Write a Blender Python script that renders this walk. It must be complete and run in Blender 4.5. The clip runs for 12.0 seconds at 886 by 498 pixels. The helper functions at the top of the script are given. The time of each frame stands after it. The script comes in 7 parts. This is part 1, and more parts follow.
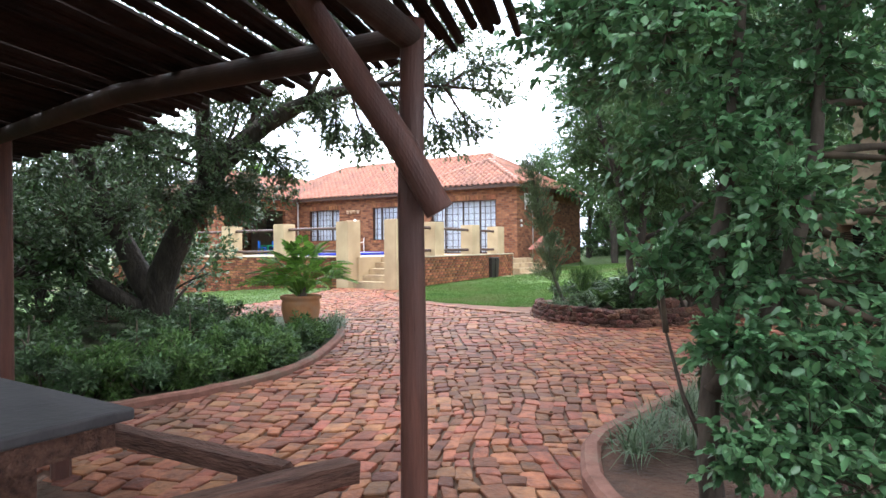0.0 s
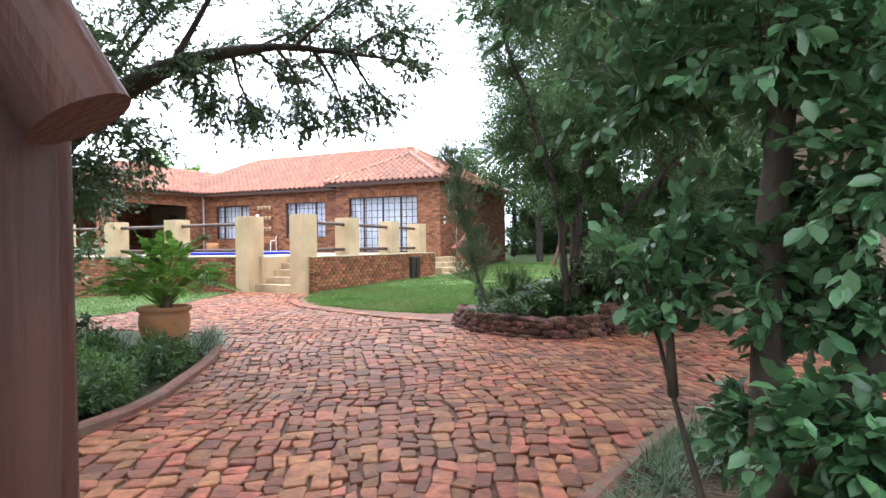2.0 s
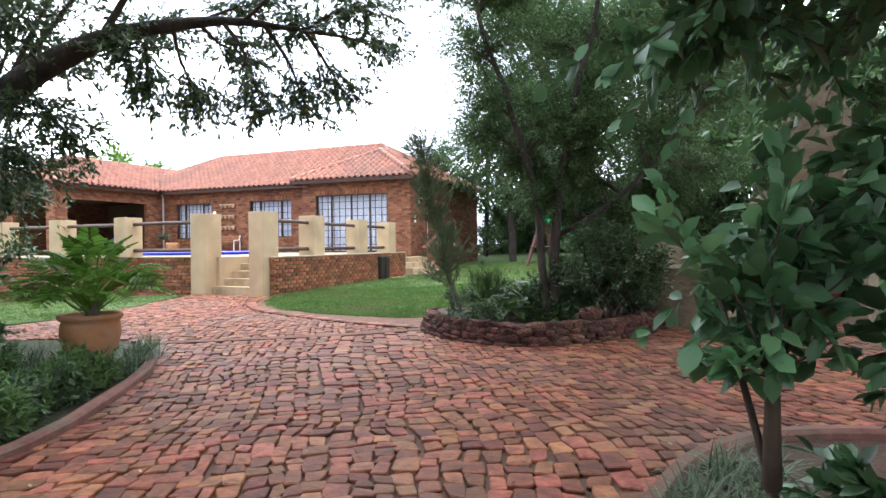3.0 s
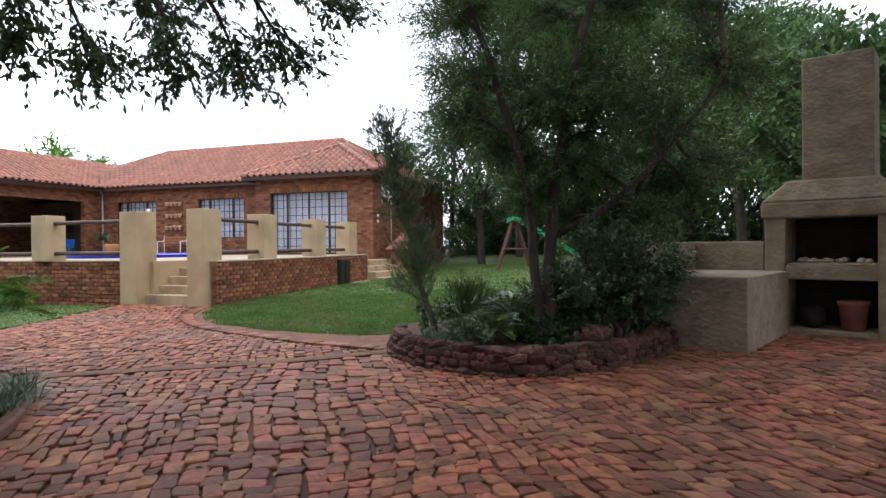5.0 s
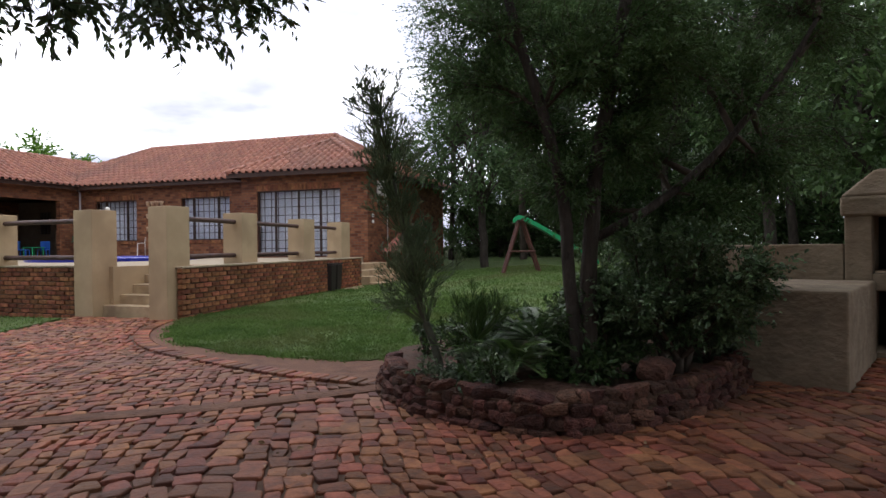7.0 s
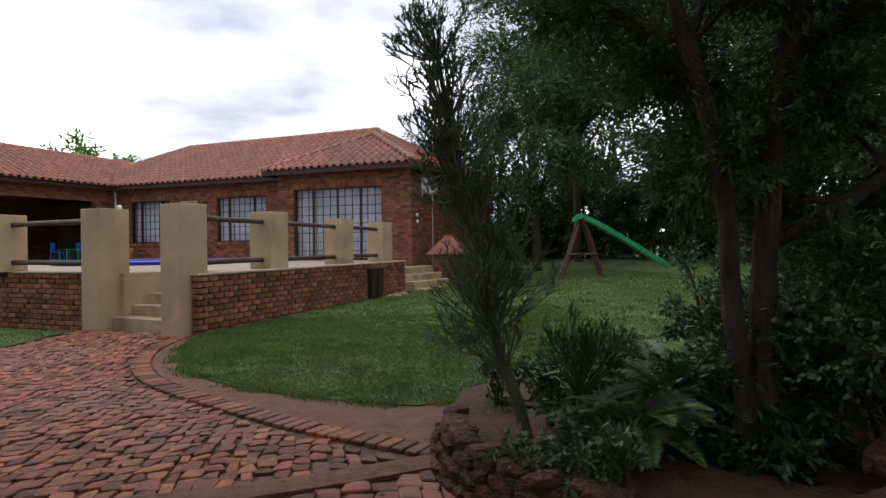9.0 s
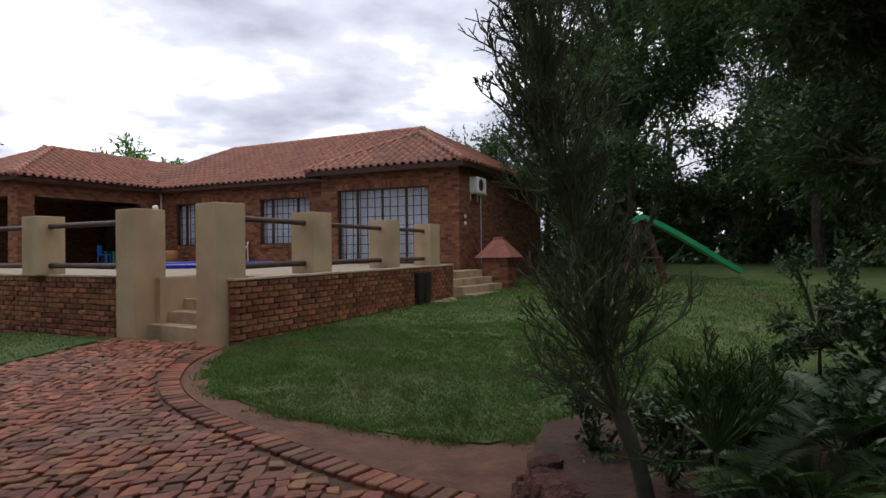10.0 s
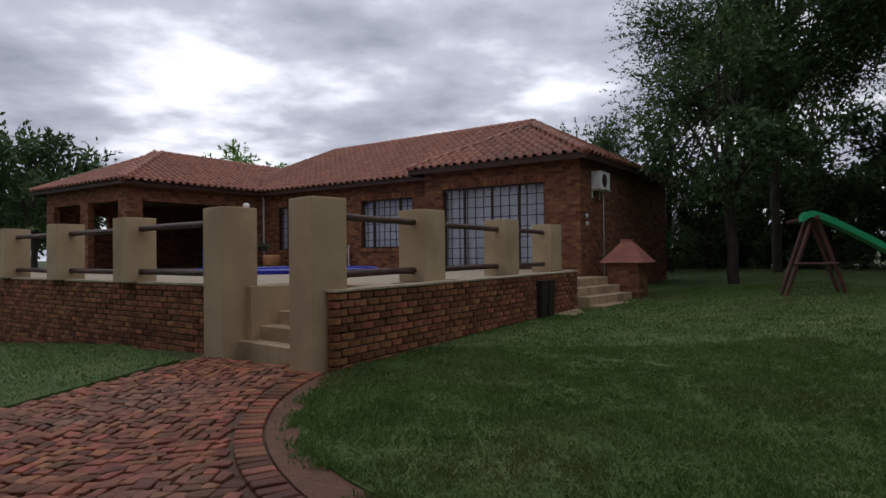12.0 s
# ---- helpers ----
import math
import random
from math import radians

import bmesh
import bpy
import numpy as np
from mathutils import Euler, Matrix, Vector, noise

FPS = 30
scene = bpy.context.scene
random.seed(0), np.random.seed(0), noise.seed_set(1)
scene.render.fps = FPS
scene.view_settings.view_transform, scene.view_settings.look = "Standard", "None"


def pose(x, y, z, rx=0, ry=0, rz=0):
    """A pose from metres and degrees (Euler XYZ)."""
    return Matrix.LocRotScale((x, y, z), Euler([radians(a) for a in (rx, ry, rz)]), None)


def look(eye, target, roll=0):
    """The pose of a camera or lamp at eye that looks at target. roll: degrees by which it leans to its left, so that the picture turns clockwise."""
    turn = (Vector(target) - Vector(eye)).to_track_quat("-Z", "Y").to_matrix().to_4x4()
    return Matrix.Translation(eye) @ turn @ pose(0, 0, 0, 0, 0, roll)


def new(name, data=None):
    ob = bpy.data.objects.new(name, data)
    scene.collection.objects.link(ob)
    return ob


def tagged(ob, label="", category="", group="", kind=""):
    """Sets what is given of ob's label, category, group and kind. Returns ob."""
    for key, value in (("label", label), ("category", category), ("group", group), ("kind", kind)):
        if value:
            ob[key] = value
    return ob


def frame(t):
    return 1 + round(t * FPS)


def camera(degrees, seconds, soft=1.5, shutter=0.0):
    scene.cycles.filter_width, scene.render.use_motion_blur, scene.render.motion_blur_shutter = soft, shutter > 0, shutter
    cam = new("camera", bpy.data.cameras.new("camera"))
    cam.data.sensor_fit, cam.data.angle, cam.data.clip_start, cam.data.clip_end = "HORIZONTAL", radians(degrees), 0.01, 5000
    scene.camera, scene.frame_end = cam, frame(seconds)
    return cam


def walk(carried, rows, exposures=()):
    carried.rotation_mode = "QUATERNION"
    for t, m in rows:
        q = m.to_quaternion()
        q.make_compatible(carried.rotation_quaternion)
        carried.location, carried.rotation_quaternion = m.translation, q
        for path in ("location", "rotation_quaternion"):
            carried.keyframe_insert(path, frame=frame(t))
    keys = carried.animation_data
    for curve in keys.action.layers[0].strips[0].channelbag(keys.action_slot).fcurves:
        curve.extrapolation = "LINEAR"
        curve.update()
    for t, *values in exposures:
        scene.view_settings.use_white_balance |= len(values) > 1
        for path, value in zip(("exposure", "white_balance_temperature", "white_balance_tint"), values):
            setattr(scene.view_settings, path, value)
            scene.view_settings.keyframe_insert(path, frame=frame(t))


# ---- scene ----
cam = camera(71.3, 12.0, 1.5)
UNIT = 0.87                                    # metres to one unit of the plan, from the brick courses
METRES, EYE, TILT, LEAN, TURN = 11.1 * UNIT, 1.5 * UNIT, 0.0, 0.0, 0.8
ROWS = [
    (0.0, 0.0, 0.0, 0.0, -0.0, -0.1, 0.51),
    (0.5, 0.0062, 0.0383, 0.0012, -1.43, -0.19, 0.57),
    (1.0, 0.014, 0.0767, 0.0006, -3.4, -0.25, 0.66),
    (1.5, 0.0219, 0.1148, 0.0, -5.29, -0.29, 0.64),
    (2.0, 0.028, 0.1526, -0.0002, -6.9, -0.31, 0.59),
    (2.5, 0.0357, 0.1906, -0.0005, -8.36, -0.33, 0.61),
    (3.0, 0.0423, 0.228, -0.0017, -9.5, -0.35, 0.63),
    (5.0, 0.0567, 0.3784, 0.0024, -13.03, -0.33, 0.59),
    (5.5, 0.0633, 0.4183, 0.004, -13.27, -0.33, 0.6),
    (6.0, 0.0703, 0.4591, 0.0053, -13.37, -0.3, 0.62),
    (6.5, 0.0785, 0.4997, 0.0058, -13.34, -0.27, 0.65),
    (7.0, 0.0875, 0.5386, 0.0059, -13.16, -0.24, 0.65),
    (9.0, 0.101, 0.7143, 0.0108, -9.31, -0.14, 0.68),
    (9.5, 0.099, 0.7595, 0.0119, -7.63, -0.01, 0.67),
    (10.0, 0.0934, 0.8052, 0.0113, -5.45, 0.17, 0.61),
    (10.5, 0.0872, 0.8507, 0.0103, -3.23, 0.26, 0.68),
    (11.0, 0.0781, 0.8958, 0.0111, -1.06, 0.36, 0.63),
    (11.5, 0.0667, 0.941, 0.0121, 1.19, 0.46, 0.64),
    (12.0, 0.0533, 0.9862, 0.013, 3.37, 0.62, 0.62),
]
walk(cam, [(t, pose(0, 0, EYE, TILT, LEAN, TURN) @ pose(METRES * x, METRES * y, METRES * z, 90 + pitch, roll, yaw)) for t, x, y, z, yaw, pitch, roll in ROWS],
     exposures=[(0.0, 1.65, 6150, 5), (0.6, 1.88, 6150, 5), (2.5, 1.5, 6150, 7), (5.5, 0.32, 6400, 12), (7.0, -0.2, 6550, 13), (9.0, -0.45, 6600, 13), (12.0, -1.35, 6400, 12)])

# ---- light ----
SUN_EL, SUN_AZ = 52.0, 352.0
world = bpy.data.worlds.new("sky")
scene.world = world
world.use_nodes = True
wn, wl = world.node_tree.nodes, world.node_tree.links
wn.clear()
sky = wn.new("ShaderNodeTexSky")
sky.sky_type, sky.sun_disc = "NISHITA", False
sky.sun_elevation, sky.sun_rotation = radians(SUN_EL), radians(SUN_AZ)
coord = wn.new("ShaderNodeTexCoord")
sep = wn.new("ShaderNodeSeparateXYZ")
wl.new(coord.outputs["Generated"], sep.inputs[0])
# the cloud layer lies on a flat sheet overhead: direction / (height + small)
lift = wn.new("ShaderNodeMath"); lift.operation = "MAXIMUM"; lift.inputs[1].default_value = 0.0
wl.new(sep.outputs["Z"], lift.inputs[0])
off = wn.new("ShaderNodeMath"); off.operation = "ADD"; off.inputs[1].default_value = 0.14
wl.new(lift.outputs[0], off.inputs[0])
dx = wn.new("ShaderNodeMath"); dx.operation = "DIVIDE"
dy = wn.new("ShaderNodeMath"); dy.operation = "DIVIDE"
wl.new(sep.outputs["X"], dx.inputs[0]); wl.new(off.outputs[0], dx.inputs[1])
wl.new(sep.outputs["Y"], dy.inputs[0]); wl.new(off.outputs[0], dy.inputs[1])
plane = wn.new("ShaderNodeCombineXYZ")
wl.new(dx.outputs[0], plane.inputs[0]); wl.new(dy.outputs[0], plane.inputs[1])
n1 = wn.new("ShaderNodeTexNoise"); n1.inputs["Scale"].default_value = 1.15; n1.inputs["Detail"].default_value = 7; n1.inputs["Roughness"].default_value = 0.52
wl.new(plane.outputs[0], n1.inputs["Vector"])
ramp = wn.new("ShaderNodeValToRGB")
ramp.color_ramp.elements[0].position, ramp.color_ramp.elements[0].color = 0.36, (0.72, 0.77, 0.95, 1)
ramp.color_ramp.elements[1].position, ramp.color_ramp.elements[1].color = 0.66, (3.1, 3.14, 3.32, 1)
e = ramp.color_ramp.elements.new(0.50); e.color = (1.28, 1.34, 1.54, 1)
wl.new(n1.outputs["Fac"], ramp.inputs[0])
# brighter towards the veiled sun, duller away from it
toward = wn.new("ShaderNodeVectorMath"); toward.operation = "DOT_PRODUCT"
toward.inputs[1].default_value = (math.sin(radians(SUN_AZ)) * 0.86, math.cos(radians(SUN_AZ)) * 0.86, 0.5)
wl.new(coord.outputs["Generated"], toward.inputs[0])
glow = wn.new("ShaderNodeMapRange"); glow.inputs[1].default_value, glow.inputs[2].default_value, glow.inputs[3].default_value, glow.inputs[4].default_value = -1.0, 1.0, 0.8, 1.2
wl.new(toward.outputs["Value"], glow.inputs[0])
# an overcast sky is about twice as bright overhead as at the horizon
dome = wn.new("ShaderNodeMath"); dome.operation = "MULTIPLY_ADD"; dome.inputs[1].default_value, dome.inputs[2].default_value = 0.45, 0.9
wl.new(lift.outputs[0], dome.inputs[0])
gain = wn.new("ShaderNodeMath"); gain.operation = "MULTIPLY"
wl.new(dome.outputs[0], gain.inputs[0]); wl.new(glow.outputs[0], gain.inputs[1])
veil = wn.new("ShaderNodeVectorMath"); veil.operation = "SCALE"
wl.new(ramp.outputs[0], veil.inputs[0]); wl.new(gain.outputs[0], veil.inputs["Scale"])
bg_sky = wn.new("ShaderNodeBackground"); bg_sky.inputs[1].default_value = 0.05
bg_cloud = wn.new("ShaderNodeBackground"); bg_cloud.inputs[1].default_value = 1.0
wl.new(sky.outputs[0], bg_sky.inputs[0]); wl.new(veil.outputs[0], bg_cloud.inputs[0])
both = wn.new("ShaderNodeMixShader"); both.inputs[0].default_value = 0.93
wl.new(bg_sky.outputs[0], both.inputs[1]); wl.new(bg_cloud.outputs[0], both.inputs[2])
wout = wn.new("ShaderNodeOutputWorld"); wl.new(both.outputs[0], wout.inputs[0])
sun = bpy.data.lights.new("sun", "SUN")
sun.energy, sun.angle, sun.color = 0.5, radians(25), (1.0, 0.96, 0.9)
sun_ob = new("sun", sun)
_az, _el = radians(SUN_AZ), radians(SUN_EL)
sun_ob.matrix_world = look((math.sin(_az) * math.cos(_el) * 50, math.cos(_az) * math.cos(_el) * 50, math.sin(_el) * 50), (0, 0, 0))

# ---- materials ----
MATS = {}


def mk(name, c1, c2, scale=4.0, rough=0.8, bump=0.3, bscale=40.0, bdist=0.01, rnd=0.0, metal=0.0, c3=None, s3=0.6, space="Object", stretch=None, island=True, spec=0.3, trans=0.0):
    """A worn surface: two colours by coarse noise, a third by broad stains, grain in relief, and a shift for each piece."""
    m = bpy.data.materials.new(name)
    m.use_nodes = True
    nt, ns = m.node_tree, m.node_tree.nodes
    p = ns["Principled BSDF"]
    p.inputs["Roughness"].default_value = rough
    p.inputs["Metallic"].default_value = metal
    p.inputs["Specular IOR Level"].default_value = spec
    tc = ns.new("ShaderNodeTexCoord")
    vec = tc.outputs[space]
    if stretch:
        mp = ns.new("ShaderNodeMapping"); mp.inputs["Scale"].default_value = stretch
        nt.links.new(vec, mp.inputs[0]); vec = mp.outputs[0]
    na = ns.new("ShaderNodeTexNoise"); na.inputs["Scale"].default_value = scale; na.inputs["Detail"].default_value = 6; na.inputs["Roughness"].default_value = 0.65
    nt.links.new(vec, na.inputs["Vector"])
    ra = ns.new("ShaderNodeValToRGB")
    ra.color_ramp.elements[0].position, ra.color_ramp.elements[0].color = 0.33, (*c1, 1)
    ra.color_ramp.elements[1].position, ra.color_ramp.elements[1].color = 0.68, (*c2, 1)
    nt.links.new(na.outputs["Fac"], ra.inputs[0])
    col = ra.outputs[0]
    if c3:
        nb = ns.new("ShaderNodeTexNoise"); nb.inputs["Scale"].default_value = s3; nb.inputs["Detail"].default_value = 4
        geo = ns.new("ShaderNodeNewGeometry")
        nt.links.new(geo.outputs["Position"], nb.inputs["Vector"])
        rb = ns.new("ShaderNodeMapRange"); rb.inputs[1].default_value, rb.inputs[2].default_value = 0.48, 0.68
        nt.links.new(nb.outputs["Fac"], rb.inputs[0])
        mx = ns.new("ShaderNodeMix"); mx.data_type = "RGBA"
        nt.links.new(rb.outputs[0], mx.inputs[0]); nt.links.new(col, mx.inputs[6]); mx.inputs[7].default_value = (*c3, 1)
        col = mx.outputs[2]
    if rnd:
        if island:
            src = ns.new("ShaderNodeNewGeometry").outputs["Random Per Island"]
        else:
            src = ns.new("ShaderNodeObjectInfo").outputs["Random"]
        hsv = ns.new("ShaderNodeHueSaturation")
        mv = ns.new("ShaderNodeMapRange"); mv.inputs[3].default_value, mv.inputs[4].default_value = 1 - rnd, 1 + rnd
        nt.links.new(src, mv.inputs[0]); nt.links.new(mv.outputs[0], hsv.inputs["Value"])
        sc = ns.new("ShaderNodeMath"); sc.operation = "MULTIPLY"; sc.inputs[1].default_value = 7.31
        fr = ns.new("ShaderNodeMath"); fr.operation = "FRACT"
        nt.links.new(src, sc.inputs[0]); nt.links.new(sc.outputs[0], fr.inputs[0])
        mh = ns.new("ShaderNodeMapRange"); mh.inputs[3].default_value, mh.inputs[4].default_value = 0.5 - 0.03 * rnd, 0.5 + 0.03 * rnd
        nt.links.new(fr.outputs[0], mh.inputs[0]); nt.links.new(mh.outputs[0], hsv.inputs["Hue"])
        nt.links.new(col, hsv.inputs["Color"]); col = hsv.outputs[0]
    nt.links.new(col, p.inputs["Base Color"])
    if bump:
        nc = ns.new("ShaderNodeTexNoise"); nc.inputs["Scale"].default_value = bscale; nc.inputs["Detail"].default_value = 5
        nt.links.new(vec, nc.inputs["Vector"])
        bp = ns.new("ShaderNodeBump"); bp.inputs["Strength"].default_value = bump; bp.inputs["Distance"].default_value = bdist
        nt.links.new(nc.outputs["Fac"], bp.inputs["Height"]); nt.links.new(bp.outputs[0], p.inputs["Normal"])
        rr = ns.new("ShaderNodeMapRange"); rr.inputs[3].default_value, rr.inputs[4].default_value = max(0.03, rough - 0.12), min(1, rough + 0.12)
        nt.links.new(na.outputs["Fac"], rr.inputs[0]); nt.links.new(rr.outputs[0], p.inputs["Roughness"])
    if trans:
        tr = ns.new("ShaderNodeBsdfTranslucent"); nt.links.new(col, tr.inputs[0])
        ms = ns.new("ShaderNodeMixShader"); ms.inputs[0].default_value = trans
        nt.links.new(p.outputs[0], ms.inputs[1]); nt.links.new(tr.outputs[0], ms.inputs[2])
        nt.links.new(ms.outputs[0], ns["Material Output"].inputs[0])
    MATS[name] = m
    return m


def brickwork(name, cols, mortar, bw=0.23, bh=0.085, gap=0.012):
    """Face brick laid in stretcher bond, with raked joints, for walls square to the object's axes."""
    m = bpy.data.materials.new(name)
    m.use_nodes = True
    nt, ns = m.node_tree, m.node_tree.nodes
    p = ns["Principled BSDF"]; p.inputs["Roughness"].default_value = 0.85; p.inputs["Specular IOR Level"].default_value = 0.2
    tc = ns.new("ShaderNodeTexCoord"); sp = ns.new("ShaderNodeSeparateXYZ"); nt.links.new(tc.outputs["Object"], sp.inputs[0])
    ad = ns.new("ShaderNodeMath"); nt.links.new(sp.outputs[0], ad.inputs[0]); nt.links.new(sp.outputs[1], ad.inputs[1])
    cb = ns.new("ShaderNodeCombineXYZ"); nt.links.new(ad.outputs[0], cb.inputs[0]); nt.links.new(sp.outputs[2], cb.inputs[1])
    br = ns.new("ShaderNodeTexBrick")
    br.inputs["Scale"].default_value = 1.0; br.inputs["Brick Width"].default_value = bw; br.inputs["Row Height"].default_value = bh
    br.inputs["Mortar Size"].default_value = gap / 2; br.inputs["Mortar Smooth"].default_value = 0.2; br.inputs["Bias"].default_value = 0.0
    br.inputs["Color1"].default_value = (0, 0, 0, 1); br.inputs["Color2"].default_value = (1, 1, 1, 1); br.inputs["Mortar"].default_value = (0.5, 0.5, 0.5, 1)
    nt.links.new(cb.outputs[0], br.inputs["Vector"])
    ra = ns.new("ShaderNodeValToRGB"); nt.links.new(br.outputs["Color"], ra.inputs[0])
    ra.color_ramp.elements[0].color = (*cols[0], 1); ra.color_ramp.elements[1].color = (*cols[-1], 1)
    for i, c in enumerate(cols[1:-1]):
        el = ra.color_ramp.elements.new((i + 1) / (len(cols) - 1)); el.color = (*c, 1)
    no = ns.new("ShaderNodeTexNoise"); no.inputs["Scale"].default_value = 9; no.inputs["Detail"].default_value = 6; nt.links.new(tc.outputs["Object"], no.inputs["Vector"])
    hs = ns.new("ShaderNodeHueSaturation"); mv = ns.new("ShaderNodeMapRange"); mv.inputs[3].default_value, mv.inputs[4].default_value = 0.6, 1.4
    nt.links.new(no.outputs["Fac"], mv.inputs[0]); nt.links.new(mv.outputs[0], hs.inputs["Value"]); nt.links.new(ra.outputs[0], hs.inputs["Color"])
    mx = ns.new("ShaderNodeMix"); mx.data_type = "RGBA"
    nt.links.new(br.outputs["Fac"], mx.inputs[0]); nt.links.new(hs.outputs[0], mx.inputs[6]); mx.inputs[7].default_value = (*mortar, 1)
    nt.links.new(mx.outputs[2], p.inputs["Base Color"])
    iv = ns.new("ShaderNodeMath"); iv.operation = "SUBTRACT"; iv.inputs[0].default_value = 1.0; nt.links.new(br.outputs["Fac"], iv.inputs[1])
    a2 = ns.new("ShaderNodeMath"); a2.operation = "MULTIPLY_ADD"; a2.inputs[1].default_value = 0.25; nt.links.new(no.outputs["Fac"], a2.inputs[0]); nt.links.new(iv.outputs[0], a2.inputs[2])
    bp = ns.new("ShaderNodeBump"); bp.inputs["Strength"].default_value = 0.8; bp.inputs["Distance"].default_value = 0.012
    nt.links.new(a2.outputs[0], bp.inputs["Height"]); nt.links.new(bp.outputs[0], p.inputs["Normal"])
    MATS[name] = m
    return m


STONE_ARGS = dict(c1=(0.105, 0.034, 0.018), c2=(0.305, 0.112, 0.055), scale=9, rough=0.68, bump=0.6, bscale=32, bdist=0.010, rnd=0.5, c3=(0.15, 0.072, 0.045), s3=0.55, spec=0.25)
mk("cobble", island=True, **STONE_ARGS)
mk("cobble_single", island=False, **STONE_ARGS)
BR_ARGS = dict(c1=(0.125, 0.043, 0.024), c2=(0.30, 0.130, 0.062), scale=11, rough=0.85, bump=0.5, bscale=60, bdist=0.008, rnd=0.42, spec=0.2)
mk("wall_brick", island=True, **BR_ARGS)
mk("wall_brick_single", island=False, **BR_ARGS)
mk("mortar", (0.06, 0.04, 0.028), (0.12, 0.085, 0.06), 14, 0.95, 0.4, 80)
mk("joint_sand", (0.060, 0.031, 0.021), (0.13, 0.070, 0.046), 7, 0.92, 0.5, 60, c3=(0.10, 0.075, 0.05), s3=0.8)
mk("soil", (0.045, 0.026, 0.018), (0.11, 0.055, 0.036), 3, 0.95, 0.8, 25, 0.03, c3=(0.07, 0.05, 0.03))
mk("ground_grass", (0.030, 0.050, 0.012), (0.075, 0.100, 0.028), 1.6, 0.95, 0.8, 30, 0.03, c3=(0.085, 0.060, 0.034), s3=0.35)
# border soil with the shade under its planting mixed into the tone
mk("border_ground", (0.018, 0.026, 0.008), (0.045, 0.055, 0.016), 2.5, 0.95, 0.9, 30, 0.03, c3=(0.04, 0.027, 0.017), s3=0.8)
mk("lawn", (0.046, 0.088, 0.016), (0.082, 0.132, 0.032), 2.2, 0.9, 0.9, 45, 0.03, c3=(0.11, 0.14, 0.045), s3=0.7)
mk("blade", (0.066, 0.130, 0.024), (0.126, 0.206, 0.050), 1.2, 0.6, 0, rnd=0.22, trans=0.3, c3=(0.13, 0.15, 0.05), s3=0.6)
mk("plaster", (0.40, 0.292, 0.170), (0.48, 0.362, 0.220), 1.5, 0.9, 0.3, 70, 0.004, c3=(0.36, 0.262, 0.155), s3=1.4)
mk("coping", (0.34, 0.27, 0.18), (0.50, 0.41, 0.29), 5, 0.85, 0.4, 40, 0.006)
mk("step_stone", (0.34, 0.24, 0.14), (0.48, 0.36, 0.22), 4, 0.8, 0.4, 40, 0.006, c3=(0.27, 0.19, 0.12), s3=2)
mk("patio_floor", (0.28, 0.22, 0.15), (0.37, 0.31, 0.22), 3, 0.8, 0.2, 40)
mk("concrete", (0.175, 0.135, 0.090), (0.30, 0.240, 0.165), 3.5, 0.92, 0.7, 14, 0.03, c3=(0.20, 0.145, 0.092), s3=1.8, stretch=(1, 1, 1.4))
mk("kerb", (0.13, 0.055, 0.040), (0.24, 0.115, 0.085), 6, 0.85, 0.5, 50, 0.008, c3=(0.12, 0.10, 0.07), s3=2)
mk("mow_strip", (0.085, 0.040, 0.025), (0.19, 0.098, 0.060), 5, 0.9, 0.8, 30, 0.02, c3=(0.15, 0.075, 0.046), s3=1.6)
TILE_ARGS = dict(c1=(0.25, 0.088, 0.050), c2=(0.39, 0.160, 0.098), scale=5, rough=0.58, bump=0.25, bscale=50, bdist=0.005, rnd=0.14, c3=(0.23, 0.10, 0.065), s3=0.5, spec=0.55)
mk("roof_tile", island=True, **TILE_ARGS)
mk("roof_tile_single", island=False, **TILE_ARGS)
mk("fascia", (0.035, 0.018, 0.012), (0.07, 0.035, 0.024), 3, 0.6, 0.2, 30)
brickwork("house_brick", [(0.10, 0.036, 0.020), (0.185, 0.070, 0.035), (0.27, 0.118, 0.058), (0.14, 0.05, 0.03)], (0.13, 0.085, 0.06), 0.26, 0.0985, 0.016)
mk("dark_steel", (0.030, 0.016, 0.012), (0.055, 0.030, 0.022), 5, 0.5, 0.15, 60)
mk("curtain", (0.62, 0.62, 0.68), (0.74, 0.74, 0.80), 2, 0.9, 0.2, 30)
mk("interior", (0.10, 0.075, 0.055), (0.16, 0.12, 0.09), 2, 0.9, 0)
mk("pole", (0.062, 0.022, 0.015), (0.125, 0.046, 0.031), 3, 0.55, 0.5, 14, 0.008, stretch=(6, 6, 0.6), c3=(0.08, 0.035, 0.028), s3=3, spec=0.4)
# laths are near black: the roof's underside shade is put into their colour
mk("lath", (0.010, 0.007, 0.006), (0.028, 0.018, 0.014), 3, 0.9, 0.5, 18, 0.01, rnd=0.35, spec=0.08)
# pole timber again, darkened for the shade under the pergola roof
mk("beam_shaded", (0.022, 0.012, 0.009), (0.055, 0.030, 0.022), 3, 0.7, 0.5, 14, 0.008)
mk("rail_wood", (0.050, 0.028, 0.022), (0.115, 0.068, 0.055), 4, 0.6, 0.4, 20, 0.006)
mk("sleeper", (0.055, 0.026, 0.018), (0.16, 0.08, 0.058), 4, 0.9, 0.9, 14, 0.02, stretch=(1, 6, 6))
mk("slate", (0.034, 0.030, 0.032), (0.078, 0.070, 0.072), 3, 0.6, 0.4, 22, 0.01)
mk("pale_clay", (0.48, 0.32, 0.20), (0.62, 0.46, 0.32), 6, 0.8, 0.2, 40, 0.004, c3=(0.40, 0.22, 0.12), s3=8)
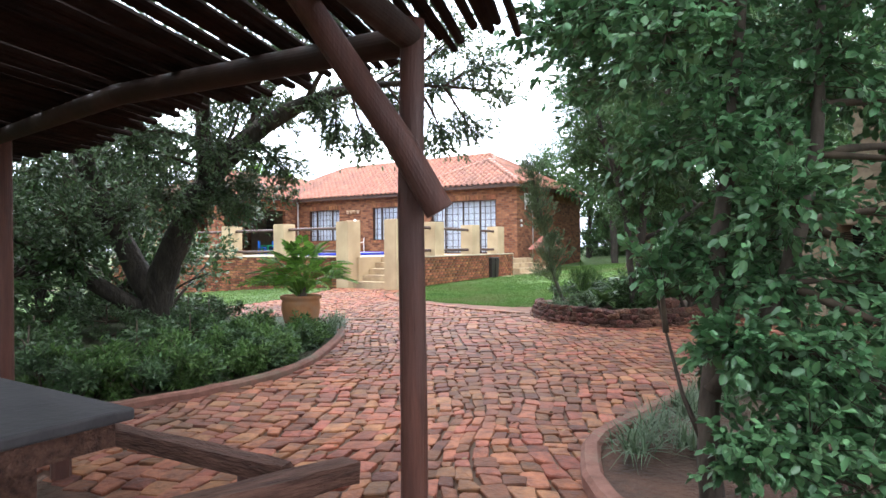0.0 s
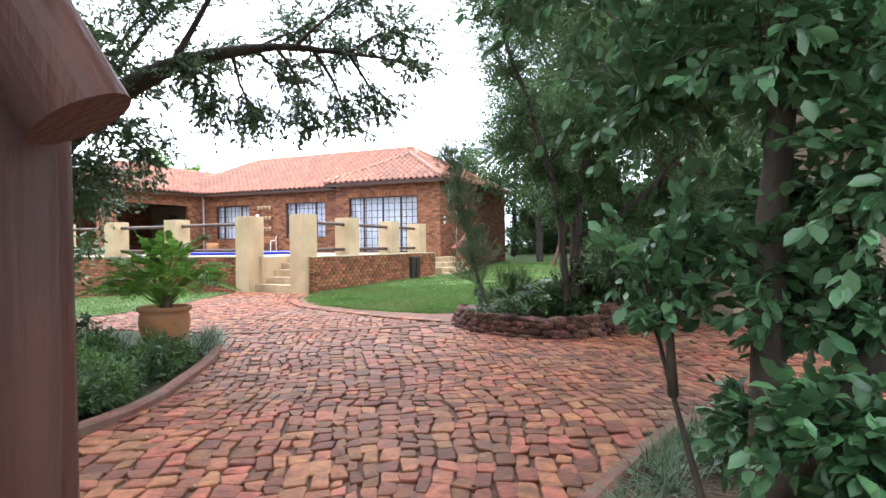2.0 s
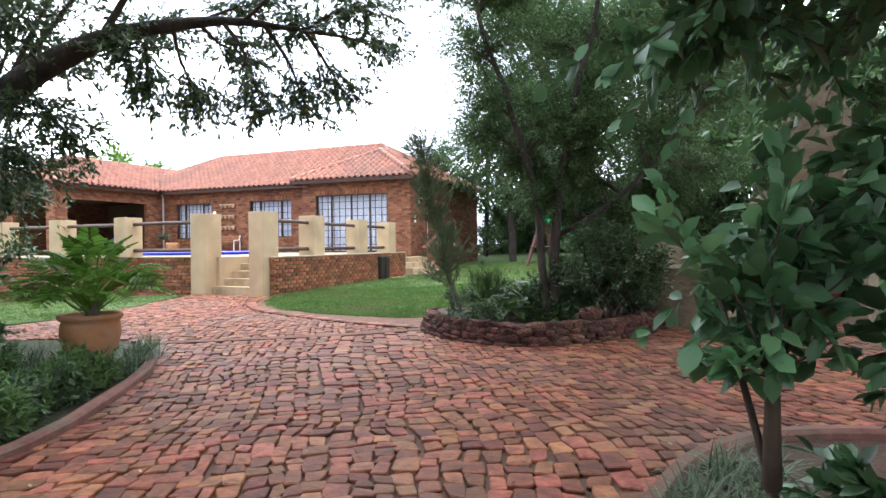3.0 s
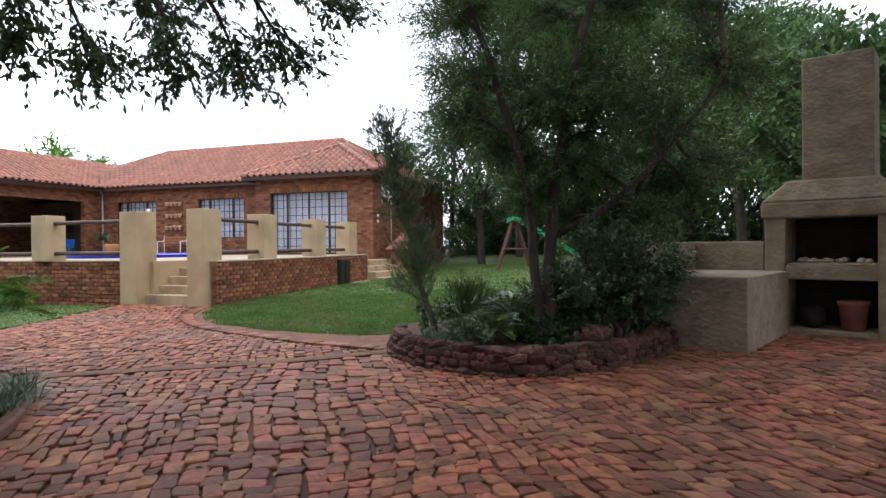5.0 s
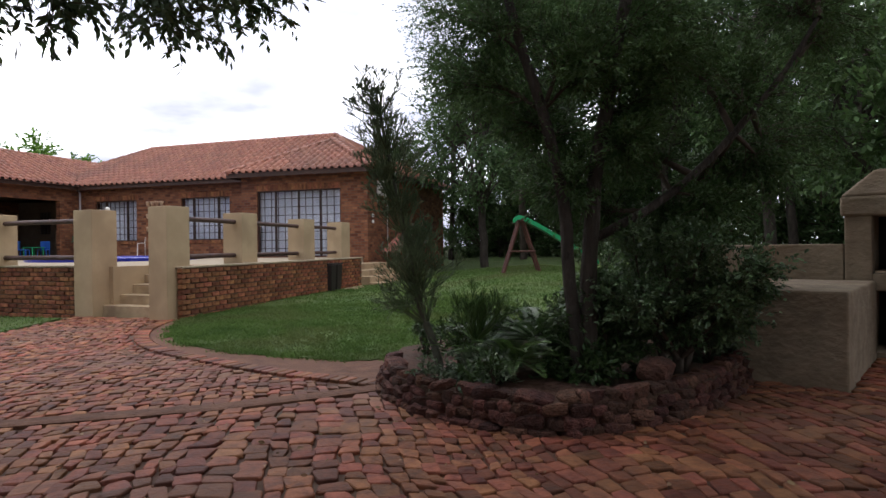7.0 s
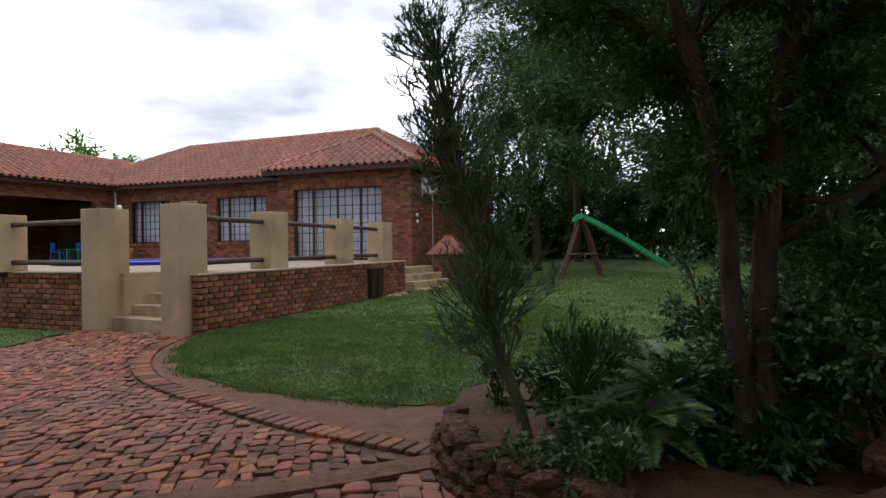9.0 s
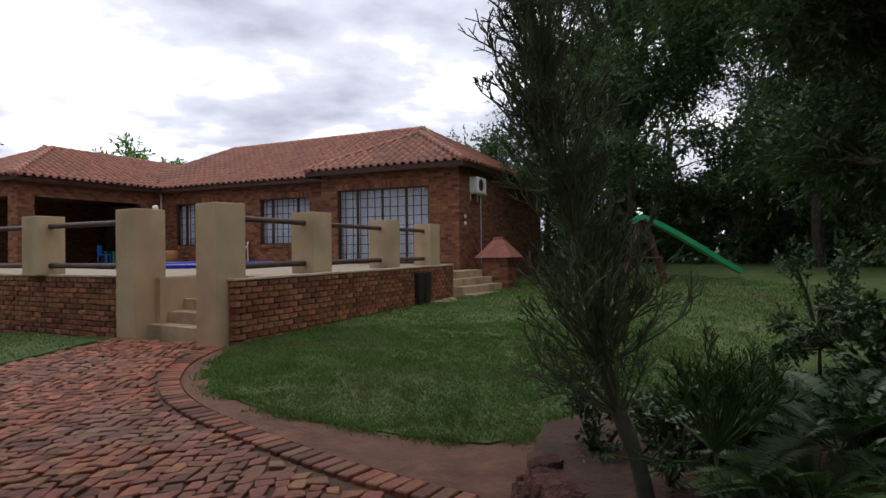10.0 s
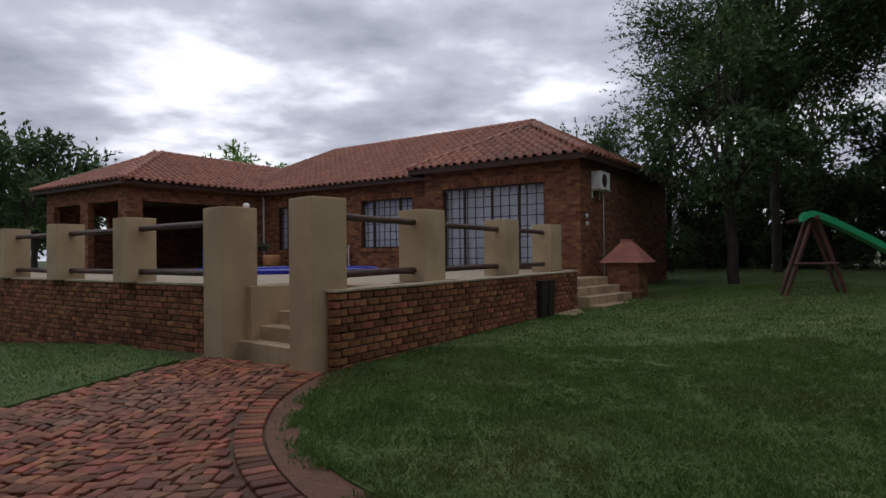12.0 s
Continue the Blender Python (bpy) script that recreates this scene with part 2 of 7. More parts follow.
mk("terracotta", (0.30, 0.13, 0.055), (0.42, 0.20, 0.09), 4, 0.8, 0.2, 40, 0.004, c3=(0.33, 0.18, 0.10), s3=5)
mk("bark_dark", (0.030, 0.025, 0.020), (0.075, 0.060, 0.048), 6, 0.95, 1.0, 18, 0.04, stretch=(1, 1, 0.4))
mk("bark_pale", (0.042, 0.031, 0.023), (0.10, 0.078, 0.060), 6, 0.9, 0.8, 18, 0.02, stretch=(1, 1, 0.4))
mk("twig", (0.045, 0.032, 0.022), (0.09, 0.065, 0.045), 8, 0.9, 0.2, 30)
mk("leaf_shrub", (0.066, 0.150, 0.058), (0.135, 0.262, 0.115), 1.5, 0.38, 0, rnd=0.45, trans=0.28, spec=0.5)
mk("leaf_tree", (0.046, 0.082, 0.030), (0.100, 0.150, 0.060), 1.0, 0.45, 0, rnd=0.45, trans=0.25, spec=0.5)
mk("leaf_acacia", (0.045, 0.088, 0.028), (0.100, 0.168, 0.058), 0.8, 0.6, 0, rnd=0.4, trans=0.3)
mk("leaf_far", (0.046, 0.088, 0.030), (0.098, 0.160, 0.058), 0.3, 0.7, 0, rnd=0.4, trans=0.25)
mk("leaf_box", (0.030, 0.068, 0.018), (0.070, 0.125, 0.035), 2.0, 0.45, 0, rnd=0.45, trans=0.2, spec=0.5)
mk("leaf_round", (0.050, 0.098, 0.036), (0.105, 0.170, 0.070), 2.0, 0.42, 0, rnd=0.45, trans=0.2, spec=0.5)
mk("leaf_weed", (0.058, 0.115, 0.028), (0.125, 0.205, 0.060), 2.0, 0.5, 0, rnd=0.4, trans=0.3)
mk("leaf_bright", (0.085, 0.190, 0.026), (0.165, 0.310, 0.050), 2.0, 0.5, 0, rnd=0.35, trans=0.3)
mk("leaf_grey", (0.075, 0.115, 0.060), (0.15, 0.20, 0.115), 2.0, 0.5, 0, rnd=0.35, trans=0.2)
mk("pencil", (0.062, 0.098, 0.046), (0.128, 0.170, 0.082), 3.0, 0.6, 0, rnd=0.4)
mk("pencil_bark", (0.060, 0.062, 0.045), (0.12, 0.125, 0.09), 8, 0.85, 0.6, 30)
mk("fieldstone", (0.065, 0.030, 0.022), (0.17, 0.085, 0.062), 6, 0.9, 0.8, 22, 0.02, rnd=0.5)
mk("plastic_green", (0.015, 0.28, 0.10), (0.025, 0.36, 0.14), 3, 0.35, 0.05, 10)
mk("plastic_blue", (0.010, 0.085, 0.36), (0.015, 0.11, 0.44), 3, 0.35, 0.05, 10)
mk("pool_blue", (0.012, 0.020, 0.26), (0.020, 0.035, 0.36), 1.5, 0.3, 0.1, 6)
mk("white_paint", (0.66, 0.65, 0.62), (0.76, 0.75, 0.72), 3, 0.5, 0.05, 30)
mk("bin_plastic", (0.018, 0.014, 0.013), (0.035, 0.028, 0.026), 3, 0.5, 0.1, 30)
mk("bench_wood", (0.22, 0.09, 0.04), (0.34, 0.16, 0.08), 4, 0.6, 0.2, 30)
mk("dry_leaf", (0.16, 0.10, 0.05), (0.34, 0.23, 0.13), 2, 0.8, 0, rnd=0.4)
mk("soot", (0.008, 0.007, 0.006), (0.03, 0.026, 0.022), 4, 0.95, 0.5, 20)
mk("red_paint", (0.22, 0.075, 0.055), (0.33, 0.125, 0.09), 4, 0.8, 0.3, 30, c3=(0.20, 0.09, 0.07), s3=3)
glass = bpy.data.materials.new("glass")
glass.use_nodes = True
gp = glass.node_tree.nodes["Principled BSDF"]
gp.inputs["Base Color"].default_value = (0.9, 0.93, 0.95, 1); gp.inputs["Roughness"].default_value = 0.03
gp.inputs["Transmission Weight"].default_value = 1.0; gp.inputs["IOR"].default_value = 1.25
MATS["glass"] = glass


# ---- mesh helpers ----
class Shape:
    """Collects vertices and faces."""

    def __init__(self):
        self.v, self.f = [], []

    def add(self, verts, faces):
        o = len(self.v)
        self.v += [tuple(p) for p in verts]
        self.f += [tuple(i + o for i in q) for q in faces]
        return self

    def box(self, x0, x1, y0, y1, z0, z1, m=None, c=0.0):
        """A box, with its edges cut back by c."""
        if c <= 0:
            vs = [Vector((x, y, z)) for z in (z0, z1) for y in (y0, y1) for x in (x0, x1)]
            fs = [(0, 2, 3, 1), (4, 5, 7, 6), (0, 1, 5, 4), (2, 6, 7, 3), (0, 4, 6, 2), (1, 3, 7, 5)]
        else:
            vs, fs = [], []
            def ring(z, i):
                return [Vector(p) for p in ((x0 + i + c, y0 + i, z), (x1 - i - c, y0 + i, z), (x1 - i, y0 + i + c, z), (x1 - i, y1 - i - c, z), (x1 - i - c, y1 - i, z), (x0 + i + c, y1 - i, z), (x0 + i, y1 - i - c, z), (x0 + i, y0 + i + c, z))]
            for z, i in ((z0, c), (z0 + c, 0), (z1 - c, 0), (z1, c)):
                vs += ring(z, i)
            for k in range(3):
                for j in range(8):
                    a, b = k * 8 + j, k * 8 + (j + 1) % 8
                    fs.append((a, b, b + 8, a + 8))
            fs += [tuple(range(7, -1, -1)), tuple(range(24, 32))]
        if m is not None:
            vs = [m @ p for p in vs]
        return self.add(vs, fs)

    def tube(self, pts, radii, n=6, cap=True):
        """A round limb along a line of points."""
        pts = [Vector(p) for p in pts]
        if not hasattr(radii, "__len__"):
            radii = [radii] * len(pts)
        vs, fs = [], []
        d = (pts[-1] - pts[0]).normalized() if (pts[-1] - pts[0]).length > 1e-6 else Vector((0, 0, 1))
        ref = Vector((0, 0, 1)) if abs(d.z) < 0.9 else Vector((1, 0, 0))
        for i, p in enumerate(pts):
            t = (pts[min(i + 1, len(pts) - 1)] - pts[max(i - 1, 0)]).normalized()
            a = t.cross(ref).normalized(); b = t.cross(a)
            for k in range(n):
                q = 2 * math.pi * k / n
                vs.append(p + (a * math.cos(q) + b * math.sin(q)) * radii[i])
        for i in range(len(pts) - 1):
            for k in range(n):
                a, b = i * n + k, i * n + (k + 1) % n
                fs.append((a, a + n, b + n, b))
        if cap:
            fs += [tuple(range(n)), tuple(range(len(vs) - 1, len(vs) - n - 1, -1))]
        return self.add(vs, fs)

    def prism(self, poly, z0, z1, c=0.0):
        """An upright slab on a polygon; z0 and z1 are numbers or functions of x, y."""
        f0 = z0 if callable(z0) else (lambda x, y: z0)
        f1 = z1 if callable(z1) else (lambda x, y: z1)
        n = len(poly)
        vs = [(x, y, f0(x, y)) for x, y in poly] + [(x, y, f1(x, y)) for x, y in poly]
        fs = [(i, (i + 1) % n, (i + 1) % n + n, i + n) for i in range(n)] + [tuple(range(n - 1, -1, -1)), tuple(range(n, 2 * n))]
        return self.add(vs, fs)

    def lathe(self, prof, n=24, c=(0, 0, 0)):
        """A turned body from (radius, height) pairs."""
        vs, fs = [], []
        for r, z in prof:
            for k in range(n):
                q = 2 * math.pi * k / n
                vs.append((c[0] + r * math.cos(q), c[1] + r * math.sin(q), c[2] + z))
        for i in range(len(prof) - 1):
            for k in range(n):
                a, b = i * n + k, i * n + (k + 1) % n
                fs.append((a, b, b + n, a + n))
        fs += [tuple(range(n - 1, -1, -1)), tuple(range(len(vs) - n, len(vs)))]
        return self.add(vs, fs)

    def mesh(self, name, mat, smooth=False):
        me = bpy.data.meshes.new(name)
        me.from_pydata(self.v, [], self.f)
        me.materials.append(MATS[mat])
        if smooth:
            me.polygons.foreach_set("use_smooth", [True] * len(me.polygons))
        me.update()
        return me


def thing(name, label, category, m=None, group="", kind=""):
    ob = new(name)
    ob.empty_display_size = 0.2
    ob.matrix_world = m if m is not None else Matrix()
    return tagged(ob, label, category, group, kind)


def part(name, sh, mat, parent, label="", smooth=False, bevel=0.0, kind=""):
    """One mesh object under a thing or a part, in the thing's own axes."""
    ob = new(name, sh.mesh(name, mat, smooth))
    ob.parent = parent
    if bevel:
        b = ob.modifiers.new("edges", "BEVEL"); b.width, b.segments, b.limit_method, b.angle_limit = bevel, 2, "ANGLE", radians(40)
    return tagged(ob, label, kind=kind)


def piece(name, me, parent, m):
    ob = new(name, me)
    ob.parent = parent
    ob.matrix_basis = m
    return ob


def solid(name, sh, mat, label, category, group="", kind="", smooth=False, bevel=0.0):
    ob = new(name, sh.mesh(name, mat, smooth))
    if bevel:
        b = ob.modifiers.new("edges", "BEVEL"); b.width, b.segments, b.limit_method, b.angle_limit = bevel, 2, "ANGLE", radians(40)
    return tagged(ob, label, category, group, kind)


def inside(x, y, poly):
    hit, j = False, len(poly) - 1
    for i in range(len(poly)):
        (x0, y0), (x1, y1) = poly[i], poly[j]
        if (y0 > y) != (y1 > y) and x < (x1 - x0) * (y - y0) / (y1 - y0) + x0:
            hit = not hit
        j = i
    return hit


def smooth_line(pts, step=0.15):
    """A Catmull-Rom line through points, at even steps."""
    p = [Vector((*q, 0)) if len(q) == 2 else Vector(q) for q in pts]
    p = [2 * p[0] - p[1]] + p + [2 * p[-1] - p[-2]]
    out = []
    for i in range(1, len(p) - 2):
        a, b, c, d = p[i - 1:i + 3]
        n = max(1, int((c - b).length / step))
        for k in range(n):
            t = k / n
            out.append(0.5 * (2 * b + (c - a) * t + (2 * a - 5 * b + 4 * c - d) * t * t + (3 * b - a - 3 * c + d) * t ** 3))
    return out + [p[-2]]


def ease(t):
    t = min(max(t, 0.0), 1.0)
    return t * t * (3 - 2 * t)


def zg(x, y):
    """The height of the ground: a gentle rise to the house, up to one side and down to the other."""
    z = 0.0135 * min(max(y, 0), 22)
    z += 0.06 * min(max(x - 2.5, 0), 10) * ease((y - 13) / 7)
    z -= 0.075 * min(max(-3.6 - x, 0), 9) * ease((y - 11) / 7)
    return z


rng = random.Random(7)
nrg = np.random.default_rng(7)

# ---- plan of the garden ----
KERB_LEFT = [(-5.2, 3.2), (-4.0, 4.4), (-2.9, 5.5), (-2.35, 6.05), (-1.98, 6.6), (-1.80, 7.1), (-1.71, 7.6), (-1.70, 8.3), (-1.72, 9.4), (-1.92, 10.4), (-2.3, 11.3)]
LAWN_EDGE = [(-1.47, 18.5), (-1.60, 17.4), (-1.56, 16.6), (-1.30, 15.65), (-0.78, 14.75), (0.12, 13.72), (0.83, 13.02), (1.74, 12.3)]
GRASS_EDGE = [(-1.33, 18.4), (-1.33, 17.4), (-1.26, 16.5), (-1.02, 15.65), (-0.45, 14.82), (0.25, 14.2), (0.99, 13.72), (1.6, 13.45), (2.1, 13.7)]
DRAIN = [(-2.35, 11.45), (-1.0, 11.52), (0.2, 11.62), (1.0, 11.8), (1.66, 12.0)]
ROCK = [(1.70, 12.6), (1.62, 11.9), (1.79, 11.2), (2.3, 10.55), (2.85, 10.3), (3.82, 10.5), (4.6, 10.95), (5.28, 11.5)]
BED = ROCK + [(5.7, 12.5), (5.2, 13.3), (3.9, 13.9), (2.6, 13.8), (2.0, 13.4)]
PLANTER = [(1.0, 2.7), (0.84, 3.4), (0.87, 3.93), (1.05, 4.45), (1.4, 4.85), (1.93, 5.45), (2.5, 6.02), (3.3, 6.35), (4.3, 6.1), (5.0, 5.0), (5.0, 1.4), (2.2, 1.0), (1.4, 1.8)]
PATH = [(-3.55, 19.3), (-4.3, 16.7), (-5.2, 14.9), (-6.6, 13.3), (-7.8, 12.7), (-6.6, 12.2), (-4.2, 12.3), (-2.9, 12.0)] + DRAIN + [(p.x, p.y) for p in reversed(smooth_line(LAWN_EDGE, 0.4))]
DRIVE = [(-9, -2), (-6.5, 1.5)] + KERB_LEFT + DRAIN + [(p.x, p.y) for p in smooth_line(ROCK[1:], 0.4)] + [(5.78, 10.85), (7.6, 12.1), (8.8, 10.6), (13, 9), (13, -5), (-9, -5)]
C_TH = radians(-30.25)
HOUSE = pose(3.67, 29.5, 0, 0, 0, -30.25)


def hw(x, y, z=0.0):
    return HOUSE @ Vector((x, y, z))


def sheet(name, poly, step, lift, mat, label, cat, rough=0.0, kind="structure"):
    """A surface on the ground's shape, cut to a polygon, with a skirt at its rim."""
    bm = bmesh.new()
    xs = [p[0] for p in poly]; ys = [p[1] for p in poly]
    face = bm.faces.new([bm.verts.new((x, y, 0)) for x, y in poly])
    for axis, lo, hi in (((1, 0, 0), min(xs), max(xs)), ((0, 1, 0), min(ys), max(ys))):
        k = lo + step
        while k < hi:
            co = Vector(axis) * k
            bmesh.ops.bisect_plane(bm, geom=bm.verts[:] + bm.edges[:] + bm.faces[:], plane_co=co, plane_no=axis)
            k += step
    bmesh.ops.triangulate(bm, faces=[f for f in bm.faces if len(f.verts) > 4])
    for v in bm.verts:
        v.co.z = zg(v.co.x, v.co.y) + lift + (noise.noise(v.co * 2.3) * rough if not v.is_boundary else 0)
    rim = [e for e in bm.edges if e.is_boundary]
    ret = bmesh.ops.extrude_edge_only(bm, edges=rim)
    for v in ret["geom"]:
        if isinstance(v, bmesh.types.BMVert):
            v.co.z -= 0.12
    bmesh.ops.recalc_face_normals(bm, faces=bm.faces)
    me = bpy.data.meshes.new(name); bm.to_mesh(me); bm.free()
    me.materials.append(MATS[mat])
    return tagged(new(name, me), label, cat, kind=kind)


# the ground, out to the horizon
gx = [-900, -300, -120, -60, -35] + [-24 + 1.5 * i for i in range(34)] + [35, 60, 120, 300, 900]
gy = [-600, -200, -60, -25] + [-12 + 1.5 * i for i in range(44)] + [70, 110, 200, 500, 1500]
g = Shape()
g.v = [(x, y, zg(x, y) - 0.06) for y in gy for x in gx]
g.f = [(j * len(gx) + i, j * len(gx) + i + 1, (j + 1) * len(gx) + i + 1, (j + 1) * len(gx) + i) for j in range(len(gy) - 1) for i in range(len(gx) - 1)]
ground = solid("ground", g, "ground_grass", "patchy green and brown veld grass ground around the garden", "ground", kind="structure", smooth=True)

driveway = sheet("driveway_bed", DRIVE, 0.9, -0.006, "joint_sand", "reddish brown sandy bed of the cobbled driveway", "driveway")
path_bed = sheet("path_bed", PATH, 0.9, -0.006, "joint_sand", "reddish brown sandy bed of the cobbled garden path", "path")
strip_poly = [(p.x, p.y) for p in smooth_line(LAWN_EDGE, 0.3)] + [(p.x, p.y) for p in reversed(smooth_line(GRASS_EDGE, 0.3))]
sheet("mow_strip", strip_poly, 0.6, 0.015, "mow_strip", "curved bare earth and cement strip edging the lawn", "edging", 0.02)
LAWN_R = [(p.x, p.y) for p in smooth_line(GRASS_EDGE, 0.3)] + [(3.9, 13.95), (5.2, 13.4), (5.8, 12.6), (9, 13.5), (17, 14), (22, 30), (22, 46), (8, 46), (4.6, 32), (2.4, 27.2), (0.2, 22.3)]
LAWN_L = [(-3.75, 19.1), (-4.35, 16.7), (-5.3, 15.0), (-6.7, 13.5), (-9, 12.9), (-16, 12.5), (-22, 20), (-22, 30), (-10.5, 24.0), (-6.0, 21.4)]
lawn = sheet("lawn", LAWN_R, 0.7, 0.03, "lawn", "mown green lawn with a curved worn edge", "lawn", 0.02)
lawn_l = sheet("lawn", LAWN_L, 0.9, 0.03, "lawn", "mown green lawn sloping below the terrace wall", "lawn", 0.02)
sheet("rock_bed_soil", BED, 0.6, 0.17, "soil", "dark bare soil inside the stone-edged flower bed", "flower bed", 0.06)
sheet("planter_soil", PLANTER, 0.6, 0.05, "soil", "brown soil of the kerbed tree bed", "flower bed", 0.04)
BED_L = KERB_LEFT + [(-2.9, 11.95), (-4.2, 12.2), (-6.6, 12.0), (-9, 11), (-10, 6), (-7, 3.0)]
sheet("border_soil", BED_L, 0.7, 0.02, "border_ground", "weedy soil of the planted border, darkened to stand for tree shade", "flower bed", 0.04)


def kerb_run(name, line, width, height, label, closed=False, mat="kerb"):
    pts = smooth_line(line + ([line[0]] if closed else []), 0.22)
    sh = Shape()
    prof = [(-width / 2, -0.1), (-width / 2, height * 0.75), (-width * 0.3, height), (width * 0.3, height), (width / 2, height * 0.75), (width / 2, -0.1)]
    n = len(prof)
    vs, fs = [], []
    for i, p in enumerate(pts):
        t = (pts[min(i + 1, len(pts) - 1)] - pts[max(i - 1, 0)]).normalized()
        side = Vector((t.y, -t.x, 0))
        for a, b in prof:
            q = p + side * (a + 0.012 * noise.noise(p * 3))
            vs.append((q.x, q.y, zg(p.x, p.y) + b + 0.008 * noise.noise(p * 5)))
    for i in range(len(pts) - 1):
        for k in range(n - 1):
            a = i * n + k
            fs.append((a, a + 1, a + n + 1, a + n))
    fs += [tuple(range(n)), tuple(range(len(vs) - 1, len(vs) - n - 1, -1))]
    sh.add(vs, fs)
    return solid(name, sh, mat, label, "kerb", kind="structure")


kerb_run("border_kerb", KERB_LEFT, 0.12, 0.09, "low reddish cement kerb along the planted border")
kerb_run("planter_kerb", PLANTER, 0.13, 0.12, "rounded reddish cement kerb around the tree bed", closed=True)
kerb_run("drain_kerb", [(x, y + 0.11) for x, y in DRAIN], 0.24, 0.034, "flush dusty cement strip across the cobbled paving", mat="mow_strip")

# ---- house ----
ZF, ZH, ZE = 1.22, 3.76, 4.42
house = thing("house", "single-storey brown face-brick house with a red tiled hip roof", "house", HOUSE)


def wall_cells(sh, axis, c0, c1, t0, t1, z0, z1, holes):
    """One connected wall between c0 and c1 along an axis, t0 to t1 thick, with openings through it."""
    cs = sorted({c0, c1} | {h[0] for h in holes} | {h[1] for h in holes}); zs = sorted({z0, z1} | {max(h[2], z0) for h in holes} | {min(h[3], z1) for h in holes})
    full = lambda i, j: 0 <= i < len(cs) - 1 and 0 <= j < len(zs) - 1 and not any(h[0] <= (cs[i] + cs[i + 1]) / 2 <= h[1] and h[2] <= (zs[j] + zs[j + 1]) / 2 <= h[3] for h in holes)
    ids, vs, fs = {}, [], []

    def vid(i, j, k):
        if (i, j, k) not in ids:
            ids[i, j, k] = len(vs); c, t = cs[i], (t0, t1)[k]
            vs.append((c, t, zs[j]) if axis == "x" else (t, c, zs[j]))
        return ids[i, j, k]
    for i in range(len(cs) - 1):
        for j in range(len(zs) - 1):
            if not full(i, j): continue
            q = ((i, j), (i + 1, j), (i + 1, j + 1), (i, j + 1))
            fs.append(tuple(vid(*p, 0) for p in q)); fs.append(tuple(vid(*p, 1) for p in reversed(q)))
            for (p, r), n in (((q[0], q[1]), (i, j - 1)), ((q[1], q[2]), (i + 1, j)), ((q[2], q[3]), (i, j + 1)), ((q[3], q[0]), (i - 1, j))):
                if not full(*n): fs.append((vid(*r, 0), vid(*p, 0), vid(*p, 1), vid(*r, 1)))
    sh.add(vs, fs)


def wall_x(sh, x0, x1, y0, y1, z0, z1, holes):
    wall_cells(sh, "x", x0, x1, y0, y1, z0, z1, holes)


def wall_y(sh, y0, y1, x0, x1, z0, z1, holes):
    wall_cells(sh, "y", y0, y1, x0, x1, z0, z1, holes)


T = 0.23
XR, XS, XW, YP = 0.0, -5.35, -14.94, -1.29          # right end, step, wing wall, projecting front
WING_L, WING_F = -21.0, -6.0
WIN = [(-9.3, -6.86, 1.95, ZH), (-14.0, -11.7, 1.95, ZH)]
BIG = (-4.65, -1.09, 1.24, ZH)
w = Shape(); wall_x(w, XW, XS, 0, T, 0.2, ZE, WIN); part("wall", w, "house_brick", house, "brown face-brick front wall")
w = Shape(); wall_x(w, XS, XR, YP, YP + T, 0.2, ZE, [BIG]); part("wall", w, "house_brick", house, "brown face-brick projecting wall")
w = Shape(); w.box(XS, XS + T, YP + T, 0, 0.2, ZE); part("wall", w, "house_brick", house)
w = Shape(); w.box(XR - T, XR, YP + T, 7.6, 0.2, ZE); part("wall", w, "house_brick", house, "brown face-brick side wall")
w = Shape(); w.box(-21.0, XR - T, 7.4, 7.6, 0.0, ZE); part("wall", w, "house_brick", house)
# the covered terrace in the wing: piers and beams
w = Shape(); wall_y(w, WING_F, T, XW - T, XW, 0.9, ZE, [(-5.4, -1.0, 1.22, ZH)]); part("wall", w, "house_brick", house, "face-brick wing wall with a wide opening")
w = Shape(); wall_x(w, WING_L, XW - T, WING_F, WING_F + T, 0.0, ZE, [(-17.67, -15.5, 1.22, ZH), (-20.4, -18.24, 1.22, ZH)]); part("wall", w, "house_brick", house, "face-brick wing front with open bays")
w = Shape(); wall_y(w, WING_F + T, 7.4, WING_L, WING_L + T, -0.6, ZE, [(-4.3, -3.6, 2.9, 3.5)]); part("wall", w, "house_brick", house)
# the terrace's shade is put into this wall's dark colour
w = Shape(); wall_x(w, WING_L + T, XW - T, 1.6, 1.6 + T, 0.9, ZE, [(-19.4, -18.6, 2.4, 3.5), (-17.0, -16.1, 2.4, 3.5)]); part("wall", w, "interior", house, "plaster back wall of the covered terrace, coloured dark for shade")
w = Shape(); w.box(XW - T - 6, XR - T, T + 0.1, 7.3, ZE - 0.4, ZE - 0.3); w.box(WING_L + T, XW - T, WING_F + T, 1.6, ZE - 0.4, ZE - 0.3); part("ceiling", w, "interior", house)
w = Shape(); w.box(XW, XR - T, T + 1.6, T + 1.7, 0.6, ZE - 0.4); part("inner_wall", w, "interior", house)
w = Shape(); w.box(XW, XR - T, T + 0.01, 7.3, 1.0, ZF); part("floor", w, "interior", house)
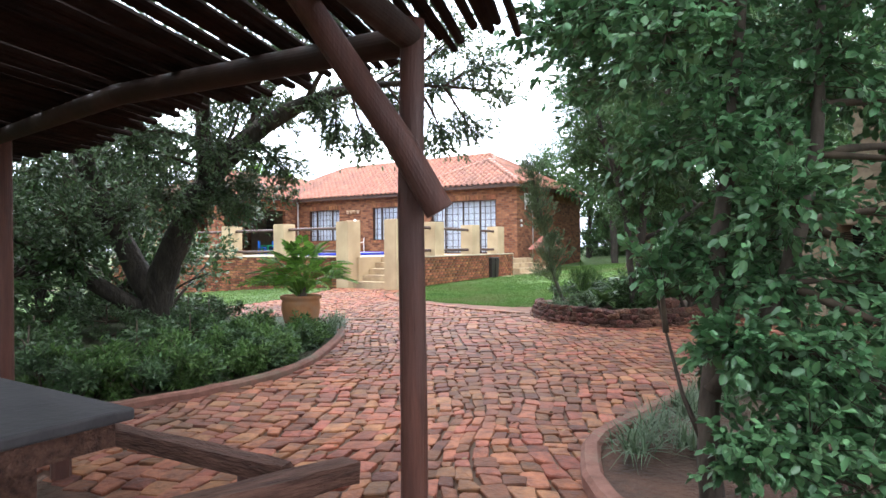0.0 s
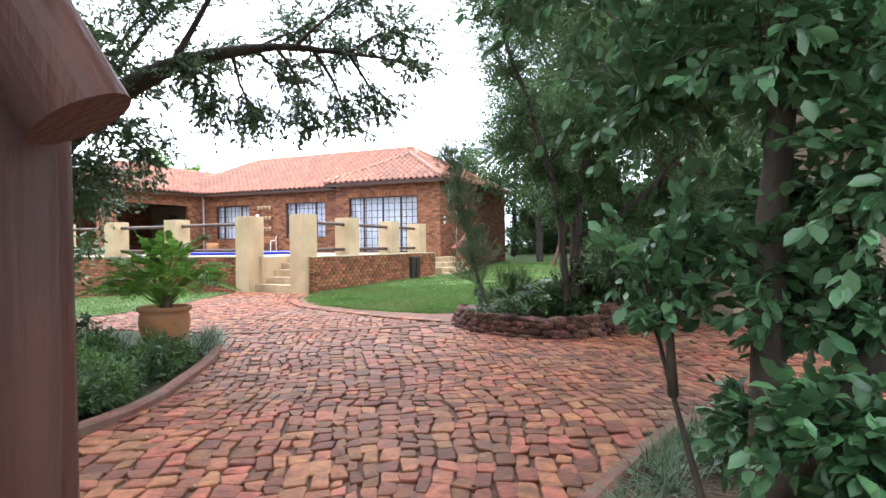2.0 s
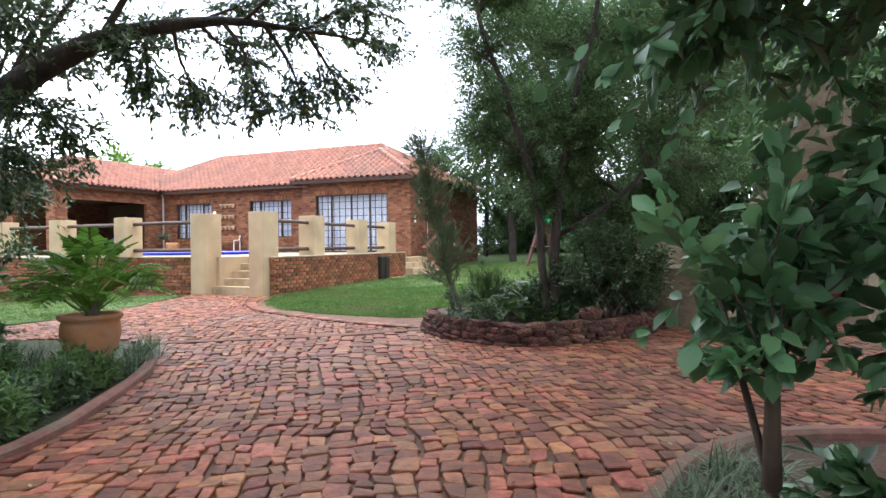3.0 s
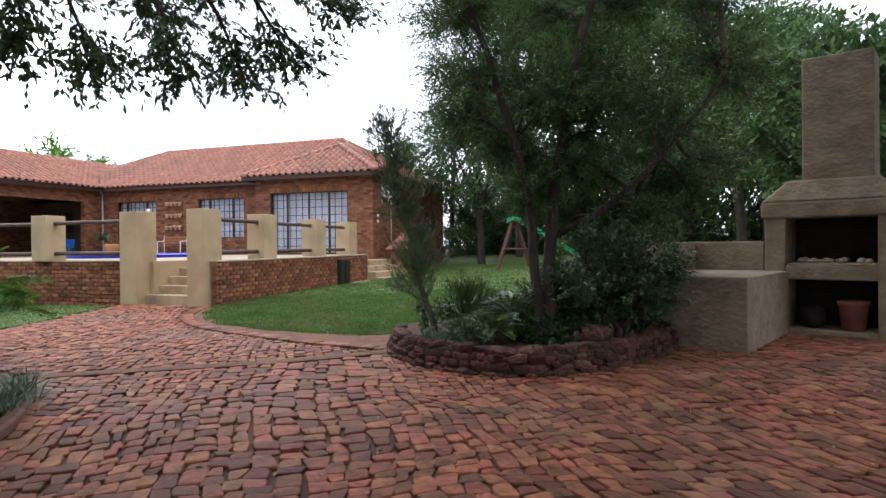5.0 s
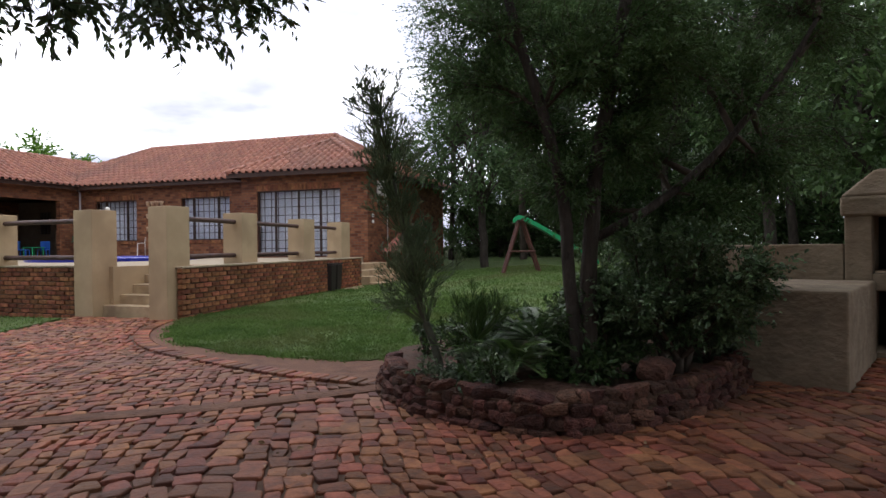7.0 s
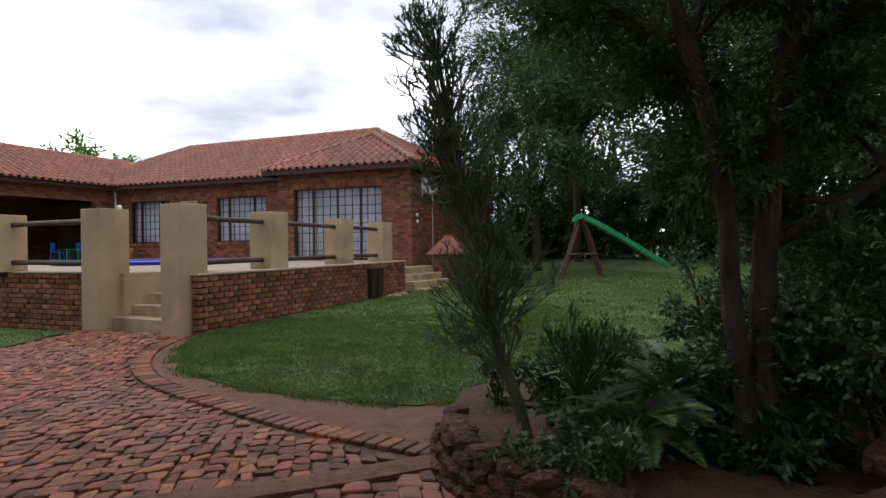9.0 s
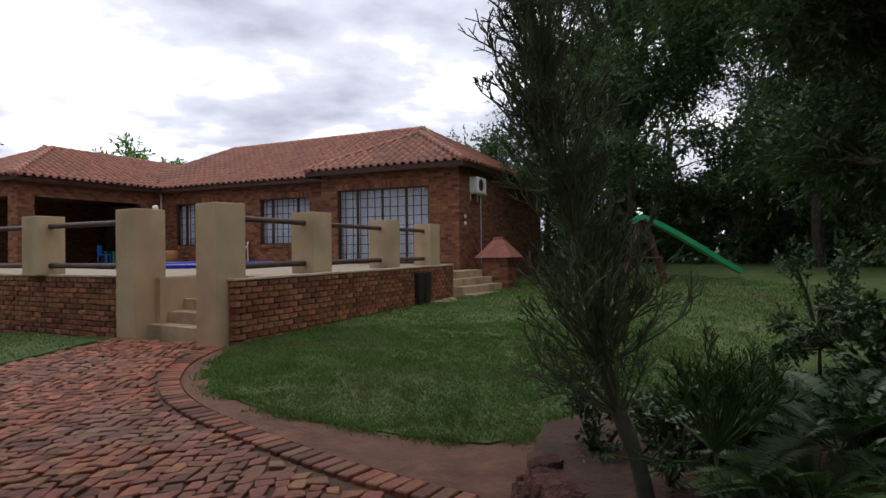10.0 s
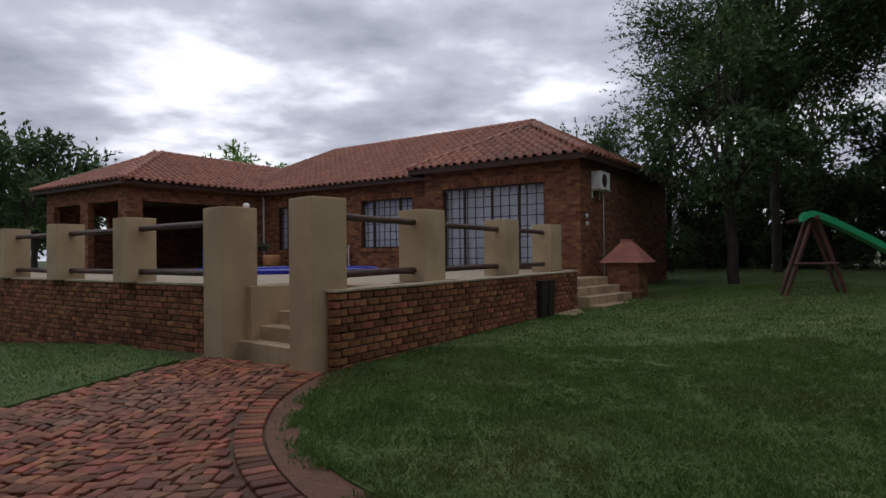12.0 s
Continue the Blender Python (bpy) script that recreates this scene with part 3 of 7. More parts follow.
# vertical-brick lintels over the openings, and sills
def soldier(x0, x1, y, z0, z1, par, nm="lintel"):
    sh = Shape(); n = int((x1 - x0) / 0.085)
    for i in range(n):
        a = x0 + (x1 - x0) * i / n
        sh.box(a + 0.005, a + (x1 - x0) / n - 0.005, y - 0.012, y + 0.05, z0, z1)
    part(nm, sh, "wall_brick", par, kind="stuff")
for xa, xb, za, zb in WIN:
    soldier(xa - 0.1, xb + 0.1, 0, zb + 0.005, zb + 0.21, house)
    soldier(xa - 0.08, xb + 0.08, -0.03, za - 0.12, za - 0.002, house, "sill")
soldier(BIG[0] - 0.1, BIG[1] + 0.1, YP, ZH + 0.005, ZH + 0.21, house)


def window(name, x0, x1, z0, z1, y, muls, rows, cols, label):
    """A steel casement with burglar bars, panes and a curtain behind."""
    win = thing(name, label, "")
    win.parent = house
    fr = Shape(); b = 0.05
    fr.box(x0, x0 + b, y + 0.04, y + 0.10, z0, z1); fr.box(x1 - b, x1, y + 0.04, y + 0.10, z0, z1)
    fr.box(x0 + b, x1 - b, y + 0.04, y + 0.10, z0, z0 + b); fr.box(x0 + b, x1 - b, y + 0.04, y + 0.10, z1 - b, z1)
    for m in muls:
        xm = x0 + (x1 - x0) * m
        fr.box(xm - 0.03, xm + 0.03, y + 0.035, y + 0.105, z0 + b, z1 - b)
    part("window_frame", fr, "dark_steel", win, "dark brown steel frame")
    for k in range(1, cols):
        s = Shape(); x = x0 + (x1 - x0) * k / cols
        s.box(x - 0.011, x + 0.011, y + 0.05, y + 0.075, z0 + b, z1 - b); part("bar", s, "dark_steel", win)
    for k in range(1, rows):
        s = Shape(); z = z0 + (z1 - z0) * k / rows
        s.box(x0 + b, x1 - b, y + 0.052, y + 0.073, z - 0.011, z + 0.011); part("bar", s, "dark_steel", win)
    edges = [0.0] + list(muls) + [1.0]
    for a, c in zip(edges, edges[1:]):
        s = Shape(); s.box(x0 + (x1 - x0) * a + 0.03, x0 + (x1 - x0) * c - 0.03, y + 0.084, y + 0.09, z0 + b, z1 - b)
        p = part("pane", s, "glass", win); p.visible_shadow = False
    s = Shape(); n = 90; vs = []
    for i in range(n + 1):
        x = x0 - 0.1 + (x1 - x0 + 0.2) * i / n
        yy = y + 0.30 + 0.035 * math.sin(i * 1.35) + 0.015 * math.sin(i * 3.1)
        vs += [(x, yy, z0 - 0.1), (x, yy, z1 + 0.05), (x, yy + 0.01, z0 - 0.1), (x, yy + 0.01, z1 + 0.05)]
    fs = [(4 * i, 4 * i + 4, 4 * i + 5, 4 * i + 1) for i in range(n)] + [(4 * i + 2, 4 * i + 3, 4 * i + 7, 4 * i + 6) for i in range(n)]
    s.add(vs, fs); part("curtain", s, "curtain", win, "pale lilac-white curtain", smooth=True)


window("window_1", *BIG, YP + 0.02, (0.22, 0.5, 0.76), 8, 12, "wide dark steel window with burglar bars and pale curtains")
window("window_2", *WIN[0], 0.02, (0.25, 0.75), 6, 9, "dark steel window with burglar bars and pale curtains")
window("window_3", *WIN[1], 0.02, (0.25, 0.75), 6, 9, "dark steel window with burglar bars and pale curtains")
for xa, xb in ((-19.4, -18.6), (-17.0, -16.1)):
    s = Shape(); s.box(xa, xb, 1.68, 1.72, 2.4, 3.5)
    part("back_pane", s, "slate", house, "bright pane in the terrace's back wall")
    for k in range(1, 4):
        s = Shape(); x = xa + (xb - xa) * k / 4; s.box(x - 0.02, x + 0.02, 1.63, 1.66, 2.4, 3.5); part("bar", s, "dark_steel", house)
    for k in range(1, 4):
        s = Shape(); z = 2.4 + 1.1 * k / 4; s.box(xa, xb, 1.625, 1.655, z - 0.02, z + 0.02); part("bar", s, "dark_steel", house)

# ---- roof: hips as the least height over each block, joined as the greatest ----
TAN = 0.52
RECTS = [(-18.3, 0.36, -0.45, 7.9, 0.545), (-5.70, 0.36, -1.74, 7.9, 0.52), (-21.46, -14.49, -6.39, 7.9, 0.47)]   # x0 x1 y0 y1 slope


def planes(r, x, y):
    return (x - r[0], r[1] - x, y - r[2], r[3] - y)


def rect_h(r, x, y):
    return min(planes(r, x, y)) * r[4]


def roof_h(x, y):
    return max(rect_h(r, x, y) for r in RECTS)


roof = Shape()
st = 0.3
nx, ny = int(22.2 / st) + 1, int(14.6 / st) + 1
idx = {}
for j in range(ny):
    for i in range(nx):
        x, y = -21.6 + i * st, -6.5 + j * st
        hgt = roof_h(x, y)
        if hgt > -0.12:
            idx[i, j] = len(roof.v); roof.v.append((x, y, ZE + max(hgt, 0) - 0.01))
for (i, j) in list(idx):
    q = [(i, j), (i + 1, j), (i + 1, j + 1), (i, j + 1)]
    if all(k in idx for k in q):
        roof.f.append(tuple(idx[k] for k in q))
roof_ob = part("roof", roof, "fascia", house, "red clay tiled hip roof")
cx = Shape()
for x0, x1, y0, y1 in ((-14.49, -5.70, -0.45, -0.43), (-5.70, 0.36, -1.74, -1.72), (-21.46, -14.49, -6.39, -6.37)):
    cx.box(x0, x1, y0, y1, ZE - 0.16, ZE + 0.01)
for x, y0, y1 in ((0.34, -1.72, 7.9), (-5.70, -1.72, -0.45), (-14.51, -6.37, -0.45), (-21.46, -6.37, 7.9)):
    cx.box(x, x + 0.02, y0, y1, ZE - 0.16, ZE + 0.01)
part("fascia", cx, "fascia", house, "dark timber fascia board")
sf = Shape()
for x0, x1, y0, y1 in ((-14.5, -5.7, -0.43, 0), (-5.68, 0.34, -1.72, YP), (XR, 0.34, YP, 7.9), (-21.44, -14.5, -6.37, WING_F), (-14.93, -14.51, WING_F, 0), (-5.68, XS, YP, -0.02)):
    sf.box(x0, x1, y0, y1, ZE - 0.03, ZE - 0.015)
part("soffit", sf, "interior", house)


def tile_shape(wd=0.30, ln=0.42):
    """One rolled clay tile: a barrel with a flat pan, lying along y, up the slope."""
    sh = Shape(); prof = []
    for k in range(6):
        q = math.pi * k / 5
        prof.append((-wd / 2 + 0.085 - 0.085 * math.cos(q), 0.085 * math.sin(q) + 0.006))
    prof += [(wd / 2 - 0.03, 0.0), (wd / 2 + 0.02, 0.012)]
    n = len(prof)
    vs = [(a, 0, b + 0.03) for a, b in prof] + [(a, ln, b) for a, b in prof] + [(a, 0, b + 0.008) for a, b in prof]
    fs = [(i, i + 1, n + i + 1, n + i) for i in range(n - 1)] + [(i, 2 * n + i, 2 * n + i + 1, i + 1) for i in range(n - 1)]
    return sh.add(vs, fs)


tile_one = tile_shape()
tile_mesh = tile_one.mesh("tile", "roof_tile_single", True)
rest = Shape(); made = 0
SL = math.atan(TAN)
for ri, r in enumerate(RECTS):
    TAN = r[4]; SL = math.atan(TAN)
    for side in range(4):
        if (ri, side) in ((0, 3), (1, 3), (2, 3), (2, 0), (0, 0)):
            continue
        length = (r[3] - r[2]) if side < 2 else (r[1] - r[0])
        depth = min(r[1] - r[0], r[3] - r[2]) / 2
        for row in range(int(depth / math.cos(SL) / 0.34) + 1):
            d = row * 0.34 * math.cos(SL) - 0.03
            for col in range(int(length / 0.30) + 1):
                a = col * 0.30 + 0.12
                if side == 0: x, y, yaw = r[0] + d, r[3] - a, -90
                elif side == 1: x, y, yaw = r[1] - d, r[2] + a, 90
                elif side == 2: x, y, yaw = r[0] + a, r[2] + d, 0
                else: x, y, yaw = r[1] - a, r[3] - d, 180
                dd = d + 0.15
                xm, ym = {0: (r[0] + dd, y), 1: (r[1] - dd, y), 2: (x, r[2] + dd), 3: (x, r[3] - dd)}[side]
                pl = planes(r, xm, ym)
                if pl[side] > min(pl) + 0.10 or rect_h(r, xm, ym) < roof_h(xm, ym) - 0.06:
                    continue
                m = pose(x, y, ZE + d * TAN + 0.005, 0, 0, yaw) @ pose(0, 0, 0, math.degrees(SL) + rng.uniform(-0.8, 0.8), 0, rng.uniform(-0.8, 0.8))
                if made < 300 and ri == 1 and side == 2:
                    piece("tile", tile_mesh, roof_ob, m); made += 1
                else:
                    rest.add([m @ Vector(p) for p in tile_one.v], tile_one.f)
part("tiles", rest, "roof_tile", roof_ob, "red rolled clay roof tiles", smooth=True, kind="stuff")


def cap_run(a, b, name="ridge_tiles"):
    """Half-round ridge tiles lapped along a line."""
    a, b = Vector(a), Vector(b); n = max(1, int((b - a).length / 0.38)); sh = Shape()
    for i in range(n):
        p, q = a.lerp(b, i / n), a.lerp(b, (i + 1.12) / n)
        sh.tube([p + Vector((0, 0, 0.0)), q], [0.13, 0.105], 10)
    part(name, sh, "roof_tile", roof_ob, "rounded clay ridge tiles", smooth=True)


def rp(x, y, dz=0.03):
    return (x, y, ZE + roof_h(x, y) + dz)


MR = (7.9 - 0.45) / 2                                     # the long ridge
cap_run(rp(-5.70, -1.74), rp(-2.67, 1.29)); cap_run(rp(0.36, -1.74), rp(-2.67, 1.29)); cap_run(rp(-2.67, 1.29), rp(-2.67, 2.3))
cap_run(rp(-14.2, MR), rp(-3.8, MR)); cap_run(rp(-14.2, MR), rp(-16.3, 1.7))
cap_run(rp(-14.49, -6.39), rp(-17.97, -2.9)); cap_run(rp(-21.46, -6.39), rp(-17.97, -2.9)); cap_run(rp(-17.97, -2.9), rp(-17.97, 2.2))
cap_run(rp(-3.4, 3.3), rp(-3.0, 2.6))
s = Shape(); s.tube([(-14.9, -0.1, 4.3), (-14.86, -0.05, 4.15), (-14.86, -0.05, 1.25)], 0.04, 8); part("downpipe", s, "white_paint", house, "white rainwater downpipe", smooth=True)

# ---- raised patio, its walls, pillars, rails and steps ----
ZP = 1.235
PA = Vector((-1.49, 18.22)); PB = Vector((2.50, 26.15))           # wall on the lawn side, from the gate pillar
LA = Vector((-3.30, 19.95)); LDIR = Vector((-0.845, 0.535))      # wall on the other side
LB = LA + LDIR * 14.0
patio_poly = [(-1.95, 19.3), (PB.x - 0.35, PB.y), tuple(hw(-0.2, YP).to_2d()), tuple(hw(XS, YP).to_2d()), tuple(hw(XS, 0).to_2d()), tuple(hw(XW, 0).to_2d()), tuple(hw(-20.5, 1.5).to_2d()), tuple(hw(-20.8, -5).to_2d()), tuple(LB + Vector((0.1, 0.3))), (-3.25, 20.2), (-2.9, 21.0), (-2.0, 21.0)]
sh = Shape(); sh.prism(patio_poly, -0.9, ZP - 0.02)
patio = solid("patio_floor", sh, "patio_floor", "raised terrace floor of sandy cement screed", "terrace", kind="structure")


def brick_wall(name, a, b, z_top, zb0, zb1, courses, label, singles, stop=None):
    """A stretcher-bond retaining wall from a to b: a mortar core and bricks standing proud of it, and a coping."""
    d = (b - a); length = d.length; yaw = math.degrees(math.atan2(d.y, d.x))
    wall = thing(name, label, "brick wall", pose(a.x, a.y, 0, 0, 0, yaw), kind="structure")
    core = Shape(); core.box(0.2, length, -0.092, 0.085, min(zb0, zb1) - 0.2, z_top - 0.03)
    part("core", core, "mortar", wall)
    bh = 0.098; one = Shape(); one.box(-0.122, 0.122, -0.055, 0.055, 0, bh - 0.017, c=0.008)
    half = Shape(); half.box(-0.056, 0.056, -0.055, 0.055, 0, bh - 0.017, c=0.008)
    me = one.mesh("brick", "wall_brick_single"); meh = half.mesh("brick", "wall_brick_single")
    joined = Shape(); count = 0
    for row in range(courses):
        z = z_top - 0.03 - (row + 1) * bh
        x = 0.0
        first = row % 2 == 1
        while x < length - 0.05:
            s = half if first else one
            l = 0.13 if first else 0.26
            zb = zb0 + (zb1 - zb0) * x / length
            if z > zb - 0.12 and x + l <= length + 0.02:
                m = pose(x + l / 2, -0.058 + rng.uniform(-0.008, 0.008), z + rng.uniform(-0.003, 0.003), rng.uniform(-1, 1), rng.uniform(-1.2, 1.2), rng.uniform(-1.2, 1.2))
                if count < singles:
                    piece("brick", meh if first else me, wall, m); count += 1
                else:
                    joined.add([m @ Vector(p) for p in s.v], s.f)
            x += l; first = False
    if joined.v:
        part("bricks", joined, "wall_brick", wall, kind="stuff")
    cop = Shape(); k = 0.0
    while k < length - 0.01:
        e = min(length, k + 0.6)
        cop.box(k + 0.003, e - 0.003, -0.125, 0.10, z_top - 0.035, z_top + rng.uniform(-0.003, 0.004)); k = e
    part("coping", cop, "coping", wall, "worn sandy cement coping", bevel=0.006)
    return wall


brick_wall("wall_lawn_side", PA + (PB - PA).normalized() * 0.0, PB, 1.25, 0.25, 0.32, 12, "brown face-brick retaining wall of the terrace", 300)
brick_wall("wall_bed_side", LB, LA, 1.25, -0.5, 0.2, 20, "brown face-brick retaining wall of the terrace above sloping grass", 0)


def pillar(x, y, yaw, half_w, z0, z1, label):
    p = thing("pillar", label, "pillar", pose(x, y, 0, 0, 0, yaw), group="terrace pillars")
    s = Shape(); s.box(-half_w, half_w, -half_w, half_w, z0, z1); part("shaft", s, "plaster", p, bevel=0.012)
    s = Shape(); c = half_w
    s.add([(-c + .01, -c + .01, z1), (c - .01, -c + .01, z1), (c - .01, c - .01, z1), (-c + .01, c - .01, z1), (0, 0, z1 + 0.012)], [(0, 1, 4), (1, 2, 4), (2, 3, 4), (3, 0, 4)])
    part("cap", s, "plaster", p)
    return p


YAW_R = math.degrees(math.atan2((PB - PA).y, (PB - PA).x))
YAW_L = math.degrees(math.atan2(LDIR.y, LDIR.x))
W2 = 0.275
pillar(-1.66, 18.46, 50, 0.255, 0.1, 2.37, "tall cream plastered gate pillar beside the steps")
pillar(-3.30, 19.69, 53, W2, 0.0, 2.37, "tall cream plastered gate pillar beside the steps")
RP = [(-0.61, 20.77), (0.72, 23.8), (1.86, 26.1)]
LP = [(-5.85, 21.55), (-8.25, 23.1), (-10.6, 24.6), (-12.9, 26.05)]
for x, y in RP + LP:
    pillar(x, y, 56, W2 - 0.01, ZP, 2.37, "square cream plastered pillar on the terrace wall")


def rail(a, b, z):
    a, b = Vector((*a, z)), Vector((*b, z)); d = (b - a).normalized()
    s = Shape(); k = [a + d * 0.1, a.lerp(b, 0.33) + Vector((0, 0, rng.uniform(-.012, .012))), a.lerp(b, 0.66) + Vector((0, 0, rng.uniform(-.012, .012))), b - d * 0.1]
    s.tube(k, [0.052, 0.05, 0.049, 0.052], 12)
    solid("rail", s, "rail_wood", "dark stained round timber rail between terrace pillars", "rail", group="terrace rails", smooth=False)


for chain in ([(-1.60, 18.44)] + RP, [(-3.30, 19.69)] + LP):
    for a, b in zip(chain, chain[1:]):
        for z in (1.42, 2.17):
            rail(a, b, z)
# steps between the gate pillars, on their cheek wall
sd = Vector((-3.30 + 1.57, 19.80 - 18.55)).normalized(); sn = Vector((-sd.y, sd.x)) * -1   # across, and inwards
if sn.y < 0: sn = -sn
steps = thing("garden_steps", "sandy cement garden steps between two plastered pillars", "steps", kind="structure")
mid = Vector((-2.435, 19.175))
for i in range(5):
    s = Shape(); z1 = 0.28 + (ZP - 0.28) * (i + 1) / 5.0
    a0 = mid + sn * (i * 0.30 - 0.15); hwid = 1.26
    poly = [a0 - sd * hwid / 1.55, a0 + sd * hwid / 1.55, a0 + sd * hwid / 1.55 + sn * (1.55 - 0.3 * i), a0 - sd * hwid / 1.55 + sn * (1.55 - 0.3 * i)]
    if i == 4: poly[2] += sn * 0.4; poly[3] += sn * 0.2
    s.prism([tuple(p) for p in poly][::-1], -0.1 if i == 0 else z1 - 0.2, z1); part("step", s, "step_stone", steps, bevel=0.012)
s = Shape(); c0 = mid + sd * 0.62
s.prism([tuple(p) for p in (c0, c0 + sn * 1.9, c0 + sn * 1.9 + sd * 0.2, c0 + sd * 0.2)], 0.0, ZP - 0.005); part("cheek", s, "plaster", steps)
# side stairs at the end of the wall
side = thing("side_steps", "three sandy cement steps at the end of the terrace wall", "steps", pose(2.35, 27.1, 0, 0, 0, YAW_R - 10), kind="structure")
for i in range(4):
    s = Shape(); s.box(-0.7, 2.0, -1.15 + 0.32 * i - 0.3, 0.9, 0.0 if i == 0 else 0.2 + i * 0.2, 0.42 + i * 0.2); part("step", s, "step_stone", side, bevel=0.015)

# ---- pergola ----
PX, PY = -0.165, 2.55
BD = Vector((-0.87, 0.49, 0)).normalized(); SD = Vector((0.21, 0.98, 0)).normalized()
pergola = thing("pergola", "red-brown stained timber pergola roofed with rough laths", "pergola")


def log(name, pts, radii, label="", n=26):
    s = Shape(); s.tube(pts, radii, n); return part(name, s, "beam_shaded" if name == "beam" else "pole", pergola, label, smooth=False, bevel=0.0)


log("post", [(PX, PY, -0.1), (PX + 0.004, PY, 0.8), (PX - 0.002, PY, 1.7), (PX + 0.012, PY, 2.44)], [0.058, 0.056, 0.054, 0.05], "round red-brown corner post")
B0 = Vector((PX, PY, 2.40))
log("post", [Vector((-3.62, 4.95, -0.1)), Vector((-3.62, 4.95, 2.45))], 0.06)
log("post", [Vector((-4.6, 0.6, -0.1)), Vector((-4.6, 0.6, 2.5))], 0.06)
log("brace", [(-0.045, 2.44, 1.645), (-0.20, 2.43, 1.92), (-0.57, 2.36, 2.47), (-0.75, 2.32, 2.75)], [0.058, 0.058, 0.055, 0.053], "diagonal round brace with a sawn end")
log("beam", [B0 + BD * 0.03 + Vector((0, 0.06, -0.02)), B0 + BD * 2, Vector((-3.62, 4.95, 2.42)) + BD * 0.3], [0.062, 0.06, 0.055], "round timber beam")
log("beam", [B0 + Vector((0.0, 0, -0.03)), B0 - SD * 1.2 + Vector((-0.25, 0, 0.05)), B0 - SD * 2.8 + Vector((-0.9, 0, 0.1))], [0.058, 0.06, 0.06])
log("beam", [B0 - SD * 1.8 + Vector((-0.3, 0, 0.06)), B0 - SD * 1.8 + BD * 4.2], [0.06, 0.06])
k, nl = -0.42, 0
while k < 5.6:
    r = rng.uniform(0.019, 0.030)
    base = B0 + BD * k + Vector((0, 0, 0.09))
    over = rng.uniform(0.30, 0.62) + 0.10 * math.sin(k * 2.1) + 0.20 * max(0, k - 0.8)
    a = base + SD * over + Vector((rng.uniform(-.02, .02), 0, rng.uniform(-.01, .01)))
    # the far length behind the camera is unseen, added to cut light below
    b = base - SD * rng.uniform(5.6, 6.2) + Vector((rng.uniform(-.06, .06), 0, rng.uniform(0, .03)))
    s = Shape(); s.tube([b, b.lerp(a, 0.35) + Vector((rng.uniform(-.02, .02), 0, rng.uniform(-.012, .012))), b.lerp(a, 0.7) + Vector((rng.uniform(-.02, .02), 0, rng.uniform(-.012, .012))), a], [r, r * 1.05, r, r * 0.9], 7)
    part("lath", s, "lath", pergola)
    k += r * 2 + rng.choice((-0.003, 0.0, 0.002, 0.006, 0.016, 0.026))
# table and benches under it
TU = Vector((-0.852, 0.524, 0)); TV = Vector((-0.524, -0.852, 0))
TM = Matrix(((TU.x, TV.x, 0, -1.44), (TU.y, TV.y, 0, 2.78), (0, 0, 1, 0), (0, 0, 0, 1)))
TABLE_FLOOR = [(-0.62, 2.72), (-0.95, 2.98), (-2.9, 4.05), (-4.4, 3.1), (-4.6, 1.2), (-2.6, -0.6), (-1.2, 0.6), (-1.1, 1.9)]
sheet("pergola_floor", TABLE_FLOOR, 0.5, 0.012, "soil", "damp bare brown soil floor under the pergola", "ground", 0.02)
table = thing("garden_table", "heavy grey stone-topped garden table with timber apron", "table", TM)
s = Shape(); s.box(0, 1.9, 0, 1.0, 0.735, 0.79); part("tabletop", s, "slate", table, "grey slate top", bevel=0.012)
s = Shape(); s.box(0.06, 1.84, 0.06, 0.10, 0.62, 0.733); part("apron", s, "sleeper", table)
s = Shape(); s.box(0.06, 0.10, 0.10, 0.94, 0.62, 0.733); part("apron", s, "sleeper", table)
for lx in (0.25, 1.55):
    s = Shape(); s.box(lx, lx + 0.14, 0.3, 0.7, -0.05, 0.733); part("leg", s, "sleeper", table)


def sleeper_bench(a, b, z, width, label):
    d = Vector((b[0] - a[0], b[1] - a[1], 0)); yaw = math.degrees(math.atan2(d.y, d.x)); L = d.length
    bench = thing("bench", label, "bench", pose(a[0], a[1], 0, 0, 0, yaw), group="benches at the table")
    s = Shape(); n = 14
    vs, fs = [], []
    for i in range(n + 1):
        x = L * i / n
        ch = 0.012 + (0.03 * rng.random() if i in (0, n) else 0.008 * rng.random())
        prof = [(-width / 2, 0), (-width / 2, 0.075 - ch), (-width / 2 + ch, 0.085), (width / 2 - ch, 0.085), (width / 2, 0.07 - ch), (width / 2, 0)]
        vs += [(x + (rng.uniform(-.02, .02) if i in (0, n) else 0), p + rng.uniform(-.004, .004), z - 0.085 + q + rng.uniform(-.004, .004)) for p, q in prof]
    for i in range(n):
        for k2 in range(6):
            q, w2 = i * 6 + k2, i * 6 + (k2 + 1) % 6
            fs.append((q, q + 6, w2 + 6, w2))
    fs += [tuple(range(6)), tuple(range(len(vs) - 1, len(vs) - 7, -1))]
    s.add(vs, fs); part("seat", s, "sleeper", bench, "weathered split timber plank")
    for x in (0.25, L - 0.3):
        s = Shape(); s.tube([(x, 0, -0.05), (x, 0, z - 0.08)], 0.06, 10); part("leg", s, "pole", bench)


sleeper_bench((-0.80, 2.95), (-2.75, 4.02), 0.47, 0.13, "rough weathered railway-sleeper bench beside the table")
sleeper_bench((-0.47, 2.84), (-1.55, 1.98), 0.53, 0.16, "red-brown split log bench beside the table")

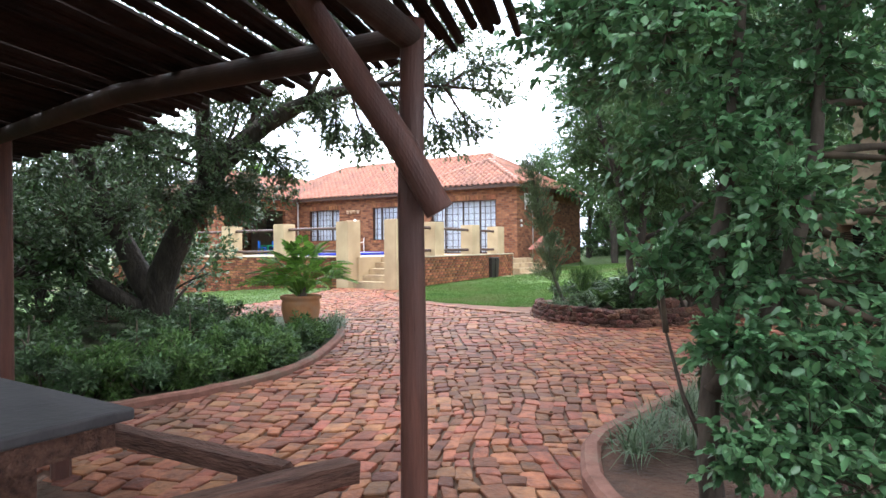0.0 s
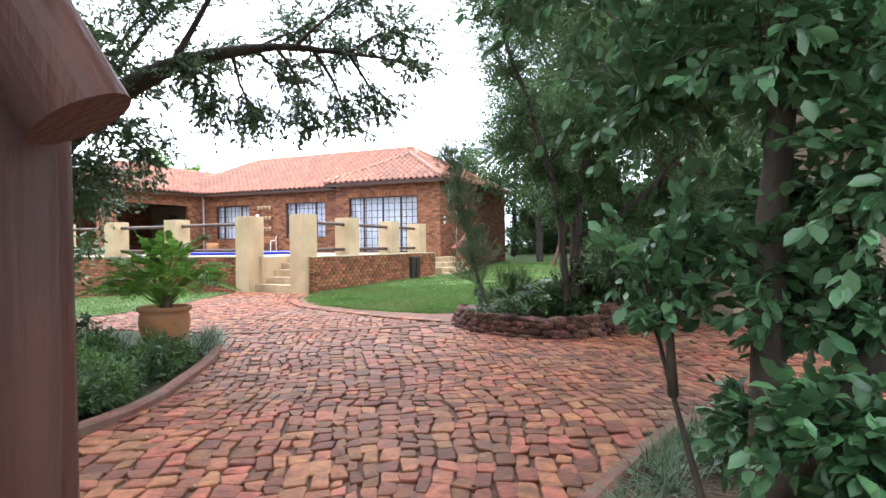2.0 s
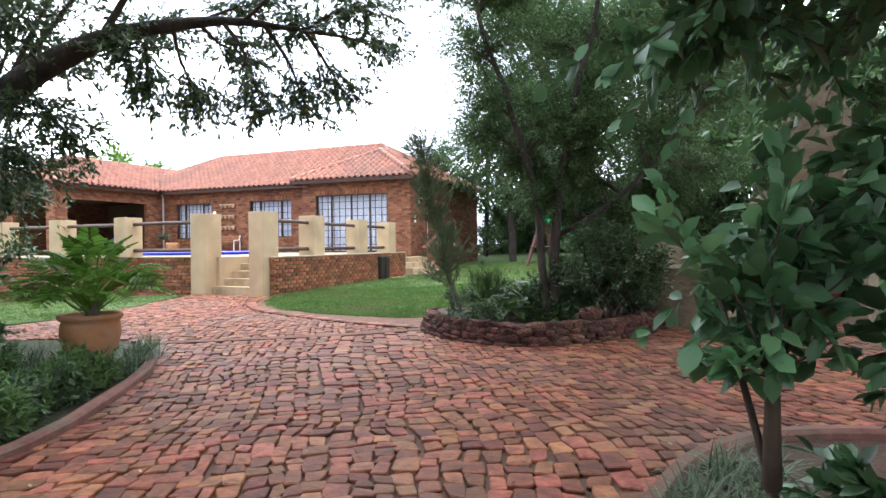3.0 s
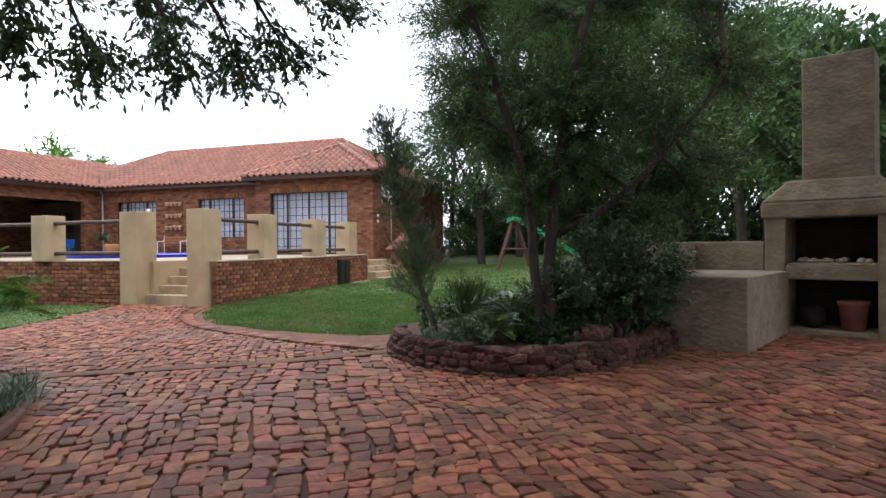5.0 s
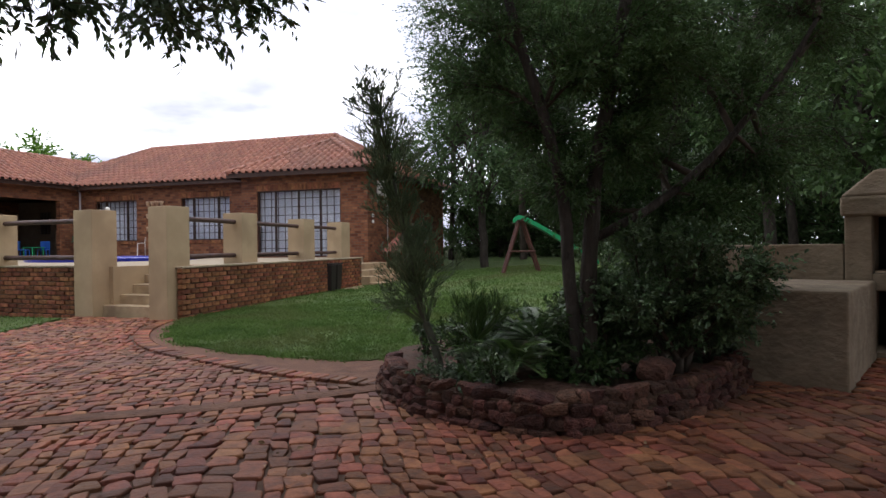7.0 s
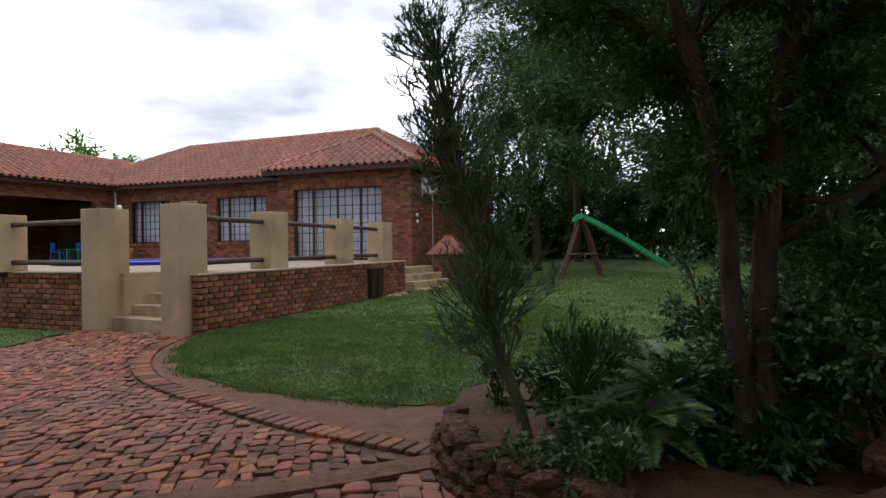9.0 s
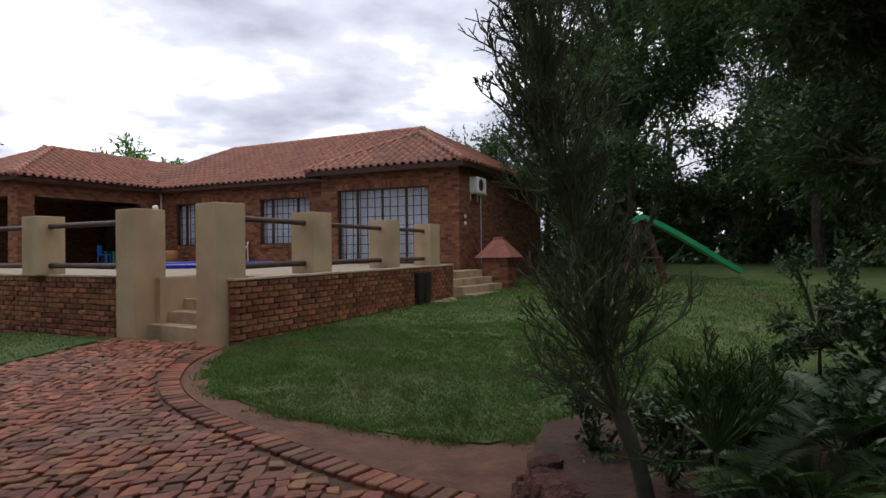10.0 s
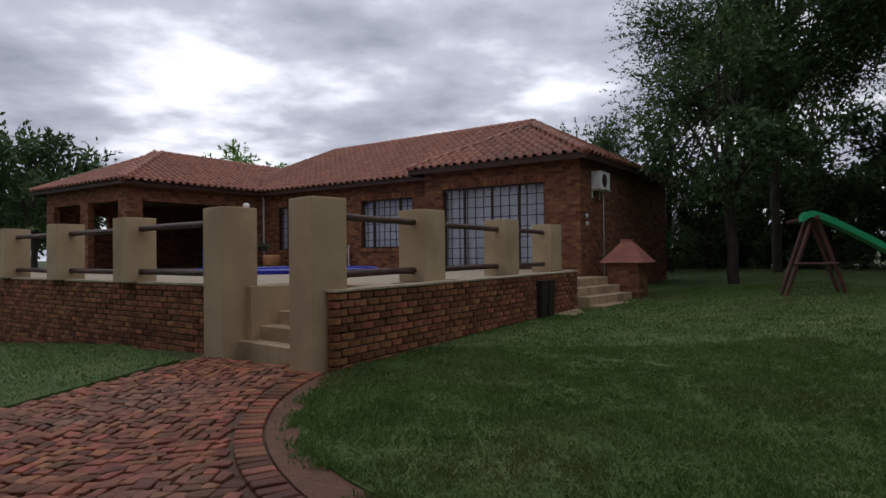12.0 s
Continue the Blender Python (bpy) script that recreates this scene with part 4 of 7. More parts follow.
# ---- braai ----
BRA = pose(7.54, 12.11, 0.14, 0, 0, -53)
braai = thing("braai_fireplace", "rough cement-plastered outdoor braai fireplace with a square chimney", "fireplace", BRA)
for nm, bx6 in (("side_pier", (-0.32, -0.04, 0, 0.85, -0.1, 1.78)), ("side_pier", (1.10, 1.40, 0, 0.85, -0.1, 1.78)), ("back", (-0.04, 1.10, 0.78, 0.85, -0.1, 1.78)), ("plinth", (-0.04, 1.10, 0.004, 0.78, -0.1, 0.10)), ("hearth_slab", (-0.04, 1.10, 0.004, 0.78, 0.83, 1.04))):
    s = Shape(); s.box(*bx6); part(nm, s, "concrete", braai, bevel=0.015)
s = Shape(); s.box(-0.04, 1.10, 0.72, 0.778, 0.1, 0.83); s.box(-0.04, 1.10, 0.72, 0.778, 1.04, 1.76); part("fireback", s, "soot", braai, "sooty black fireback")
s = Shape()
lo, hi = (-0.36, 1.44, -0.05, 0.9), (-0.02, 1.12, 0.08, 0.86)
def frustum(sh, a, b, z0, z1):
    vs = [(a[0], a[2], z0), (a[1], a[2], z0), (a[1], a[3], z0), (a[0], a[3], z0), (b[0], b[2], z1), (b[1], b[2], z1), (b[1], b[3], z1), (b[0], b[3], z1)]
    sh.add(vs, [(3, 2, 1, 0), (4, 5, 6, 7), (0, 1, 5, 4), (1, 2, 6, 5), (2, 3, 7, 6), (3, 0, 4, 7)])
s.box(-0.36, 1.44, -0.05, 0.9, 1.74, 1.98); frustum(s, lo, hi, 1.98, 2.30); part("hood", s, "concrete", braai, "sloping cement hood", bevel=0.03)
s = Shape(); s.box(0.17, 1.06, 0.12, 0.72, 2.29, 4.09); part("chimney", s, "concrete", braai, "square cement chimney", bevel=0.02)
s = Shape(); s.box(-0.02, 1.08, 0.05, 0.7, 1.05, 1.07)
for i in range(26):
    c = Vector((rng.uniform(0.05, 1.0), rng.uniform(0.1, 0.5), 1.10)); rr = rng.uniform(0.03, 0.07)
    s.lathe([(rr * 0.4, -rr * 0.6), (rr, 0), (rr * 0.8, rr * 0.5), (rr * 0.3, rr * 0.8)], 7, c)
part("ash", s, "coping", braai, "grey ash and charred coals")
pot_b = thing("clay_pot", "dull red clay pot stored under the braai", "pot", BRA @ pose(0.78, 0.3, 0.1))
s = Shape(); s.lathe([(0.15, 0), (0.19, 0.36), (0.21, 0.38), (0.21, 0.42), (0.18, 0.42), (0.16, 0.1)], 20); part("body", s, "red_paint", pot_b, smooth=True)
pot_c = thing("iron_pot", "round black iron pot stored under the braai", "pot", BRA @ pose(0.25, 0.35, 0.1))
s = Shape(); s.lathe([(0.08, 0), (0.17, 0.08), (0.19, 0.18), (0.15, 0.27), (0.16, 0.29), (0.05, 0.33)], 18); part("body", s, "soot", pot_c, smooth=True)
counter = thing("cement_counter", "low rough cement work counter with a raised back wall", "counter", BRA)
s = Shape(); s.box(-1.35, 0.0, -2.16, -0.005, -0.1, 0.955); part("body", s, "concrete", counter, bevel=0.02)
s = Shape(); s.box(-1.55, -1.352, -2.1, 0.5, -0.1, 1.40); part("side_wall", s, "concrete", counter, bevel=0.015)
s = Shape(); s.box(-1.35, -0.33, 0.0, 0.2, -0.1, 1.40); part("back_wall", s, "concrete", counter, bevel=0.015)

# ---- stone edging of the flower bed ----
edge = thing("stone_edging", "low curved edging wall of rough reddish field stones", "stone wall", kind="structure")


def rock_mesh(seed):
    r2 = random.Random(seed); bm = bmesh.new(); bmesh.ops.create_icosphere(bm, subdivisions=2, radius=0.5)
    o = Vector((r2.uniform(0, 50), r2.uniform(0, 50), 0))
    for v in bm.verts:
        n = noise.noise(v.co * 1.8 + o) * 0.5 + noise.noise(v.co * 4 + o) * 0.18
        c = v.co * (1 + n); v.co = Vector((math.copysign(abs(c.x) ** 0.55, c.x), math.copysign(abs(c.y) ** 0.55, c.y), math.copysign(abs(c.z) ** 0.6, c.z))) * 0.72
    me = bpy.data.meshes.new("stone"); bm.to_mesh(me); bm.free(); me.materials.append(MATS["fieldstone_single"]); return me


mk("fieldstone_single", (0.052, 0.022, 0.015), (0.145, 0.064, 0.044), 3, 0.9, 0.8, 9, 0.05, rnd=0.5, island=False)
rocks = [rock_mesh(i) for i in range(7)]
line = smooth_line(ROCK, 0.05)
for layer in range(4):
    k = layer * 2
    while k < len(line) - 2:
        p = line[k]; t = (line[min(k + 2, len(line) - 1)] - line[max(k - 2, 0)]).normalized()
        wd = rng.uniform(0.10, 0.24)
        ht = rng.uniform(0.09, 0.14)
        piece("stone", rng.choice(rocks), edge, pose(p.x - t.y * 0.03 * layer + rng.uniform(-.012, .012), p.y + t.x * 0.03 * layer + rng.uniform(-.012, .012), zg(p.x, p.y) + 0.02 + layer * 0.078 + rng.uniform(-.01, .01), rng.uniform(-12, 12), rng.uniform(-12, 12), math.degrees(math.atan2(t.y, t.x))) @ Matrix.Diagonal((wd, 0.2, ht, 1)))
        k += max(2, int(wd * 0.93 / 0.05))
s = Shape(); ln2 = smooth_line(ROCK, 0.2)
vs = []
for i, p in enumerate(ln2):
    t = (ln2[min(i + 1, len(ln2) - 1)] - ln2[max(i - 1, 0)]).normalized(); q = p + Vector((-t.y, t.x, 0)) * 0.08
    if not inside(q.x, q.y, BED): q = p - Vector((-t.y, t.x, 0)) * 0.08
    zz = zg(p.x, p.y)
    vs += [(p.x, p.y, zz - 0.1), (p.x, p.y, zz + 0.24), (q.x, q.y, zz + 0.26), (q.x, q.y, zz - 0.1)]
s.add(vs, [(4 * i + a, 4 * i + 4 + a, 4 * i + 4 + (a + 1) % 4, 4 * i + (a + 1) % 4) for i in range(len(ln2) - 1) for a in range(4)])
part("fill", s, "soil", edge)
boulder = solid("boulder", Shape(), "fieldstone", "reddish boulder resting on the stone edging", "rock")
boulder.data = rocks[2].copy(); boulder.data.materials[0] = MATS["fieldstone_single"]
boulder.matrix_world = pose(3.75, 10.72, zg(3.7, 10.7) + 0.36, 10, 5, 40) @ Matrix.Diagonal((0.36, 0.28, 0.22, 1))

# ---- plants ----
def leaf_cloud(centres, dirs, size, aspect=0.5, droop=0.3, fold=0.25, six=True):
    """Many leaves: a folded blade each, from its foot along a direction. Arrays in, vertices and faces out."""
    n = len(centres)
    d = dirs + np.array([0, 0, -droop]) * nrg.random((n, 1)); d /= np.linalg.norm(d, axis=1)[:, None] + 1e-9
    up = nrg.normal(0, 0.55, (n, 3)) + np.array([0, 0, 1.0])
    sidev = np.cross(d, up); sidev /= np.linalg.norm(sidev, axis=1)[:, None] + 1e-9
    nrm = np.cross(sidev, d)
    L = (size * nrg.uniform(0.65, 1.3, n))[:, None]; W = L * aspect / 2
    if six:
        v = np.stack([centres, centres + d * L * 0.3 + sidev * W * 0.85 + nrm * W * fold, centres + d * L * 0.68 + sidev * W * 0.85 + nrm * W * fold, centres + d * L - nrm * W * 0.15, centres + d * L * 0.68 - sidev * W * 0.85 + nrm * W * fold, centres + d * L * 0.3 - sidev * W * 0.85 + nrm * W * fold], 1).reshape(-1, 3)
        b = np.arange(n)[:, None] * 6
        f = np.concatenate([b + np.array([[0, 1, 2, 3]]), b + np.array([[0, 3, 4, 5]])], 0)
    else:
        v = np.stack([centres, centres + d * L * 0.5 + sidev * W, centres + d * L, centres + d * L * 0.5 - sidev * W], 1).reshape(-1, 3)
        f = np.arange(n)[:, None] * 4 + np.array([[0, 1, 2, 3]])
    return v, f


def mesh_np(name, v, f, mat):
    me = bpy.data.meshes.new(name)
    me.vertices.add(len(v)); me.vertices.foreach_set("co", np.ascontiguousarray(v, dtype=np.float32).ravel())
    k = f.shape[1]
    me.loops.add(f.size); me.loops.foreach_set("vertex_index", np.ascontiguousarray(f, dtype=np.int32).ravel())
    me.polygons.add(len(f)); me.polygons.foreach_set("loop_start", np.arange(0, f.size, k, dtype=np.int32))
    me.materials.append(MATS[mat]); me.update(calc_edges=True); me.validate()
    return me


def tree(name, label, category, base, trunks, clumps, leaf, size, per_twig, bark, twigs=34, aspect=0.5, droop=0.3, six=True, sprays=1, kind="", seed=1, twig_r=0.006, group=""):
    """trunks: lists of (x, y, z, radius). clumps: (x, y, z, rx, ry, rz, trunk, from) all from the base.
    Each clump hangs on a limb from its trunk and carries twigs with leaves along their outer part."""
    rr = random.Random(seed)
    t = thing(name, label, category, pose(*base), kind=kind, group=group)
    tk = Shape()
    lines = []
    for tr in trunks:
        ln = smooth_line([q[:3] for q in tr], 0.25)
        n0 = len(tr); rad = [np.interp(i / max(1, len(ln) - 1) * (n0 - 1), range(n0), [q[3] for q in tr]) for i in range(len(ln))]
        ln = [p + Vector((noise.noise(p * 1.3 + Vector((seed, 0, 0))), noise.noise(p * 1.3 + Vector((0, seed, 9))), 0)) * 0.05 for p in ln]
        rad = [r * (1 + 0.12 * noise.noise(p * 3)) for r, p in zip(rad, ln)]
        tk.tube(ln, rad, 10); lines.append(ln)
    part("trunk", tk, bark, t, smooth=True)
    limb, TW, C, D = Shape(), [], [], []
    g2 = np.random.default_rng(seed)
    for cx0, cy0, cz0, rx, ry, rz, ti, fr in clumps:
        ln = lines[ti]; a = ln[min(len(ln) - 1, int(fr * (len(ln) - 1)))]
        c = Vector((cx0, cy0, cz0)); m = a.lerp(c, 0.5) + Vector((rr.uniform(-.1, .1), rr.uniform(-.1, .1), 0.12 * (c - a).length * rr.uniform(-0.3, 1)))
        ll = smooth_line([a, m, c], 0.2); R0 = 0.012 + 0.016 * (c - a).length
        limb.tube(ll, [R0 + (twig_r * 1.3 - R0) * i / (len(ll) - 1) for i in range(len(ll))], 6, cap=False)
        nt = int(twigs * max(0.5, (rx * ry * rz) ** 0.333))
        q = g2.normal(0, 1, (nt, 3)); q *= (g2.random(nt) ** 0.45 / np.linalg.norm(q, axis=1))[:, None]
        tip = np.array(c) + q * np.array((rx, ry, rz))
        s0 = np.array([tuple(p) for p in ll])[g2.integers(len(ll) // 3, len(ll), nt)]
        span = np.linalg.norm(tip - s0, axis=1)[:, None]
        mm = s0 + (tip - s0) * 0.55 + g2.uniform((-.1, -.1, 0), (.1, .1, .18), (nt, 3)) * span * 0.6
        TW.append(np.stack([s0, mm, tip], 1))
        d0 = tip - mm; d0 /= np.linalg.norm(d0, axis=1)[:, None] + 1e-9
        f = g2.uniform(0.25, 1.05, (nt, per_twig, 1))
        p = np.where(f < 0.5, s0[:, None] + (mm - s0)[:, None] * f * 2, mm[:, None] + (tip - mm)[:, None] * (f * 2 - 1)).reshape(-1, 3)
        dv = (d0[:, None] + g2.normal(0, 1, (nt, per_twig, 3)) * (.7, .7, .55)).reshape(-1, 3); dv /= np.linalg.norm(dv, axis=1)[:, None] + 1e-9
        for _s in range(sprays):
            C.append(p + (g2.normal(0, .03, p.shape) if sprays > 1 else 0) + dv * size * 0.5 * _s); D.append(dv)
    TW = np.concatenate(TW, 0)[:: 24 if twig_r > 0.01 else 2]; n = len(TW)
    ax = TW[:, 2] - TW[:, 0]; ax /= np.linalg.norm(ax, axis=1)[:, None] + 1e-9
    e1 = np.cross(ax, np.array((0.31, 0.2, 0.93))); e1 /= np.linalg.norm(e1, axis=1)[:, None] + 1e-9; e2 = np.cross(ax, e1)
    ring = [e1 * math.cos(k) + e2 * math.sin(k) for k in (0, 2.094, 4.189)]
    tv = np.stack([TW[:, j] + ring[k] * twig_r * (1, 0.7, 0.3)[j] for j in range(3) for k in range(3)], 1).reshape(-1, 3)
    tf = np.array([(3 * j + k, 3 * j + (k + 1) % 3, 3 * j + 3 + (k + 1) % 3, 3 * j + 3 + k) for j in range(2) for k in range(3)])
    tf = (np.arange(n)[:, None, None] * 9 + tf[None]).reshape(-1, 4)
    lv, lf = np.array(limb.v), np.array(limb.f)
    ob = new("branching", mesh_np("branching", np.concatenate([lv, tv]), np.concatenate([lf, tf + len(lv)]), bark if twig_r > 0.01 else "twig")); ob.parent = t
    v, f = leaf_cloud(np.concatenate(C), np.concatenate(D), size, aspect, droop, six=six)
    ob = new("crown", mesh_np("crown", v, f, leaf)); ob.parent = t
    return t


def ring_clumps(n, cx0, cy0, z0, z1, rad, size, ti=0, seed=3, fr=(0.4, 1.0)):
    rr = random.Random(seed); out = []
    for i in range(n):
        z = z0 + (z1 - z0) * rr.random(); q = i * 2.4 + rr.uniform(-.4, .4)
        w2 = rad * math.sqrt(max(0.05, 1 - ((z - (z0 + z1) / 2) / ((z1 - z0) / 1.7)) ** 2)) * (0.35 + 0.65 * rr.random())
        s2 = size * rr.uniform(0.7, 1.25)
        out.append((cx0 + math.cos(q) * w2, cy0 + math.sin(q) * w2, z, s2, s2, s2 * 0.75, ti, rr.uniform(*fr)))
    return out


# the large tree in the border, forked low, with limbs over the drive
bx, by = -5.3, 10.9
T1 = [(0, 0, -0.1, 0.30), (0.1, 0, 0.7, 0.25), (0.45, -0.1, 1.5, 0.22), (1.0, -0.2, 2.5, 0.19), (1.9, -0.3, 3.35, 0.15), (3.0, -0.3, 3.95, 0.10), (4.2, -0.2, 4.2, 0.055), (5.2, 0.0, 4.2, 0.03)]
T2 = [(0.05, 0, 0.4, 0.22), (-0.5, 0.0, 1.4, 0.19), (-0.9, -0.3, 2.6, 0.16), (-1.1, -0.7, 4.0, 0.12), (-1.0, -1.0, 5.5, 0.06)]
T3 = [(-0.1, 0, 0.2, 0.17), (-0.9, -0.5, 0.9, 0.13), (-1.9, -1.0, 1.7, 0.10), (-2.8, -1.6, 2.6, 0.06)]
T4 = [(1.0, -0.2, 2.5, 0.13), (1.3, -1.0, 3.6, 0.10), (2.0, -1.9, 4.4, 0.07), (3.2, -2.6, 4.9, 0.035)]
CL = []
for x, y, z, rx, rz, ti, fr in ((5.2, 0.2, 3.2, 0.6, 0.40, 0, 0.95), (4.6, -0.4, 3.05, 0.5, 0.40, 0, 0.88), (3.9, 0.0, 3.1, 0.5, 0.42, 0, 0.8), (5.7, 0.5, 3.5, 0.6, 0.35, 0, 1.0), (3.4, -0.5, 3.1, 0.45, 0.4, 0, 0.75), (4.5, 0.5, 4.7, 0.9, 0.5, 0, 0.85), (3.2, -0.6, 3.7, 0.6, 0.45, 0, 0.7), (5.4, -0.6, 4.9, 0.9, 0.5, 0, 0.9),
        (3.6, -1.6, 4.9, 0.9, 0.5, 3, 0.8), (4.4, -2.5, 5.1, 0.9, 0.5, 3, 0.95), (2.4, -2.2, 4.9, 0.9, 0.6, 3, 0.6), (3.4, -3.4, 5.0, 0.9, 0.5, 3, 1.0), (2.6, -0.3, 4.9, 0.9, 0.6, 0, 0.5), (1.6, 0.4, 4.6, 1.0, 0.7, 0, 0.4), (0.9, -0.9, 4.7, 1.0, 0.8, 3, 0.3),
        (-0.4, -0.4, 3.0, 0.8, 0.9, 1, 0.4), (-1.3, -1.0, 3.4, 1.0, 0.9, 1, 0.6), (-0.5, -1.3, 4.9, 1.2, 0.9, 1, 0.8), (-1.8, -0.6, 5.4, 1.3, 0.9, 1, 0.9), (0.3, -0.5, 5.9, 1.3, 0.8, 1, 1.0), (-2.6, -1.5, 3.1, 1.0, 0.8, 2, 0.9), (-3.2, -1.9, 2.2, 0.9, 0.7, 2, 0.9), (-2.0, -1.2, 2.4, 0.7, 0.6, 2, 0.6),
        (1.5, -0.5, 2.3, 0.65, 0.6, 0, 0.35), (0.9, -0.8, 2.0, 0.6, 0.6, 0, 0.3), (2.2, -0.6, 2.9, 0.6, 0.5, 0, 0.5), (1.9, 0.3, 2.4, 0.5, 0.6, 0, 0.42), (0.1, -1.0, 2.0, 0.7, 0.7, 1, 0.25), (-0.6, -1.3, 1.6, 0.6, 0.5, 2, 0.3), (1.1, -0.2, 3.2, 0.7, 0.5, 0, 0.4), (0.6, -1.6, 2.9, 0.8, 0.7, 3, 0.1), (2.9, 0.6, 5.6, 1.2, 0.6, 0, 0.5), (4.0, -1.0, 5.9, 1.3, 0.5, 0, 0.7),
        (5.2, 0.3, 4.3, 0.8, 0.45, 0, 0.95), (6.0, 0.1, 4.6, 0.8, 0.5, 0, 1.0), (6.3, 0.8, 4.2, 0.6, 0.4, 0, 1.0), (4.4, 0.9, 4.1, 0.8, 0.5, 0, 0.85), (3.3, 0.5, 4.3, 0.9, 0.5, 0, 0.7), (2.2, 0.6, 3.9, 0.9, 0.6, 0, 0.55), (5.0, -1.8, 5.2, 0.9, 0.5, 3, 1.0), (2.9, -3.4, 4.6, 0.9, 0.6, 3, 0.9), (1.6, -2.6, 3.9, 0.9, 0.7, 3, 0.5), (0.6, -2.4, 3.0, 0.9, 0.8, 3, 0.2), (-0.7, -2.0, 2.6, 0.9, 0.8, 1, 0.4), (-1.6, -1.8, 1.7, 0.8, 0.6, 2, 0.5), (1.9, -0.9, 2.2, 0.6, 0.6, 0, 0.4), (2.5, -0.2, 2.6, 0.5, 0.6, 0, 0.55), (0.4, 0.6, 2.8, 1.0, 0.8, 1, 0.4), (-1.2, 0.7, 2.4, 1.0, 0.9, 1, 0.3), (-2.2, 0.3, 3.6, 1.2, 0.9, 1, 0.6), (1.3, 0.9, 2.1, 0.7, 0.7, 0, 0.35), (-0.2, -2.2, 1.9, 0.8, 0.7, 2, 0.3), (1.0, -1.8, 2.1, 0.7, 0.6, 0, 0.3), (1.7, -1.6, 2.9, 0.7, 0.6, 3, 0.2), (-1.5, -2.6, 2.9, 1.0, 0.8, 2, 0.6), (0.0, -2.8, 3.7, 1.0, 0.8, 3, 0.4), (2.2, -1.2, 3.7, 0.7, 0.5, 3, 0.4), (-0.6, 0.4, 4.0, 1.2, 0.9, 1, 0.6), (0.9, 0.3, 3.9, 1.0, 0.7, 0, 0.4)):
    CL.append((x, y, z, rx, rx, rz, ti, fr))
for i in range(32):                                        # upper crown over the drive, added out of view to shade it
    x, y = 2.0 + 7.2 * ((i * 0.618) % 1.0), -7.6 + 6.0 * (i / 31)
    CL.append((x, y, 6.5 + 0.9 * ((i * 0.37) % 1.0), 1.2, 1.2, 0.7, 3 if i % 2 else 1, 1.0))
tree("shade_tree", "large dark-barked tree forked low with spreading leafy limbs", "tree", (bx, by, zg(bx, by)), [T1, T2, T3, T4], CL, "leaf_tree", 0.085, 20, "bark_dark", twigs=108, aspect=0.40, droop=0.5, six=False, seed=5, twig_r=0.005)

# the broad-leaved young tree in the kerbed bed
sx, sy = 1.42, 3.41
S1 = [(0, 0, -0.1, 0.07), (0.03, 0.02, 0.5, 0.055), (0.03, 0.05, 1.1, 0.045), (0.14, 0.12, 1.8, 0.038), (0.28, 0.22, 2.6, 0.032), (0.4, 0.4, 3.4, 0.025)]
S2 = [(0, 0, 0.3, 0.02), (-0.08, 0.15, 0.55, 0.013), (-0.18, 0.25, 0.9, 0.009), (-0.24, 0.3, 1.3, 0.006)]
S3 = [(0.02, 0, 0.6, 0.05), (0.35, -0.1, 1.2, 0.045), (0.55, 0.0, 1.9, 0.035), (0.7, 0.1, 2.8, 0.02)]
SC = []
